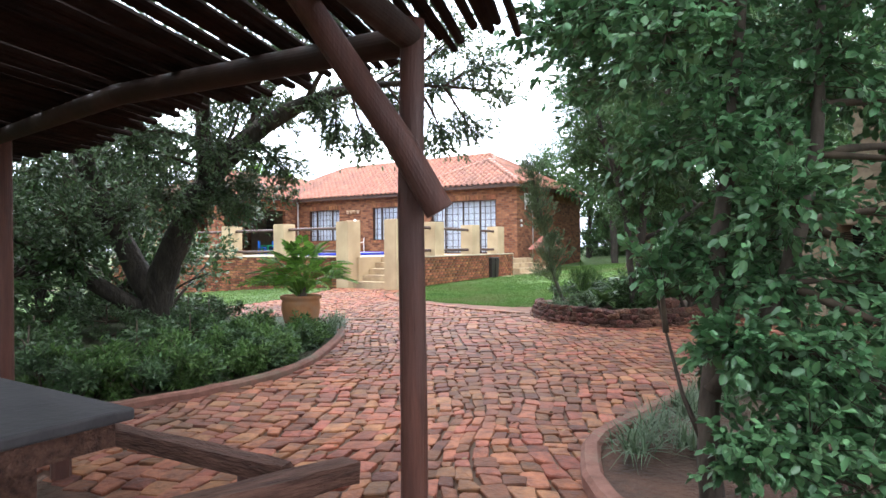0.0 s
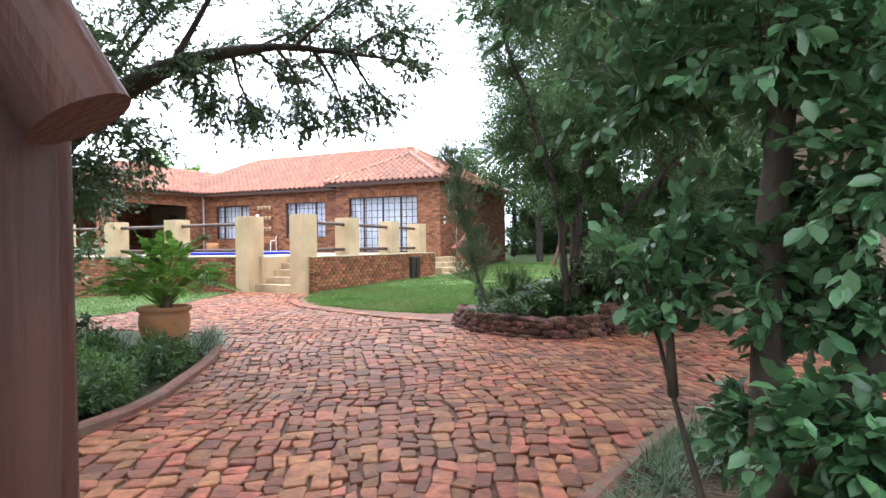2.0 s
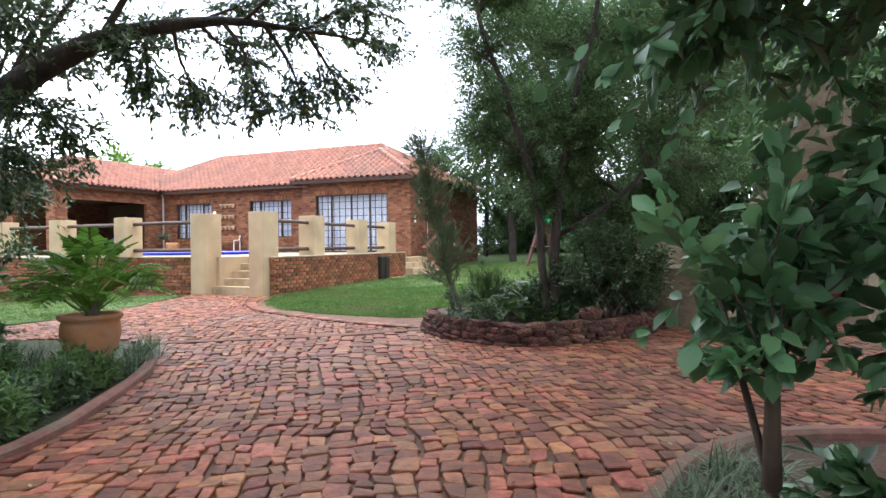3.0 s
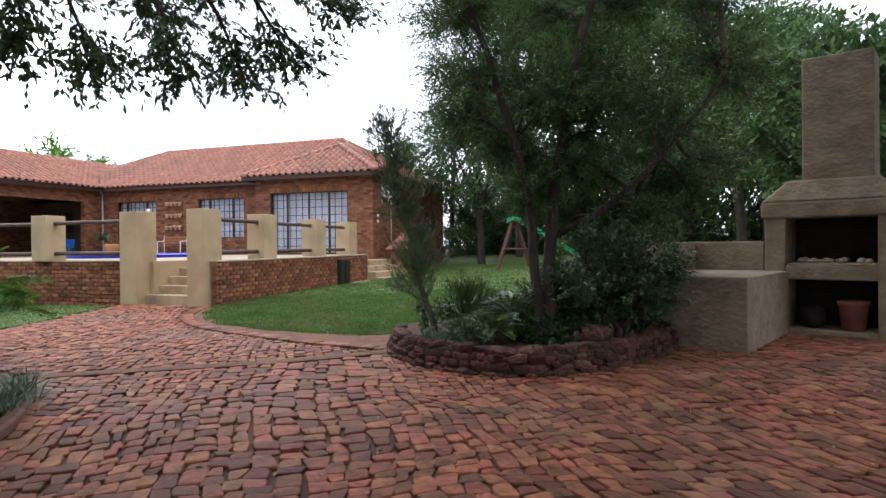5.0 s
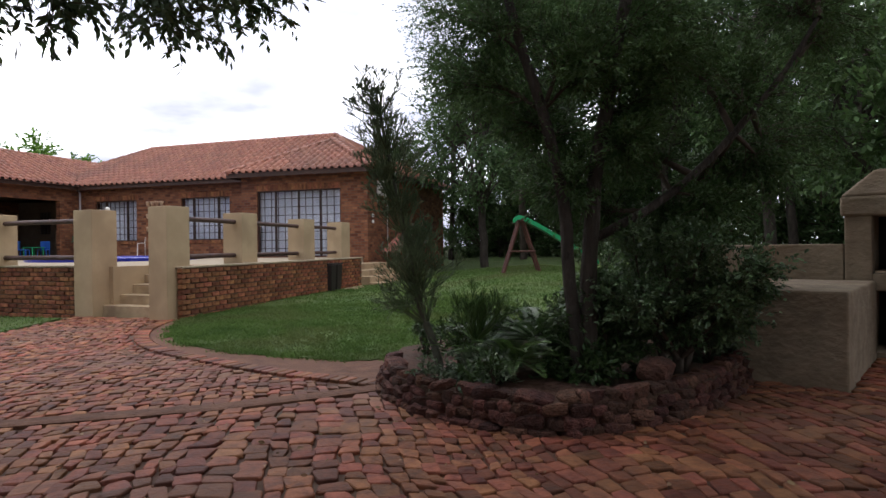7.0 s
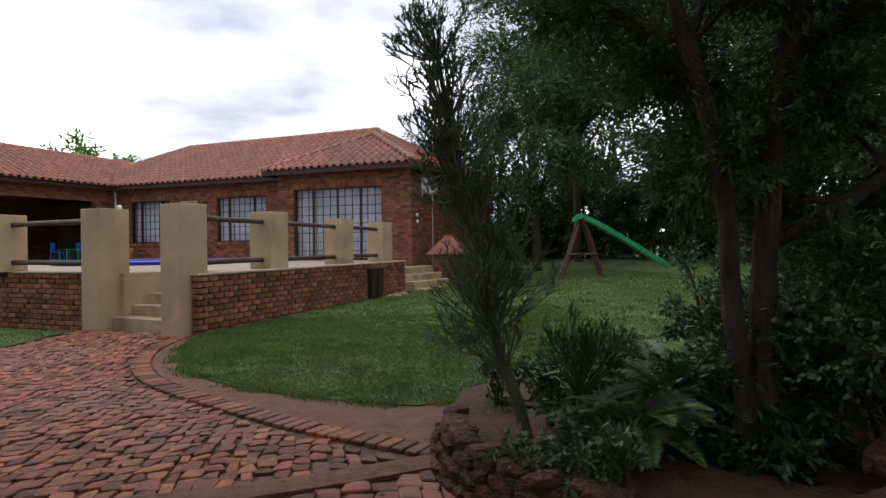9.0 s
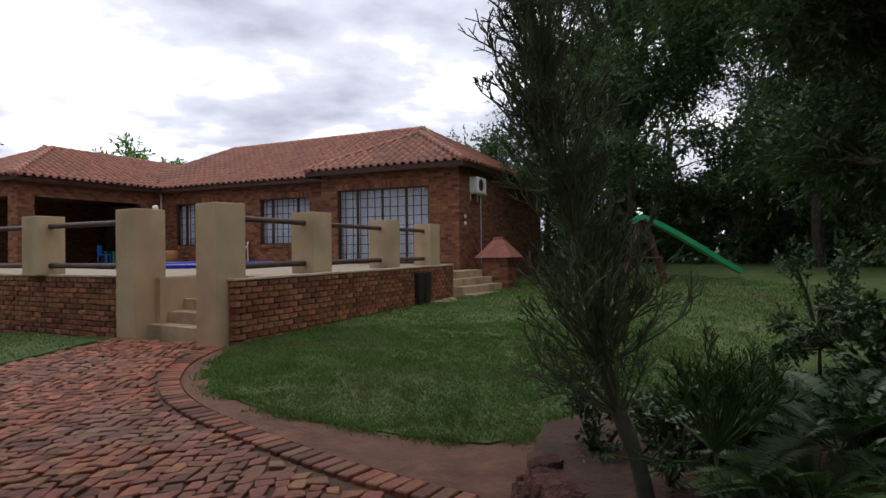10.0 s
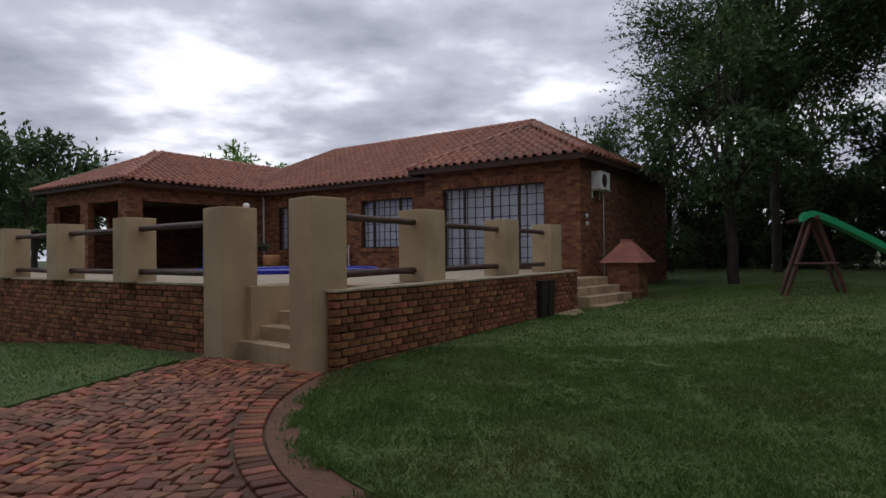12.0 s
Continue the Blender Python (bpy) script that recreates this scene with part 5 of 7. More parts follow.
for x, y, z, r, ti, fr in ((-0.15, 0.5, 1.95, 0.42, 0, 0.6), (-0.35, 0.75, 2.5, 0.5, 0, 0.75), (0.05, 0.3, 2.4, 0.5, 0, 0.7), (0.3, 0.1, 2.0, 0.5, 2, 0.6), (0.2, 0.6, 2.9, 0.6, 0, 0.85), (-0.1, 0.2, 3.2, 0.6, 0, 0.9), (0.7, 0.0, 2.4, 0.6, 2, 0.8), (0.8, 0.3, 1.7, 0.5, 2, 0.5), (0.9, -0.2, 1.2, 0.45, 2, 0.4), (0.45, -0.35, 0.85, 0.42, 2, 0.25), (0.25, -0.5, 0.5, 0.38, 0, 0.15), (0.0, -0.45, 0.42, 0.3, 0, 0.12), (0.7, -0.5, 0.5, 0.45, 2, 0.15), (1.0, 0.1, 0.7, 0.45, 2, 0.2), (0.4, 0.45, 1.5, 0.35, 0, 0.45), (0.1, 0.1, 1.25, 0.28, 0, 0.4), (0.5, 0.9, 3.3, 0.6, 0, 1.0), (1.1, 0.6, 3.0, 0.6, 2, 0.95), (-0.5, 0.2, 2.9, 0.45, 0, 0.8), (0.2, -0.3, 1.6, 0.4, 2, 0.45), (1.2, -0.4, 1.8, 0.5, 2, 0.6), (-0.15, 0.3, 1.35, 0.3, 1, 0.9), (0.0, -0.3, 0.9, 0.28, 0, 0.3), (-0.6, 1.0, 3.1, 0.55, 0, 0.9), (0.5, 0.5, 2.3, 0.5, 0, 0.7), (0.6, -0.2, 2.9, 0.6, 2, 0.9), (0.0, 0.0, 2.0, 0.4, 0, 0.6), (0.1, -0.1, 3.6, 0.6, 0, 1.0), (0.75, 0.6, 1.3, 0.45, 2, 0.45), (1.3, 0.2, 1.2, 0.5, 2, 0.5), (0.35, 0.0, 1.2, 0.3, 2, 0.35), (0.35, -0.75, 0.35, 0.35, 0, 0.12), (0.75, -0.85, 0.5, 0.4, 2, 0.15), (1.3, -0.5, 0.8, 0.5, 2, 0.3), (-0.3, -0.2, 2.5, 0.4, 0, 0.75), (-0.75, 0.6, 2.8, 0.4, 0, 0.85), (0.15, 0.3, 0.75, 0.22, 0, 0.25), (0.55, 0.2, 0.6, 0.35, 2, 0.2), (1.5, 0.35, 2.3, 0.55, 2, 0.8), (1.6, 0.1, 2.9, 0.6, 2, 1.0), (1.45, -0.1, 1.6, 0.5, 2, 0.5), (1.7, 0.5, 1.9, 0.5, 2, 0.7), (0.7, 1.3, 2.6, 0.5, 2, 0.9), (1.2, 1.5, 2.9, 0.55, 2, 1.0), (1.0, 1.6, 2.2, 0.5, 2, 0.8), (0.5, 1.5, 3.1, 0.5, 0, 1.0), (1.5, 1.2, 2.5, 0.5, 2, 0.9), (0.4, 1.2, 2.25, 0.35, 0, 0.7)):
    SC.append((x, y, z, r, r, r * 0.9, ti, fr))
tree("broadleaf_tree", "young broad-leaved tree with glossy green leaves in a kerbed bed", "tree", (sx, sy, zg(sx, sy) + 0.05), [S1, S2, S3], SC, "leaf_shrub", 0.060, 17, "bark_pale", twigs=105, aspect=0.62, droop=0.5, seed=8, twig_r=0.004)

# fine-leaved trees behind the stone-edged bed
A1 = [(0, 0, -0.1, 0.07), (-0.03, 0.05, 0.9, 0.058), (-0.12, 0.1, 2.0, 0.052), (-0.5, 0.2, 3.3, 0.045), (-0.9, 0.3, 4.6, 0.03)]
A2 = [(0.1, 0.05, -0.1, 0.085), (0.18, 0.05, 1.2, 0.072), (0.28, 0.0, 2.4, 0.064), (0.6, 0.0, 3.8, 0.05), (1.0, 0.0, 5.3, 0.03)]
A3 = [(0.18, 0.05, 1.3, 0.045), (1.0, 0.0, 1.75, 0.04), (1.7, -0.2, 2.5, 0.03), (2.4, -0.3, 3.4, 0.02)]
AC = []
for x, y, z, rx, rz, ti, fr in ((-1.1, 0.2, 3.4, 0.8, 0.55, 0, 0.7), (-1.5, 0.3, 4.2, 0.9, 0.6, 0, 0.85), (-0.8, 0.0, 5.0, 1.0, 0.6, 0, 1.0), (-0.6, 0.2, 2.5, 0.6, 0.5, 0, 0.5), (0.1, -0.1, 3.2, 0.9, 0.7, 0, 0.6), (0.3, 0.3, 4.3, 1.1, 0.7, 1, 0.7), (0.9, -0.2, 3.4, 1.0, 0.7, 1, 0.6), (1.6, 0.2, 4.4, 1.1, 0.7, 1, 0.8), (1.2, 0.0, 5.6, 1.2, 0.7, 1, 1.0), (0.1, 0.2, 5.6, 1.2, 0.7, 1, 0.9), (1.9, -0.3, 2.8, 0.9, 0.6, 2, 0.7), (2.6, -0.3, 3.6, 1.0, 0.7, 2, 1.0), (2.3, 0.0, 2.0, 0.7, 0.5, 2, 0.6), (-0.1, -0.2, 1.9, 0.5, 0.4, 0, 0.4), (1.0, 0.3, 2.3, 0.7, 0.5, 2, 0.3), (2.9, 0.3, 4.7, 1.2, 0.7, 2, 1.0), (-1.7, 0.4, 5.3, 1.1, 0.7, 0, 1.0), (-0.6, 0.2, 6.2, 1.3, 0.8, 0, 1.0), (0.8, -0.2, 6.5, 1.4, 0.8, 1, 1.0), (2.2, 0.0, 6.0, 1.4, 0.9, 1, 0.95), (3.4, 0.2, 5.6, 1.3, 0.8, 2, 1.0), (3.6, 0.4, 3.6, 1.0, 0.7, 2, 0.9), (3.2, 0.6, 2.4, 0.9, 0.6, 2, 0.7), (-1.3, 0.5, 2.9, 0.7, 0.5, 0, 0.6), (0.2, 0.6, 2.4, 0.8, 0.6, 0, 0.5), (1.6, 0.6, 3.4, 1.0, 0.7, 2, 0.6), (0.6, -0.3, 2.6, 0.6, 0.5, 1, 0.45), (1.4, -0.4, 1.6, 0.5, 0.4, 2, 0.3), (0.8, 0.7, 1.6, 0.6, 0.5, 2, 0.2), (1.5, 0.5, 1.4, 0.6, 0.5, 2, 0.4), (2.0, 0.3, 1.9, 0.6, 0.5, 2, 0.6), (0.2, 1.0, 1.9, 0.7, 0.5, 0, 0.4), (1.0, 1.1, 2.3, 0.8, 0.6, 2, 0.4), (1.6, 1.3, 1.2, 0.7, 0.5, 2, 0.5), (2.3, 0.9, 1.3, 0.7, 0.5, 2, 0.6), (0.4, -0.5, 2.2, 0.4, 0.4, 1, 0.4), (0.0, -0.5, 2.9, 0.5, 0.4, 0, 0.6), (0.7, -0.6, 2.9, 0.5, 0.4, 1, 0.5)):
    AC.append((x * (0.9 if x > 0 else 0.68) + 0.1, y + 0.35, z, rx * 0.92, rx, rz, ti, fr))
tree("thorn_tree", "dark fine-leaved thorn tree with two trunks in the stone-edged bed", "tree", (3.28, 11.25, zg(3.3, 11.2) + 0.15), [A1, A2, A3], AC, "leaf_acacia", 0.058, 26, "bark_dark", twigs=125, aspect=0.34, droop=0.2, six=False, seed=12, sprays=2, twig_r=0.005)

# clipped round bush in front of them
tree("round_bush", "dense rounded dark green bush beside the cement counter", "bush", (4.3, 11.25, zg(4.4, 11.5) + 0.15), [[(0, 0, -0.1, 0.06), (0.05, 0, 0.4, 0.05), (0.1, 0, 0.8, 0.03)], [(0.05, 0.05, -0.1, 0.05), (0.2, 0, 0.4, 0.04), (0.35, 0.1, 0.8, 0.02)], [(-0.05, 0, -0.1, 0.04), (-0.2, 0, 0.4, 0.03), (-0.35, 0, 0.8, 0.02)]],
     ring_clumps(38, 0.0, -0.1, 0.48, 1.38, 0.88, 0.34, 0, 4, (0.5, 1.0)), "leaf_round", 0.045, 18, "bark_pale", twigs=90, aspect=0.55, droop=0.1, seed=14, twig_r=0.003)
tree("leafy_shrub", "loose dark green leafy shrub in the stone-edged bed", "bush", (3.55, 11.45, zg(3.4, 11.5) + 0.15), [[(0, 0, -0.1, 0.03), (0, 0, 0.5, 0.02), (-0.1, 0, 0.9, 0.01)]],
     ring_clumps(14, 0.0, 0.0, 0.2, 0.85, 0.5, 0.28, 0, 9, (0.4, 1.0)), "leaf_box", 0.06, 10, "bark_pale", twigs=55, aspect=0.4, droop=0.2, seed=15, twig_r=0.003)


def pencil_tree(name, label, base, trunk, clumps, n, seed, mat="pencil", r0=0.006):
    """Leafless green stems that fork and fork again, like bundles of pencils."""
    rr = random.Random(seed); t = thing(name, label, "succulent", pose(*base))
    tk = Shape(); ln = smooth_line([q[:3] for q in trunk], 0.12)
    tk.tube(ln, [np.interp(i / (len(ln) - 1) * (len(trunk) - 1), range(len(trunk)), [q[3] for q in trunk]) for i in range(len(ln))], 9)
    part("trunk", tk, "pencil_bark", t, smooth=True)
    sh = Shape()

    def grow(p, d, L, r, depth):
        q = p + d * L
        sh.tube([p, p.lerp(q, 0.5) + Vector((rr.gauss(0, .02), rr.gauss(0, .02), 0.02)) * L, q], [r, r * 0.95, r * 0.85], 4, cap=False)
        if depth:
            for _ in range(rr.choice((2, 3, 3))):
                e = (d * 1.1 + Vector((rr.gauss(0, .55), rr.gauss(0, .55), rr.gauss(0.3, .4)))).normalized()
                grow(q, e, L * rr.uniform(0.6, 0.95), r * 0.85, depth - 1)
    for _ in range(n):
        cx0, cy0, cz0, rr0, dep = rr.choice(clumps)
        a = ln[min(len(ln) - 1, max(0, int(rr.uniform(0.45, 1.0) * (len(ln) - 1))))]
        near = min(ln, key=lambda p: abs(p.z - (cz0 - 0.25)))
        q = Vector((rr.gauss(0, .45), rr.gauss(0, .45), rr.gauss(0, .45))) * rr0
        foot = near.lerp(Vector((cx0, cy0, cz0)) + q, 0.55)
        sh.tube([near, foot], [r0 * 1.6, r0 * 1.1], 4, cap=False)
        d = (Vector((cx0, cy0, cz0)) + q * 1.5 - near + Vector((0, 0, 0.25))).normalized()
        grow(foot, d, rr.uniform(0.10, 0.17) * rr0 * 2.2, r0, dep)
    part("stem_mass", sh, mat, t, kind="stuff")
    return t


PT = [(0, 0, -0.15, 0.045), (-0.08, 0.02, 0.25, 0.04), (-0.20, 0.04, 0.6, 0.034), (-0.30, 0.02, 1.0, 0.03), (-0.40, 0.0, 1.5, 0.025), (-0.52, 0, 2.1, 0.018), (-0.64, 0, 2.75, 0.01)]
pencil_tree("pencil_tree", "tall grey-green pencil tree with thin leafless stems", (2.17, 11.85, zg(2.1, 11.7) + 0.17), PT,
            [(-0.27, 0, 0.78, 0.30, 3), (-0.30, 0, 0.98, 0.36, 3), (-0.30, 0, 1.12, 0.34, 3), (-0.45, 0, 1.6, 0.24, 3), (-0.50, 0, 1.85, 0.30, 3), (-0.55, 0, 2.1, 0.31, 3), (-0.60, 0, 2.4, 0.28, 3), (-0.66, 0, 2.7, 0.26, 3), (-0.16, 0, 1.38, 0.22, 3)], 330, 21, r0=0.0048)
pencil_tree("pencil_bush", "small yellow-green pencil bush in the stone-edged bed", (2.5, 11.9, zg(2.5, 12) + 0.15), [(0, 0, -0.1, 0.025), (0.02, 0, 0.15, 0.02), (0, 0, 0.3, 0.012)], [(0, 0, 0.5, 0.34, 3), (0.1, 0, 0.65, 0.28, 3)], 40, 22, mat="leaf_weed", r0=0.006)


def frond_plant(name, label, base, n, length, width, mat, arch, seed, leaflets=26, cat="plant", stem=0.006, up=0.9):
    """A rosette of arching fronds with leaflets on both sides of each rib."""
    rr = random.Random(seed); t = thing(name, label, cat, pose(*base))
    for i in range(n):
        az = i * 2.399 + rr.uniform(-.2, .2); el = rr.uniform(0.25, 1.0) * up
        L = length * rr.uniform(0.75, 1.1); pts = []
        for k in range(9):
            f = k / 8
            hor = L * f * math.cos(el + 0.0) * (1 + 0.1 * f); z = L * f * math.sin(el) - arch * L * f * f
            pts.append(Vector((math.cos(az) * hor, math.sin(az) * hor, z)))
        sh = Shape(); sh.tube(pts, [stem * (1 - 0.75 * k / 8) for k in range(9)], 4, cap=False)
        sd2 = Vector((-math.sin(az), math.cos(az), 0))
        for k in range(leaflets):
            f = 0.15 + 0.85 * k / (leaflets - 1)
            ii = min(7, int(f * 8)); p = pts[ii].lerp(pts[ii + 1], f * 8 - ii); tdir = (pts[ii + 1] - pts[ii]).normalized()
            ll = width * math.sin(math.pi * (0.12 + 0.83 * f)) * rr.uniform(0.85, 1.1)
            for sgn in (-1, 1):
                d = (sd2 * sgn + tdir * 0.55 + Vector((0, 0, 0.25))).normalized(); wv = tdir * 0.014 * (width / 0.16)
                sh.add([p, p + d * ll * 0.5 + wv, p + d * ll, p + d * ll * 0.5 - wv], [(0, 1, 2, 3)])
        part("frond", sh, mat, t)
    return t


frond_plant("cycad", "dark green cycad with stiff arching fronds", (2.80, 11.6, zg(3, 11.5) + 0.30), 24, 0.66, 0.13, "leaf_weed", 0.35, 31, cat="cycad")
frond_plant("cycad", "dark green cycad half hidden beside the thorn tree", (3.15, 11.9, zg(3.2, 11.9) + 0.42), 22, 0.85, 0.15, "leaf_box", 0.4, 33, cat="cycad")
for i, (x, y, h, r) in enumerate(((3.3, 11.3, 0.34, 0.3), (2.45, 11.45, 0.2, 0.24), (3.5, 11.7, 0.6, 0.45), (4.9, 11.6, 0.7, 0.5), (2.9, 12.5, 0.4, 0.4), (4.2, 12.4, 0.8, 0.6), (5.0, 13.9, 1.2, 0.6), (5.6, 13.5, 1.3, 0.6), (6.2, 14.2, 1.4, 0.7), (5.3, 15.0, 1.2, 0.7))):
    tree("leafy_shrub", "low loose dark green shrub filling the stone-edged bed", "bush", (x, y, zg(x, y) + 0.16), [[(0, 0, -0.1, 0.02), (0, 0, h * 0.6, 0.01)]],
         ring_clumps(10, 0, 0, 0.06, h, r, 0.22, 0, 120 + i, (0.3, 1.0)), "leaf_grey" if i in (1, 3) else "leaf_box", 0.06, 12, "twig", twigs=60, aspect=0.42, droop=0.2, seed=130 + i, twig_r=0.003)


def blades_plant(name, label, base, n, length, width, mat, seed, spread=0.9, cat="plant"):
    """A tuft of narrow arching blades."""
    rr = random.Random(seed); t = thing(name, label, cat, pose(*base)); sh = Shape()
    for i in range(n):
        az = rr.uniform(0, 6.283); el = rr.uniform(0.5, 1.35); L = length * rr.uniform(0.6, 1.15); o = Vector((rr.gauss(0, .06), rr.gauss(0, .06), 0)) * spread
        sd2 = Vector((-math.sin(az), math.cos(az), 0)); vs = []
        for k in range(5):
            f = k / 4; hor = L * f * math.cos(el) * (1 + .3 * f); z = L * (f * math.sin(el) - 0.55 * f * f * (1.4 - el * 0.7))
            p = o + Vector((math.cos(az) * hor, math.sin(az) * hor, max(z, 0.005 * k))); wv = sd2 * width * (1 - f * 0.92) / 2
            vs += [p - wv, p + wv]
        sh.add(vs, [(2 * k, 2 * k + 1, 2 * k + 3, 2 * k + 2) for k in range(4)])
    part("tuft", sh, mat, t)
    return t


# the potted plant on the border's corner
pot = thing("plant_pot", "large round terracotta pot at the border's end", "pot", pose(-2.48, 10.1, zg(-2.6, 10.4) + 0.06))
s = Shape(); s.lathe([(0.20, 0), (0.27, 0.12), (0.315, 0.32), (0.305, 0.44), (0.29, 0.47), (0.33, 0.49), (0.34, 0.53), (0.32, 0.55), (0.28, 0.54), (0.27, 0.46), (0.05, 0.45)], 32); part("body", s, "terracotta", pot, smooth=True)
s = Shape(); s.lathe([(0.27, 0.44), (0.15, 0.475), (0.02, 0.48)], 20); part("potting_soil", s, "soil", pot)
def lobed_plant(name, label, base, n, seed):
    """Long arching stalks from a short stem, each with a drooping leaf cut into fingers."""
    rr = random.Random(seed); t = thing(name, label, "plant", pose(*base))
    sh = Shape(); sh.tube([(0, 0, -0.1), (0.02, 0, 0.05), (0.03, 0.01, 0.2)], [0.09, 0.08, 0.05], 9); part("stem", sh, "bark_pale", t, smooth=True)
    for i in range(n):
        az = i * 2.399 + rr.uniform(-.3, .3); el = radians(rr.uniform(18, 84)); L = rr.uniform(0.38, 0.70)
        out = Vector((math.cos(az), math.sin(az), 0)); up = Vector((0, 0, 1)); sd2 = Vector((-math.sin(az), math.cos(az), 0))
        p0 = Vector((0.03 * out.x, 0.03 * out.y, rr.uniform(0.02, 0.18)))
        p2 = p0 + (out * math.cos(el) + up * math.sin(el)) * L; p1 = p0.lerp(p2, 0.5) + up * 0.05
        d = (out * math.cos(el - 0.5) + up * math.sin(el - 0.5)).normalized(); R = rr.uniform(0.26, 0.38)
        rib = [p2 + d * R * f - up * 0.22 * R * f * f for f in (0, 0.25, 0.5, 0.75, 1.0)]
        sh = Shape(); sh.tube([p0, p1, p2] + rib[1:], [0.009, 0.008, 0.006, 0.005, 0.004, 0.003, 0.002], 5, cap=False)
        tilt = rr.uniform(-0.5, 0.5)
        for k in range(8):
            f = 0.04 + 0.9 * k / 7; ii = min(3, int(f * 4)); p = rib[ii].lerp(rib[ii + 1], f * 4 - ii)
            ll = R * (0.62 - 0.34 * f) * rr.uniform(0.85, 1.12)
            for sgn in (-1, 1):
                e = (sd2 * sgn + d * (0.25 + 0.75 * f) + up * (0.22 + tilt * sgn)).normalized(); wv = (d * 0.95 - sd2 * sgn * 0.2).normalized() * rr.uniform(0.017, 0.024)
                tip = p + e * ll - up * ll * 0.25
                sh.add([p, p + e * ll * 0.35 + wv, p + e * ll * 0.75 + wv * 0.9 - up * ll * 0.1, tip, p + e * ll * 0.75 - wv * 0.9 - up * ll * 0.1, p + e * ll * 0.35 - wv], [(0, 1, 2, 3), (0, 3, 4, 5)])
        part("leaf", sh, "leaf_bright", t)
    return t


lobed_plant("potted_plant", "bushy bright green split-leaved plant growing in the terracotta pot", (-2.48, 10.1, zg(-2.6, 10.4) + 0.54), 74, 41)
for i, (x, y) in enumerate(((-1.90, 9.9), (-1.93, 10.25), (-2.05, 10.6), (-1.88, 9.5), (-2.2, 9.2), (-2.5, 9.2), (-2.8, 9.5), (-3.0, 9.9), (-2.9, 9.1), (-3.3, 9.4))):
    blades_plant("liriope", "clump of grey-green strappy grass leaves at the kerb", (x, y, zg(x, y) + 0.05), 90, 0.42, 0.02, "leaf_grey", 50 + i)
for i, (x, y) in enumerate(((1.35, 4.35), (1.55, 4.6), (1.6, 4.2), (1.85, 4.9), (2.2, 5.45), (2.5, 5.7), (1.95, 5.2), (2.3, 5.2), (2.7, 5.6), (1.2, 4.1))):
    blades_plant("variegated_grass", "tuft of pale variegated grass inside the tree bed kerb", (x, y, zg(x, y) + 0.08), 95, 0.36, 0.013, "leaf_grey", 60 + i)
# low hedge-like planting along the border kerb
hb = 0
for i in range(26):
    f = i / 25; ln = smooth_line(KERB_LEFT[2:], 0.1); p = ln[int(f * (len(ln) - 12))]
    for off in (0.35, 0.85):
        x, y = p.x - off - rng.uniform(0, .25), p.y + off * 0.35 + rng.uniform(-.1, .1)
        if y > 9.2 - 0.4 * (off > 0.5): continue
        tree("border_shrub", "low dark green leafy border shrub behind the kerb", "shrub", (x, y, zg(x, y) + 0.03), [[(0, 0, -0.05, 0.012), (0, 0, 0.25, 0.006)]],
             ring_clumps(6, 0, 0, 0.05, 0.30 + 0.12 * (off > 0.5), 0.24, 0.18, 0, 70 + hb, (0.3, 1.0)), "leaf_weed" if hb % 3 else "leaf_round", 0.062, 13, "twig", twigs=58, aspect=0.27, droop=0.1, seed=200 + hb, twig_r=0.0025, group="border shrubs")
        hb += 1
for i, (x, y, r) in enumerate(((-4.2, 9.3, 0.45), (-3.6, 8.4, 0.4), (-5.6, 8.2, 0.5), (-6.4, 9.8, 0.5), (-4.1, 10.4, 0.4), (-4.9, 11.4, 0.45), (-7.4, 8.6, 0.55), (-5.0, 7.2, 0.5), (-6.2, 6.4, 0.5), (-4.6, 6.2, 0.4), (-7.6, 7.0, 0.55), (-3.9, 7.6, 0.4), (-8.6, 10.2, 0.6), (-7.0, 11.2, 0.55), (-9.0, 8.0, 0.6), (-5.4, 9.6, 0.5), (-6.6, 7.6, 0.6), (-8.2, 9.2, 0.6), (-5.8, 5.4, 0.5), (-7.2, 5.6, 0.6), (-8.6, 6.6, 0.6), (-10.2, 9.4, 0.7))):
    tree("border_bush", "loose mid-green bush in the border", "bush", (x, y, zg(x, y) + 0.03), [[(0, 0, -0.05, 0.02), (0, 0, 0.5, 0.008)]], ring_clumps(9, 0, 0, 0.04, 0.4, r * 1.25, 0.22, 0, 90 + i, (0.3, 1)), "leaf_box" if i % 3 else "leaf_tree", 0.07, 12, "twig", twigs=50, aspect=0.35, seed=300 + i, twig_r=0.003)

# background trees and bush
def far_tree(name, label, x, y, height, crown, n, seed, leaf="leaf_far", size=0.205, trunk_r=0.18, z0=None, low=0.35, bark="bark_dark", group="background trees", per=11, tw=38):
    rr = random.Random(seed); lean = rr.uniform(-.5, .5)
    tr = [(0, 0, -0.2, trunk_r), (lean * 0.3, 0.1, height * 0.25, trunk_r * 0.85), (lean * 0.6, 0.0, height * 0.5, trunk_r * 0.6), (lean, 0.1, height * 0.9, trunk_r * 0.2)]
    tree(name, label, "tree", (x, y, zg(x, y) if z0 is None else z0), [tr], ring_clumps(n, lean * 0.5, 0, height * low, height * 1.0, crown, crown * 0.42, 0, seed, (0.35, 1.0)), leaf, size, per, bark, twigs=tw, aspect=0.4, droop=0.2, six=False, seed=seed, twig_r=0.012, group=group)


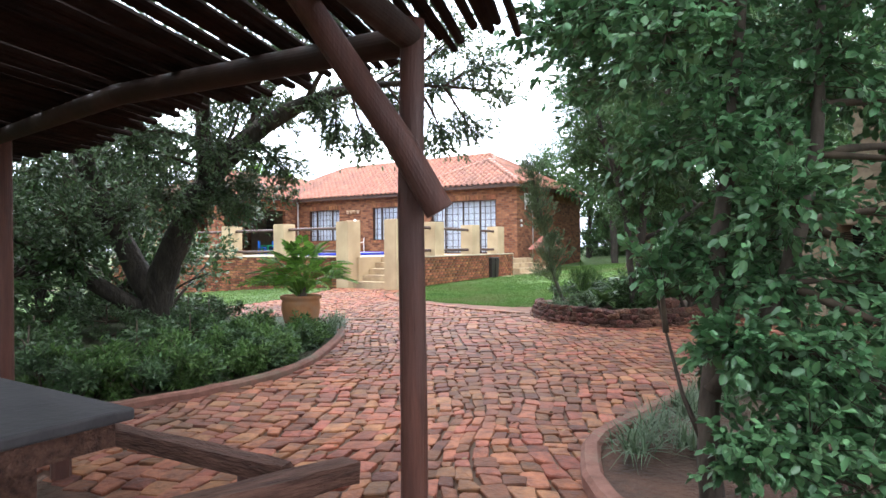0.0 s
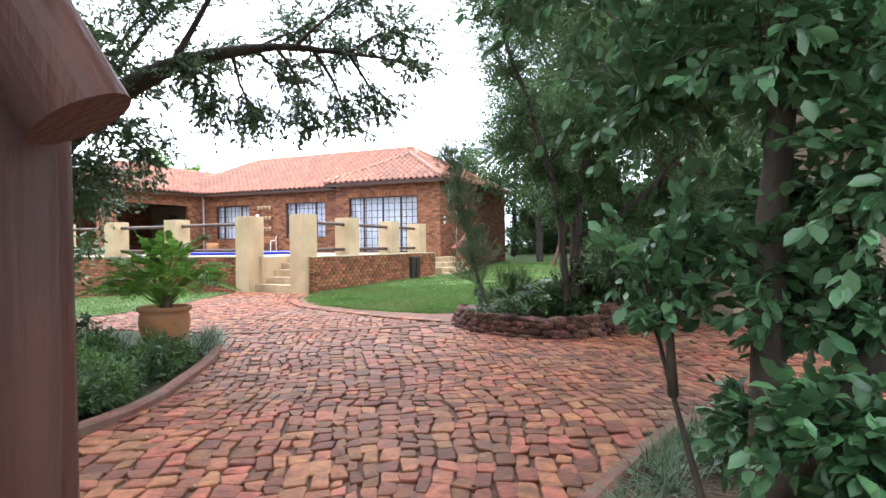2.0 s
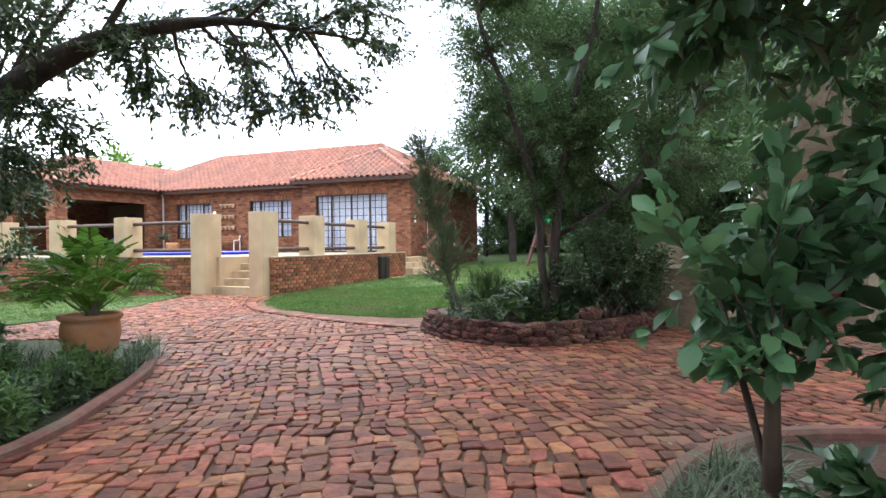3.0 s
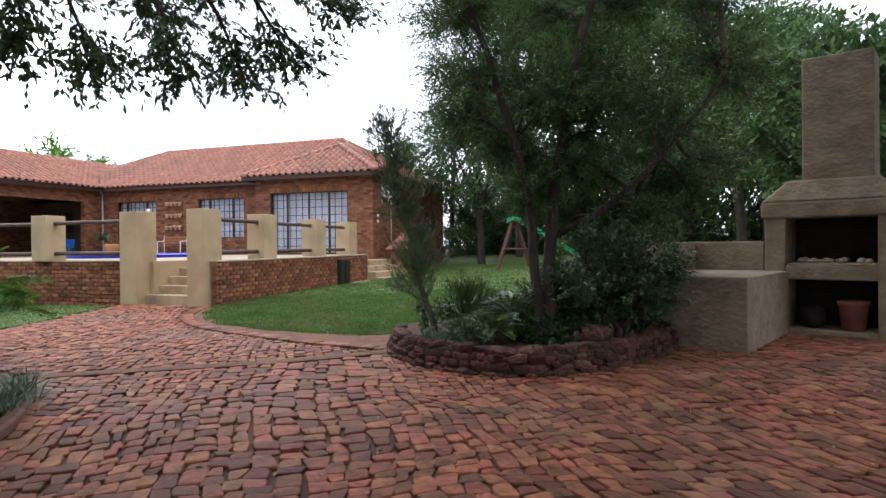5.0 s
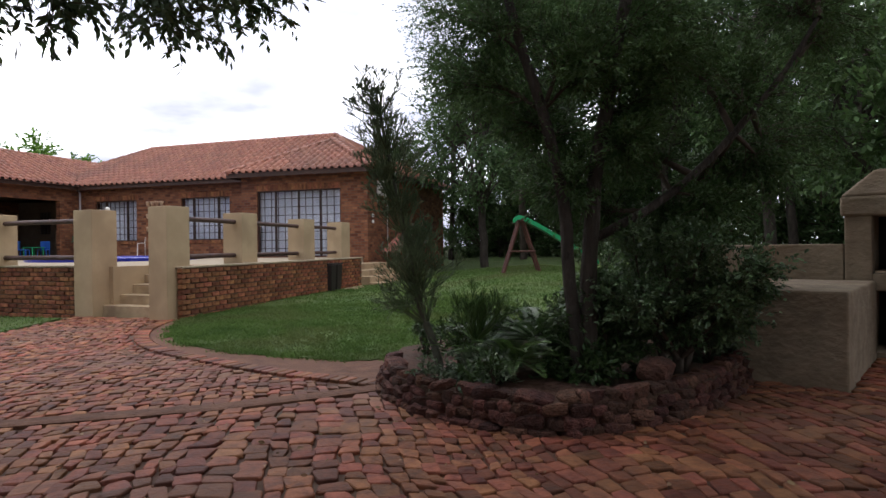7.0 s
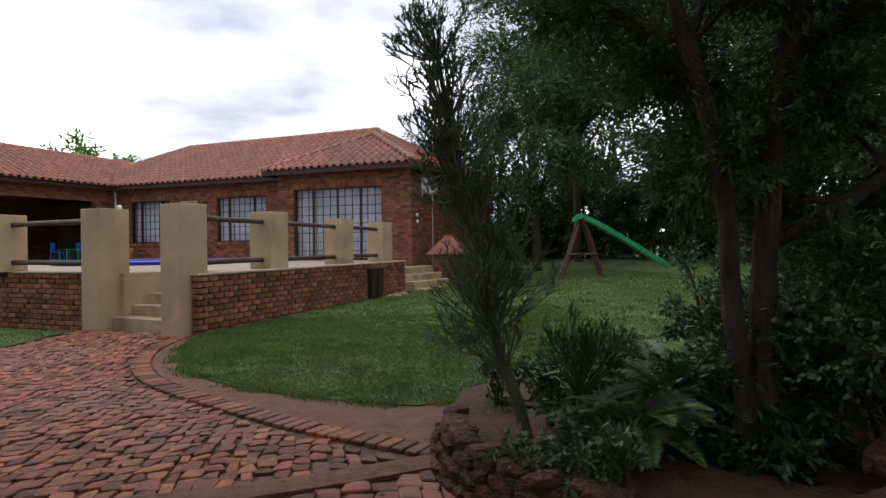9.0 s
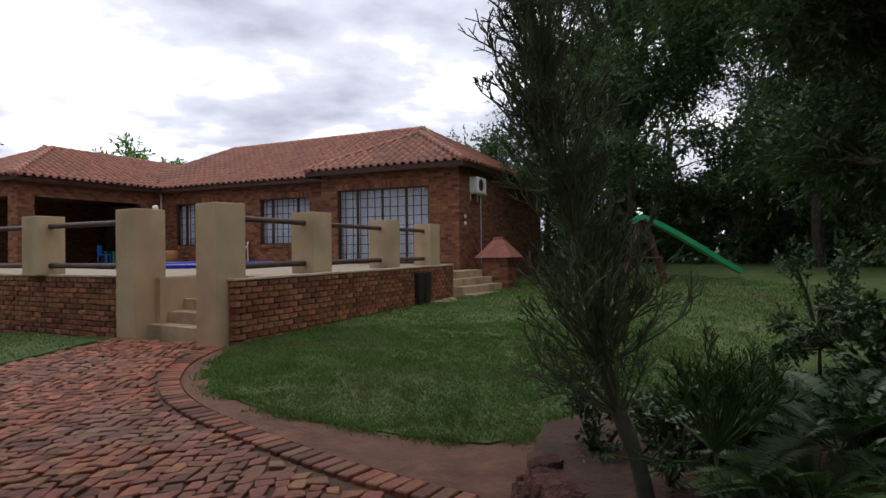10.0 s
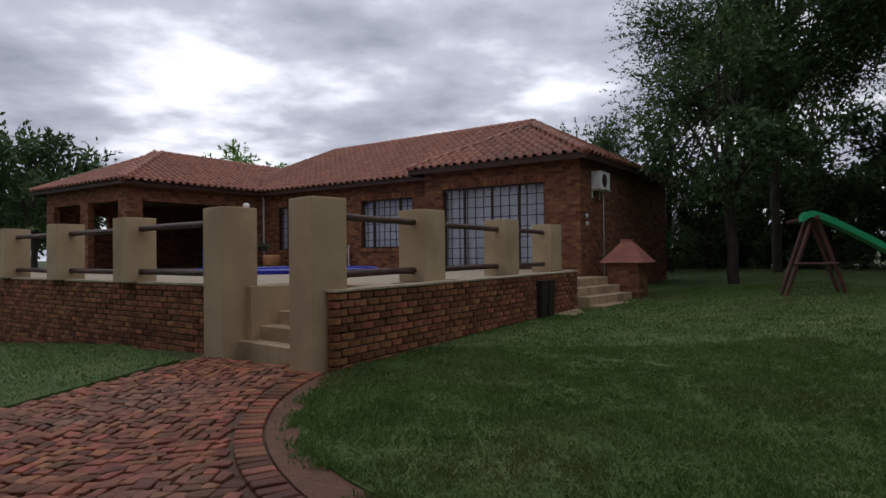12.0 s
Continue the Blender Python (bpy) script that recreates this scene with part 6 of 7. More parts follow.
for i, (x, y, h, c, n) in enumerate(((8.2, 31.1, 8.0, 2.8, 24), (11.5, 35.5, 15.0, 5.6, 66), (9.5, 43, 9.0, 3.5, 22), (15.5, 29, 13.0, 4.8, 52), (18.5, 25.5, 10.0, 3.8, 28), (15.0, 22.5, 9.0, 3.2, 28), (20.0, 36, 10, 4.0, 24), (13.5, 18.0, 6.5, 2.6, 24), (17, 14.5, 7.0, 3.0, 24), (11.5, 15.2, 6.0, 2.2, 22), (14, 11, 7.0, 2.8, 24), (5.8, 43, 7.5, 3.5, 22), (1.0, 45, 7.6, 3.6, 22), (24, 28, 9, 4, 24), (23, 19, 9, 4, 24), (16, 42, 9, 4, 22))):
    far_tree("garden_tree", "tall shady green tree at the lawn's far edge", x, y, h, c, n, 400 + i, leaf="leaf_acacia" if i % 2 else "leaf_far", low=0.3 if i not in (1,) else 0.45, bark="bark_pale" if i == 1 else "bark_dark", size=0.14 if i in (1, 3) else 0.205, per=26 if i in (1, 3) else 11, tw=48 if i in (1, 3) else 38)
for i, (x, y, h, c) in enumerate(((-16.5, 53, 9.3, 3.4), (-21, 38.6, 7.6, 3.2), (-23, 44, 7.8, 3.2), (-22, 60, 8.5, 4), (-30, 52, 7.5, 3.6), (-27, 44, 6.5, 3.2), (-34, 40, 7, 3.5), (-18, 70, 9, 4), (-8, 80, 11, 5), (4, 75, 11, 5))):
    far_tree("distant_tree", "distant green bushveld tree behind the roofs", x, y, h, c, 18, 500 + i, size=0.34, low=0.4, per=14, tw=20, leaf="leaf_bright" if i == 0 else "leaf_far")
for i, (x, y, h, c) in enumerate(((-9, 14.5, 6, 2.6), (-12, 10, 6.5, 3.0), (-11, 5.5, 6, 2.8), (-13, 17, 6.5, 3), (-8, 6.6, 5, 2.0), (-16, 13, 7, 3.4))):
    far_tree("garden_tree", "shady green tree behind the border", x, y, h, c, 20, 540 + i, leaf="leaf_tree", size=0.16, low=0.28, per=15)
for i in range(26):
    q = i / 25; x, y = 11 + 15 * q + rng.uniform(-1, 1), 46 - 34 * q + rng.uniform(-1, 1)
    tree("hedge_bush", "dense dark green bush along the garden boundary", "bush", (x, y, zg(x, y)), [[(0, 0, -0.1, 0.08), (0, 0, 1.6, 0.03)]], ring_clumps(11, 0, 0, 0.1, 4.2, 1.7, 1.0, 0, 600 + i, (0.2, 1)), "leaf_far", 0.24, 9, "bark_dark", twigs=34, aspect=0.45, six=False, seed=600 + i, twig_r=0.01, group="boundary bushes")
for i in range(16):
    q = i / 15; x, y = -19 + rng.uniform(-1, 1), 2 + 26 * q
    tree("hedge_bush", "dense dark green bush along the garden boundary", "bush", (x, y, zg(x, y)), [[(0, 0, -0.1, 0.08), (0, 0, 1.6, 0.03)]], ring_clumps(8, 0, 0, 0.3, 3.0, 1.6, 0.9, 0, 640 + i, (0.2, 1)), "leaf_far", 0.22, 10, "bark_dark", twigs=26, aspect=0.45, six=False, seed=640 + i, twig_r=0.01, group="boundary bushes")

# unseen trees beside and behind the camera, added to shade the drive
for i, (x, y, h, c) in enumerate(((6.3, 3.2, 9.5, 4.8), (9.9, 7.6, 9.5, 4.4), (-5.6, -1.6, 9.0, 4.5), (1.5, -6.5, 9.0, 4.4), (8.0, -4.5, 8.0, 3.8))):
    far_tree("garden_tree", "unseen wide-crowned tree added to shade the cobbled drive", x, y, h, c, 28, 580 + i, leaf="leaf_tree", size=0.26, low=0.58, per=14, tw=48)
# those left of and behind the camera are unseen, added to block light
for i, (x, y) in enumerate(((-8.5, 1.5), (-8.8, 4.0), (-9.6, 6.6), (-10.2, 9.5), (-9.3, 12.2), (-7.9, 13.9), (-10.6, 14.4), (-11.8, 11.6), (-6.2, 13.6), (-6.0, -2.6), (-3.4, -4.0), (-0.6, -4.6), (2.4, -4.4), (5.2, -3.6), (-7.4, -0.6), (-7.2, 9.6), (-8.2, 8.0), (-6.9, 7.0), (-7.7, 11.4), (-6.4, 12.2))):
    h = 2.0 if 5 <= i < 9 else 2.6 if i > 14 else 3.4
    tree("border_hedge", "tall dark green bush round the drive, partly added to block light", "bush", (x, y, zg(x, y)), [[(0, 0, -0.1, 0.06), (0, 0, h * 0.5, 0.02)]], ring_clumps(12, 0, 0, 0.1, h, 1.3, 0.75, 0, 860 + i, (0.2, 1)), "leaf_box", 0.13, 14, "bark_dark", twigs=40, aspect=0.4, six=False, seed=860 + i, twig_r=0.011, group="bushes round the drive")
# low growth in the stone-edged bed
for i, (x, y) in enumerate(((2.0, 11.3), (2.3, 10.95), (2.4, 12.2), (2.95, 12.4), (2.2, 12.8), (3.5, 13.0), (2.8, 13.2), (3.9, 11.2), (4.9, 12.4), (4.3, 13.1))):
    tree("ground_cover", "low dark green leafy ground cover in the stone-edged bed", "plant", (x, y, zg(x, y) + 0.17), [[(0, 0, -0.05, 0.01), (0, 0, 0.15, 0.005)]], ring_clumps(5, 0, 0, 0.04, 0.24 + 0.1 * (i % 3), 0.2, 0.16, 0, 700 + i, (0.3, 1)), "leaf_box" if i % 3 else "leaf_grey", 0.055, 9, "twig", twigs=36, aspect=0.35, seed=700 + i, twig_r=0.0025, group="ground cover")
# more boundary growth behind the lawn
for i in range(18):
    q = i / 17; x, y = 15 + 14 * q + rng.uniform(-1, 1), 52 - 36 * q + rng.uniform(-1, 1)
    tree("hedge_bush", "tall dark green bush closing the garden's far side", "bush", (x, y, zg(x, y)), [[(0, 0, -0.1, 0.1), (0, 0, 3, 0.03)]], ring_clumps(13, 0, 0, 0.2, 7.0, 2.4, 1.5, 0, 740 + i, (0.2, 1)), "leaf_far", 0.33, 9, "bark_dark", twigs=24, aspect=0.5, six=False, seed=740 + i, twig_r=0.012, group="boundary bushes")

# undergrowth that closes the gaps under the far crowns
for i, (x, y) in enumerate(((16, 17.5), (18, 19.5), (19.5, 22.5), (20.5, 25), (21, 28), (20, 31), (17.5, 33.5), (15, 12), (17.5, 11), (16, 14.5), (13, 39.5), (10, 44.5), (7, 46), (22, 22), (12, 41), (9, 40.5), (14.5, 38.5))):
    tree("hedge_bush", "dense dark green undergrowth along the garden boundary", "bush", (x, y, zg(x, y)), [[(0, 0, -0.1, 0.06), (0, 0, 1.2, 0.02)]], ring_clumps(8, 0, 0, 0.0, 2.0, 1.5, 0.8, 0, 800 + i, (0.2, 1)), "leaf_acacia", 0.17, 11, "bark_dark", twigs=30, aspect=0.45, six=False, seed=800 + i, twig_r=0.011, group="boundary bushes")

# ---- swing and slide on the lawn ----
swx, swy = 7.9, 25.65; swz = zg(swx, swy)
swing = thing("climbing_frame", "timber A-frame climbing frame with a green plastic slide", "climbing frame", pose(swx, swy, swz, 0, 0, -12))
for sx2 in (-0.55, 0.55):
    for yy in (-0.0, 0.5):
        s = Shape(); s.tube([(sx2 * 1.15, yy, -0.05), (sx2 * 0.1, yy, 1.78)], 0.05, 10); part("leg", s, "pole", swing)
s = Shape(); s.tube([(-0.45, -0.05, 0.75), (0.45, -0.05, 0.75)], 0.03, 8); part("crossbar", s, "pole", swing)
s = Shape(); s.tube([(0, -0.2, 1.8), (0, 2.4, 1.8)], 0.05, 10); part("top_beam", s, "pole", swing)
s = Shape(); pts = [(0.0 + 2.55 * f, 0.1, 1.82 - 1.55 * f ** 1.15 + 0.25 * max(0, f - 0.8)) for f in [k / 14 for k in range(15)]]
pts = [(-0.25, 0.1, 1.74), (-0.12, 0.1, 1.84)] + pts
vs = []
for x, y, z in pts:
    vs += [(x, y - 0.24, z + 0.12), (x, y - 0.20, z + 0.12), (x, y - 0.18, z), (x, y + 0.18, z), (x, y + 0.20, z + 0.12), (x, y + 0.24, z + 0.12), (x, y + 0.24, z - 0.03), (x, y - 0.24, z - 0.03)]
s.add(vs, [(8 * i + a, 8 * i + 8 + a, 8 * i + 8 + (a + 1) % 8, 8 * i + (a + 1) % 8) for i in range(len(pts) - 1) for a in range(8)])
part("slide", s, "plastic_green", swing, "bright green plastic slide chute", smooth=False)

# ---- things about the house ----
ac = thing("air_conditioner", "white wall-mounted air conditioner on the side wall", "air conditioner", HOUSE @ pose(0.0, -0.1, 3.52))
s = Shape(); s.box(0.02, 0.30, -0.40, 0.40, 0.0, 0.52); part("casing", s, "white_paint", ac, bevel=0.015)
s = Shape(); s.lathe([(0.19, 0), (0.19, 0.012), (0.05, 0.016)], 20); 
s.v = [(0.302 + z, x - 0.08, y + 0.26) for x, y, z in s.v]; part("fan_grille", s, "dark_steel", ac, "dark round fan grille")
for yy in (-0.3, 0.3):
    s = Shape(); s.box(0.0, 0.36, yy - 0.015, yy + 0.015, -0.04, -0.003); s.box(0.0, 0.03, yy - 0.015, yy + 0.015, -0.25, -0.04); part("bracket", s, "white_paint", ac)
s = Shape(); s.tube([(0.03, 0.42, 3.6), (0.03, 0.46, 3.3), (0.03, 0.46, 0.6)], 0.018, 7); 
pipe = thing("drain_pipe", "thin white drain pipe down the side wall", "pipe", HOUSE); part("pipe", s, "white_paint", pipe, smooth=True)
for i, (yy, zz) in enumerate(((-0.95, 2.72), (-0.95, 2.5))):
    lamp = thing("wall_lamp", "small white outdoor wall lamp on the side wall", "lamp", HOUSE @ pose(0.0, yy, zz))
    s = Shape(); s.lathe([(0.03, -0.05), (0.05, 0.0), (0.04, 0.05), (0.02, 0.07)], 12, (0.06, 0, 0)); part("shade", s, "white_paint", lamp, smooth=True)
    s = Shape(); s.box(0.0, 0.03, -0.02, 0.02, -0.03, 0.03); part("bracket", s, "dark_steel", lamp)
knob = thing("pillar_light", "small white ball light on top of the gate pillar", "lamp", pose(-3.10, 19.80, 2.345))
s = Shape(); s.lathe([(0.03, 0), (0.03, 0.02), (0.05, 0.05), (0.045, 0.085), (0.02, 0.105)], 14); part("globe", s, "white_paint", knob, smooth=True)
hx, hy = hw(1.15, -0.8).to_2d()
hut = thing("garden_oven", "squat brick garden oven under a faded red pyramid roof", "outdoor oven", pose(hx, hy, zg(hx, hy), 0, 0, -30))
s = Shape(); s.box(-0.42, 0.42, -0.4, 0.4, -0.1, 1.0); part("base", s, "house_brick", hut)
s = Shape(); frustum(s, (-0.62, 0.62, -0.55, 0.55), (-0.16, 0.16, -0.12, 0.12), 1.0, 1.55); s.box(-0.16, 0.16, -0.12, 0.12, 1.54, 1.64); part("roof", s, "red_paint", hut, "faded red pyramid roof")
for i, (x, y) in enumerate(((1.12, 23.85), (1.30, 24.2))):
    b = thing("wheelie_bin", "black plastic wheelie bin at the end of the terrace wall", "bin", pose(x + 0.34, y + 0.1, zg(x, y) + 0.02, 0, 0, YAW_R + 90), group="bins")
    s = Shape(); frustum(s, (-0.15, 0.15, -0.15, 0.15), (-0.18, 0.18, -0.19, 0.19), 0.0, 0.76); part("body", s, "bin_plastic", b, bevel=0.02)
    s = Shape(); s.box(-0.195, 0.195, -0.21, 0.205, 0.762, 0.80); part("lid", s, "bin_plastic", b, bevel=0.02)
# pool on the terrace
pc = hw(-7.5, -5.2)
pool = thing("splash_pool", "low round blue-walled splash pool on the terrace", "pool", pose(pc.x, pc.y, ZP - 0.02))
s = Shape(); s.lathe([(2.6, 0), (2.62, 0.10), (2.55, 0.13), (2.45, 0.10), (2.45, 0.07), (0.05, 0.07)], 48); part("wall", s, "pool_blue", pool, smooth=False)
# plastic chairs and table in the covered terrace
def plastic_chair(m, mat, label):
    c = thing("plastic_chair", label, "chair", m, group="plastic chairs")
    s = Shape(); s.box(-0.19, 0.19, -0.19, 0.19, 0.38, 0.42, c=0.012); part("seat", s, mat, c)
    s = Shape(); s.box(-0.19, 0.19, 0.17, 0.20, 0.42, 0.78, c=0.01); part("backrest", s, mat, c)
    for x in (-0.16, 0.16):
        for y in (-0.16, 0.16):
            s = Shape(); s.tube([(x * 1.15, y * 1.15, 0), (x, y, 0.385)], 0.022, 8); part("leg", s, mat, c)
plastic_chair(HOUSE @ pose(-15.5, -2.3, ZP - 0.02, 0, 0, 120), "plastic_blue", "bright blue plastic chair in the covered terrace")
plastic_chair(HOUSE @ pose(-15.7, -1.2, ZP - 0.02, 0, 0, 30), "plastic_blue", "bright blue plastic chair beside the green table")
ptab = thing("plastic_table", "bright green plastic play table in the covered terrace", "table", HOUSE @ pose(-15.6, -1.75, ZP - 0.02))
s = Shape(); s.box(-0.3, 0.3, -0.3, 0.3, 0.48, 0.52, c=0.012); part("tabletop", s, "plastic_green", ptab)
for x in (-0.25, 0.25):
    for y in (-0.25, 0.25):
        s = Shape(); s.tube([(x, y, 0), (x, y, 0.485)], 0.028, 8); part("leg", s, "plastic_green", ptab)
# slatted bench against the front wall
gb = thing("garden_bench", "slatted wooden garden bench with white metal ends", "bench", HOUSE @ pose(-10.4, -0.45, ZP - 0.02))
for i in range(4):
    s = Shape(); s.box(-0.62, 0.62, -0.22 + i * 0.11, -0.13 + i * 0.11, 0.42, 0.445); part("slat", s, "bench_wood", gb)
for i in range(3):
    s = Shape(); s.box(-0.62, 0.62, 0.22, 0.245, 0.52 + i * 0.12, 0.61 + i * 0.12); part("slat", s, "bench_wood", gb)
for x in (-0.64, 0.64):
    s = Shape(); s.tube([(x, -0.22, 0), (x, -0.2, 0.42), (x, -0.2, 0.62), (x, 0.2, 0.64), (x, 0.26, 0.88)], 0.022, 8); s.tube([(x, 0.24, 0), (x, 0.22, 0.62)], 0.022, 8); part("end_frame", s, "white_paint", gb)
# terracotta birds on the wall: three rows of little pots
for row in range(3):
    h = thing("wall_pots", "row of small pale clay pots hung on the brick wall", "ornament", HOUSE @ pose(-10.6, -0.005, 3.62 - row * 0.55))
    for k in range(4):
        s = Shape(); s.lathe([(0.06, -0.15), (0.09, 0.0), (0.105, 0.03), (0.07, 0.04)], 12, (-0.36 + 0.24 * k, -0.115, 0)); part("pot", s, "pale_clay", h, smooth=True)
    s = Shape(); s.box(-0.45, 0.45, -0.02, 0.0, -0.015, 0.015); part("bracket", s, "dark_steel", h)
bowl = thing("hanging_basket", "hanging wire basket of trailing plants by the downpipe", "plant", HOUSE @ pose(-14.3, -0.6, 2.05))
s = Shape(); s.lathe([(0.06, -0.12), (0.2, -0.04), (0.24, 0.04)], 16); part("basket", s, "twig", bowl)
s = Shape(); s.tube([(0, 0, 0.05), (0, 0, 2.3)], 0.008, 5); part("chain", s, "dark_steel", bowl)
cc = np.array([(0.2 * math.cos(q), 0.2 * math.sin(q), 0.02) for q in np.linspace(0, 6.2, 90)]); vv, ff = leaf_cloud(cc, nrg.normal(0, 1, (90, 3)) + [0, 0, 0.4], 0.2, 0.3)
ob = new("foliage", mesh_np("foliage", vv, ff, "leaf_grey")); ob.parent = bowl
pp = thing("patio_pot", "brown clay pot on the terrace floor by the wall", "pot", HOUSE @ pose(-13.6, -0.7, ZP - 0.02))
s = Shape(); s.lathe([(0.22, 0), (0.34, 0.2), (0.36, 0.45), (0.30, 0.55), (0.27, 0.5)], 22); part("body", s, "terracotta", pp, smooth=True)
# a stick on the paving
s = Shape(); s.tube([(2.15, 5.9, zg(2, 6) + 0.06), (2.6, 5.95, zg(2, 6) + 0.065), (3.1, 5.93, zg(2, 6) + 0.06)], [0.014, 0.016, 0.012], 7)
solid("stick", s, "twig", "dark broken stick lying on the kerb", "stick")

# ---- grass ----
def grass_on(poly, n, box, h, name, label):
    xs = nrg.uniform(box[0], box[1], n * 2); ys = nrg.uniform(box[2], box[3], n * 2)
    keep = [(x, y) for x, y in zip(xs, ys) if inside(x, y, poly)][:n]
    P = np.array([(x, y, zg(x, y) + 0.025) for x, y in keep]); k = len(P)
    q = nrg.uniform(0, 6.283, k); lean = nrg.normal(0, 0.5, (k, 2)); tuft = np.array([noise.noise(Vector((x * 3.1, y * 3.1, 4))) + 0.6 * noise.noise(Vector((x * 9, y * 9, 1))) for x, y in keep])[:, None]; H = h * nrg.uniform(0.5, 1.3, (k, 1)) * np.clip(1 + 0.6 * tuft, 0.6, 1.8); wv = np.stack([np.cos(q), np.sin(q), 0 * q], 1) * 0.006 * (h / 0.04)
    tip = P + np.concatenate([lean * H, H], 1)
    mid2 = P + np.concatenate([lean * H * 0.35, H * 0.6], 1)
    v = np.stack([P - wv, P + wv, mid2 + wv * 0.8, tip], 1).reshape(-1, 3)
    f = np.arange(k)[:, None] * 4 + np.array([[0, 1, 2, 3]])
    return tagged(new(name, mesh_np(name, v, f, "blade")), label, "grass", kind="stuff")


grass_on(LAWN_R, 120000, (-1.5, 5, 13.2, 20), 0.032, "lawn_grass", "short mown green lawn grass blades")
grass_on(LAWN_R, 75000, (-1.5, 10, 16, 30), 0.045, "lawn_grass", "short mown green lawn grass blades farther off")
grass_on(LAWN_L, 30000, (-12, -3.5, 12.5, 24), 0.04, "lawn_grass", "short mown green lawn grass below the wall")

# ragged runners of grass over the lawn's worn edge
ge = smooth_line(GRASS_EDGE, 0.02)
pick = nrg.integers(0, len(ge), 9000)
P = np.array([(ge[i].x, ge[i].y, 0) for i in pick]) + nrg.normal(0, 1, (9000, 3)) * (0.055, 0.055, 0) * (0.4 + nrg.random((9000, 1)) * 1.3)
P[:, 2] = [zg(x, y) + 0.015 for x, y in P[:, :2]]
keepers = np.array([noise.noise(Vector((x * 2.2, y * 2.2, 0))) > -0.25 for x, y in P[:, :2]]); P = P[keepers]
vv, ff = leaf_cloud(P, nrg.normal(0, 0.6, P.shape) + (0, 0, 0.8), 0.05, 0.22, six=False)
tagged(new("edge_grass", mesh_np("edge_grass", vv, ff, "blade")), "ragged grass runners creeping over bare soil", "grass", kind="stuff")
# fallen leaves on the paving
P = np.stack([nrg.uniform(-1.5, 7, 420), nrg.uniform(3, 12, 420), np.zeros(420)], 1)
P = np.array([(x, y, zg(x, y) + 0.032) for x, y, _ in P if inside(x, y, DRIVE) and not inside(x, y, BED) and not inside(x, y, PLANTER)])
vv, ff = leaf_cloud(P, np.concatenate([nrg.normal(0, 1, (len(P), 2)), np.full((len(P), 1), 0.15)], 1), 0.045, 0.5, droop=0.0)
tagged(new("fallen_leaves", mesh_np("fallen_leaves", vv, ff, "dry_leaf")), "small dry tan leaves scattered on the cobbles", "leaves", kind="stuff")
# bare cement apron at the foot of the side steps
s = Shape(); s.prism([(1.75, 24.6), (2.25, 24.35), (2.95, 25.6), (2.75, 26.1), (2.3, 26.2)], 0.15, 0.345)
solid("cement_apron", s, "step_stone", "worn cement apron beside the bins", "paving", kind="structure", bevel=0.01)

# ---- cobbles and brick border, last ----
def cobble(poly, z, dome):
    """One worn stone on a polygon: sides, a rounded shoulder and a slightly domed top."""
    n = len(poly); cx0 = sum(p[0] for p in poly) / n; cy0 = sum(p[1] for p in poly) / n
    vs = [(x, y, z - 0.05) for x, y in poly] + [(x, y, z - 0.007) for x, y in poly]
    vs += [(cx0 + (x - cx0) * 0.91, cy0 + (y - cy0) * 0.91, z + dome * rng.uniform(-0.9, 0.6)) for x, y in poly] + [(cx0, cy0, z + dome)]
    fs = [(r * n + i, r * n + (i + 1) % n, (r + 1) * n + (i + 1) % n, (r + 1) * n + i) for r in range(2) for i in range(n)] + [(2 * n + i, 2 * n + (i + 1) % n, 3 * n) for i in range(n)]
    return vs, fs


def lay(region, holes, bed, box, bend, near, label, k0=1.0):
    """Courses of uneven stones that run up the slope and waver as they go, cut to a region."""
    joined = Shape(); singles = 0
    x = box[0]
    while x < box[1]:
        wd = rng.uniform(0.105, 0.16) * k0
        y = box[2] - rng.uniform(0, 0.2)
        while y < box[3]:
            hrow = rng.choice((rng.uniform(0.12, 0.17), rng.uniform(0.15, 0.23))) * k0
            cx0, cy0 = x + wd / 2, y + hrow / 2
            wx, wy = bend(cx0, cy0)
            if inside(wx, wy, region) and not any(inside(wx, wy, h) for h in holes):
                g2 = 0.0042
                a, b, c, d = x + g2, x + wd - g2, y + g2, y + hrow - g2
                j = lambda: rng.uniform(-0.028, 0.028)
                quad = [(a + j(), c + j()), (b + j(), c + j()), (b + j(), d + j()), (a + j(), d + j())]
                pl = []
                for i in range(4):
                    p, q, r = quad[i - 1], quad[i], quad[(i + 1) % 4]
                    pl += [(q[0] + (p[0] - q[0]) * 0.10, q[1] + (p[1] - q[1]) * 0.10), (q[0] + (r[0] - q[0]) * 0.10, q[1] + (r[1] - q[1]) * 0.10)]
                pl = [bend(*p) for p in pl]
                vs, fs = cobble(pl, zg(wx, wy) + 0.020 + rng.uniform(-0.006, 0.006), 0.003)
                if singles < 300 and near(wx, wy):
                    sh = Shape(); sh.add(vs, fs); me = sh.mesh("stone", "cobble_single"); o = new("stone", me); o.parent = bed; singles += 1
                else:
                    joined.add(vs, fs)
            y += hrow
        x += wd
    part("stones", joined, "cobble", bed, label, kind="stuff")


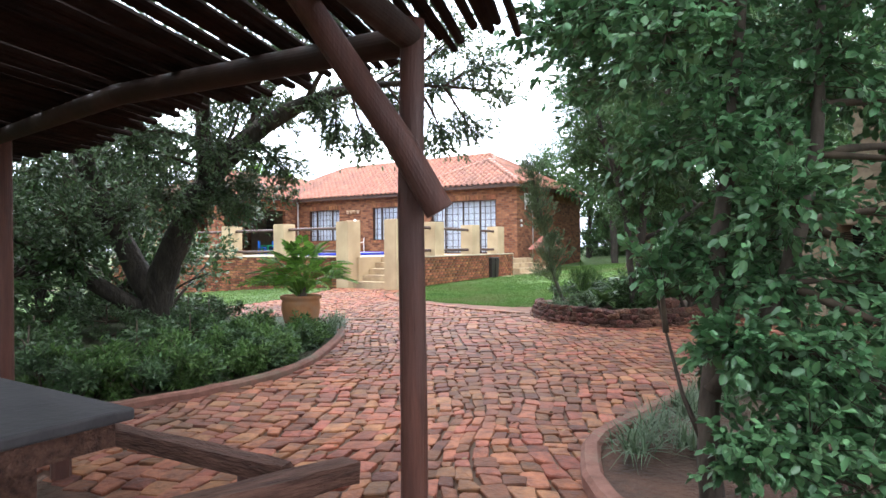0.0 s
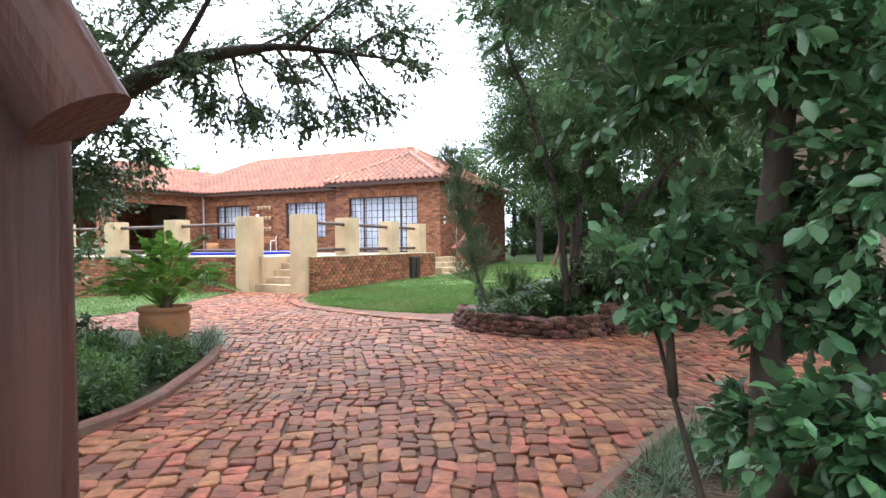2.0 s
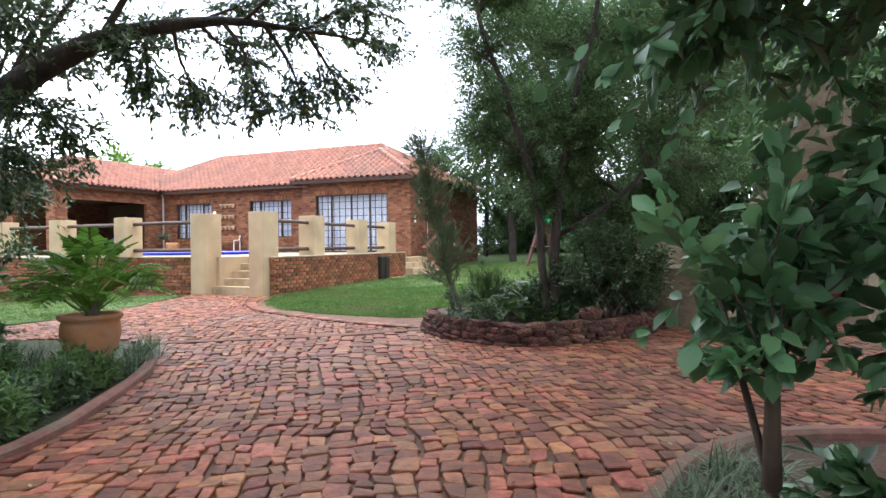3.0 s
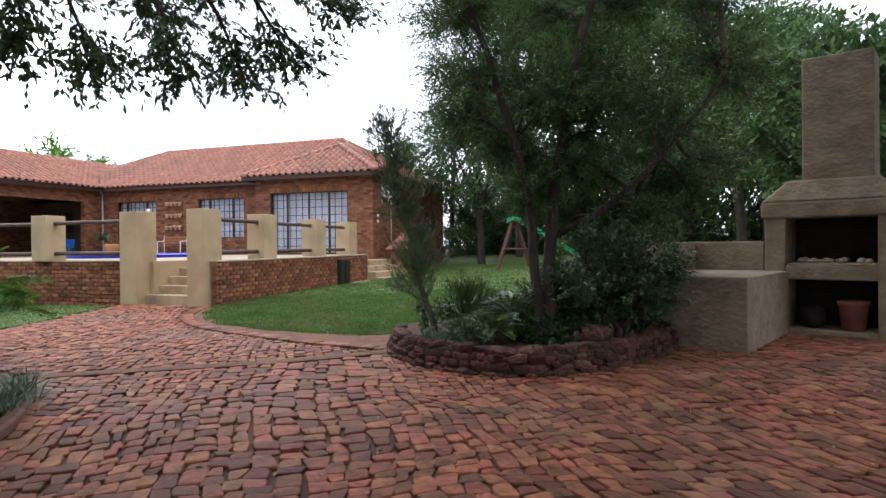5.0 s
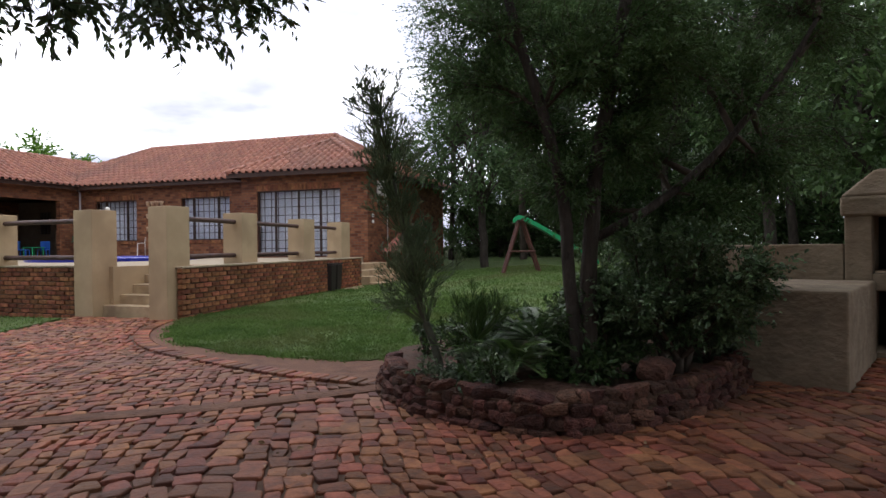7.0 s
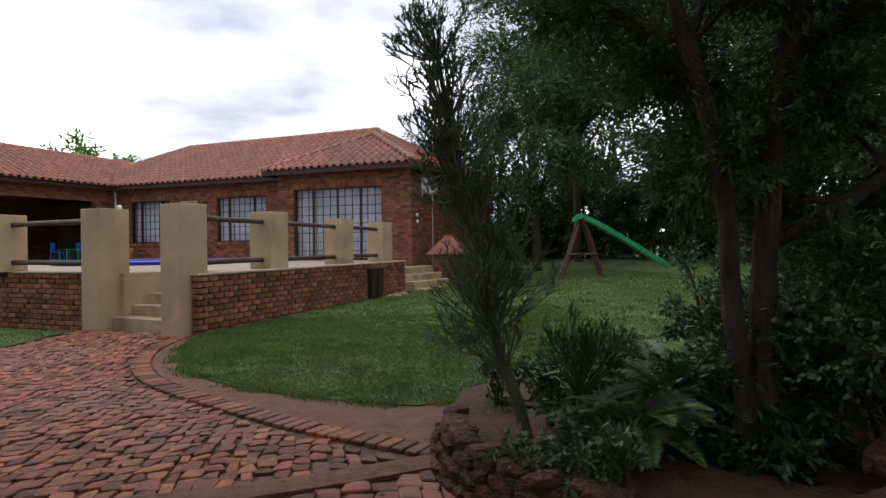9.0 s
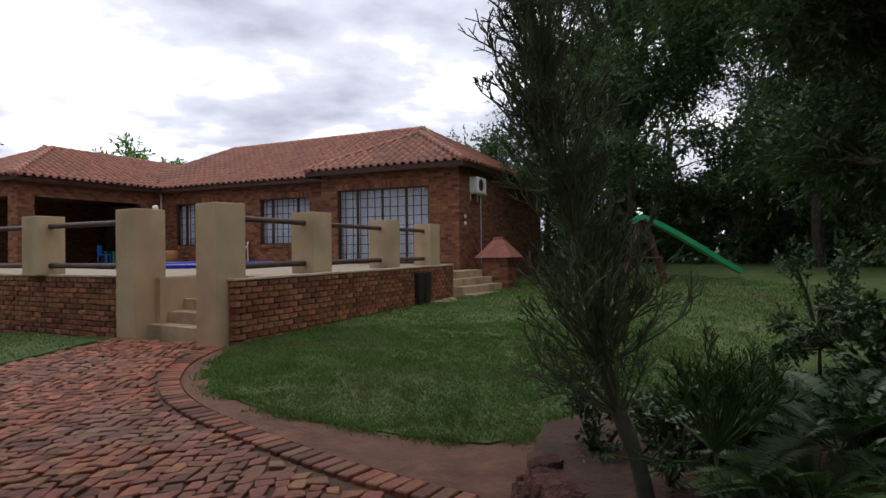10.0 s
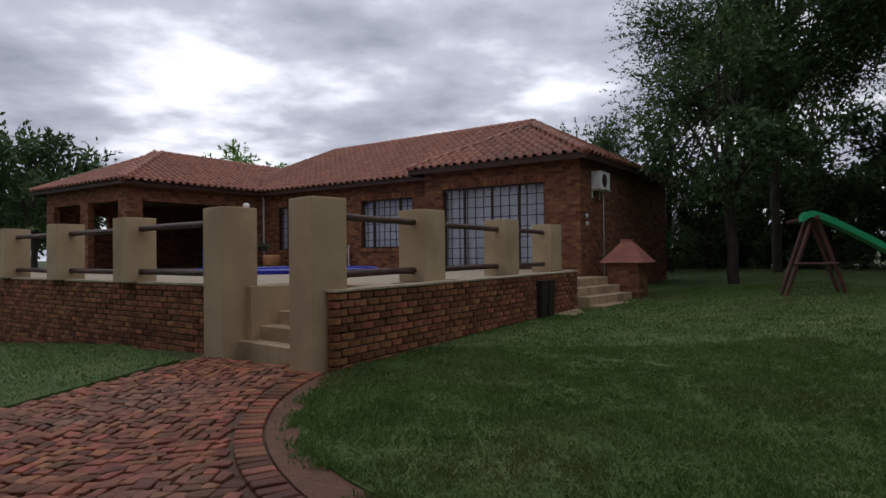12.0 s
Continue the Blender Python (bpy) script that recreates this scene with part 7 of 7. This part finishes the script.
COUNTER_BOX = [tuple((BRA @ Vector(p)).to_2d()) for p in ((-1.5, -2.16, 0), (0, -2.16, 0), (0, 0, 0), (1.4, 0, 0), (1.4, 1, 0), (-1.5, 1, 0))]
def bend_drive(x, y):
    """Courses that swing in shallow, uneven fans across the drive."""
    p = Vector((x * 0.42, y * 0.42, 3.7)); q = Vector((x * 1.3, y * 1.3, 8.1))
    return (x + 0.55 * noise.noise(p) + 0.07 * noise.noise(q), y + 0.55 * noise.noise(p + Vector((9, 4, 2))) + 0.10 * noise.noise(q + Vector((3, 7, 1))))
lay(DRIVE, [PLANTER, BED, COUNTER_BOX, TABLE_FLOOR], driveway, (-6.5, 11.5, -1.5, 13), bend_drive, lambda x, y: -1.7 < x < 2.2 and 3.6 < y < 5.6, "worn reddish stone cobbles")
inner = [(-3.55, 19.3), (-4.3, 16.7), (-5.2, 14.9), (-6.6, 13.3), (-7.8, 12.7), (-6.6, 12.2), (-4.2, 12.3), (-2.9, 12.0)] + [(x, y + 0.23) for x, y in DRAIN[:-1]] + [(1.25, 12.2)]
le = smooth_line(LAWN_EDGE, 0.115)
for i, p in reversed(list(enumerate(le))):
    t = (le[min(i + 1, len(le) - 1)] - le[max(i - 1, 0)]).normalized(); q = p - Vector((-t.y, t.x, 0)) * 0.30
    if i % 3 == 0 and i < len(le) - 8: inner.append((q.x, q.y))
def bend_path(x, y):
    """Rows in arcs about the lawn's corner."""
    return (x + 0.28 * math.sin(y * 0.9) * 0.4, y + 0.35 * math.sin((x + 1.0) * 0.9) + 0.04 * math.sin(x * 3))
lay(inner, [], path_bed, (-8, 1.6, 11, 20), bend_path, lambda x, y: -2.4 < x < 0.8 and 12.6 < y < 14.6, "worn reddish stone cobbles of the path", 0.84)
bb = Shape(); bb.box(-0.108, 0.108, -0.05, 0.05, -0.05, 0.03, c=0.008); bme = bb.mesh("brick", "cobble_single")
for i in range(1, len(le) - 1):
    p = le[i]; t = (le[i + 1] - le[i - 1]).normalized(); q = p - Vector((-t.y, t.x, 0)) * 0.13
    side_in = inside(q.x, q.y, PATH)
    if not side_in: q = p + Vector((-t.y, t.x, 0)) * 0.13
    piece("border_brick", bme, path_bed, pose(q.x, q.y, zg(q.x, q.y) + rng.uniform(-.004, .004), rng.uniform(-1, 1), rng.uniform(-1, 1), math.degrees(math.atan2(t.y, t.x)) + 90 + rng.uniform(-2, 2)))

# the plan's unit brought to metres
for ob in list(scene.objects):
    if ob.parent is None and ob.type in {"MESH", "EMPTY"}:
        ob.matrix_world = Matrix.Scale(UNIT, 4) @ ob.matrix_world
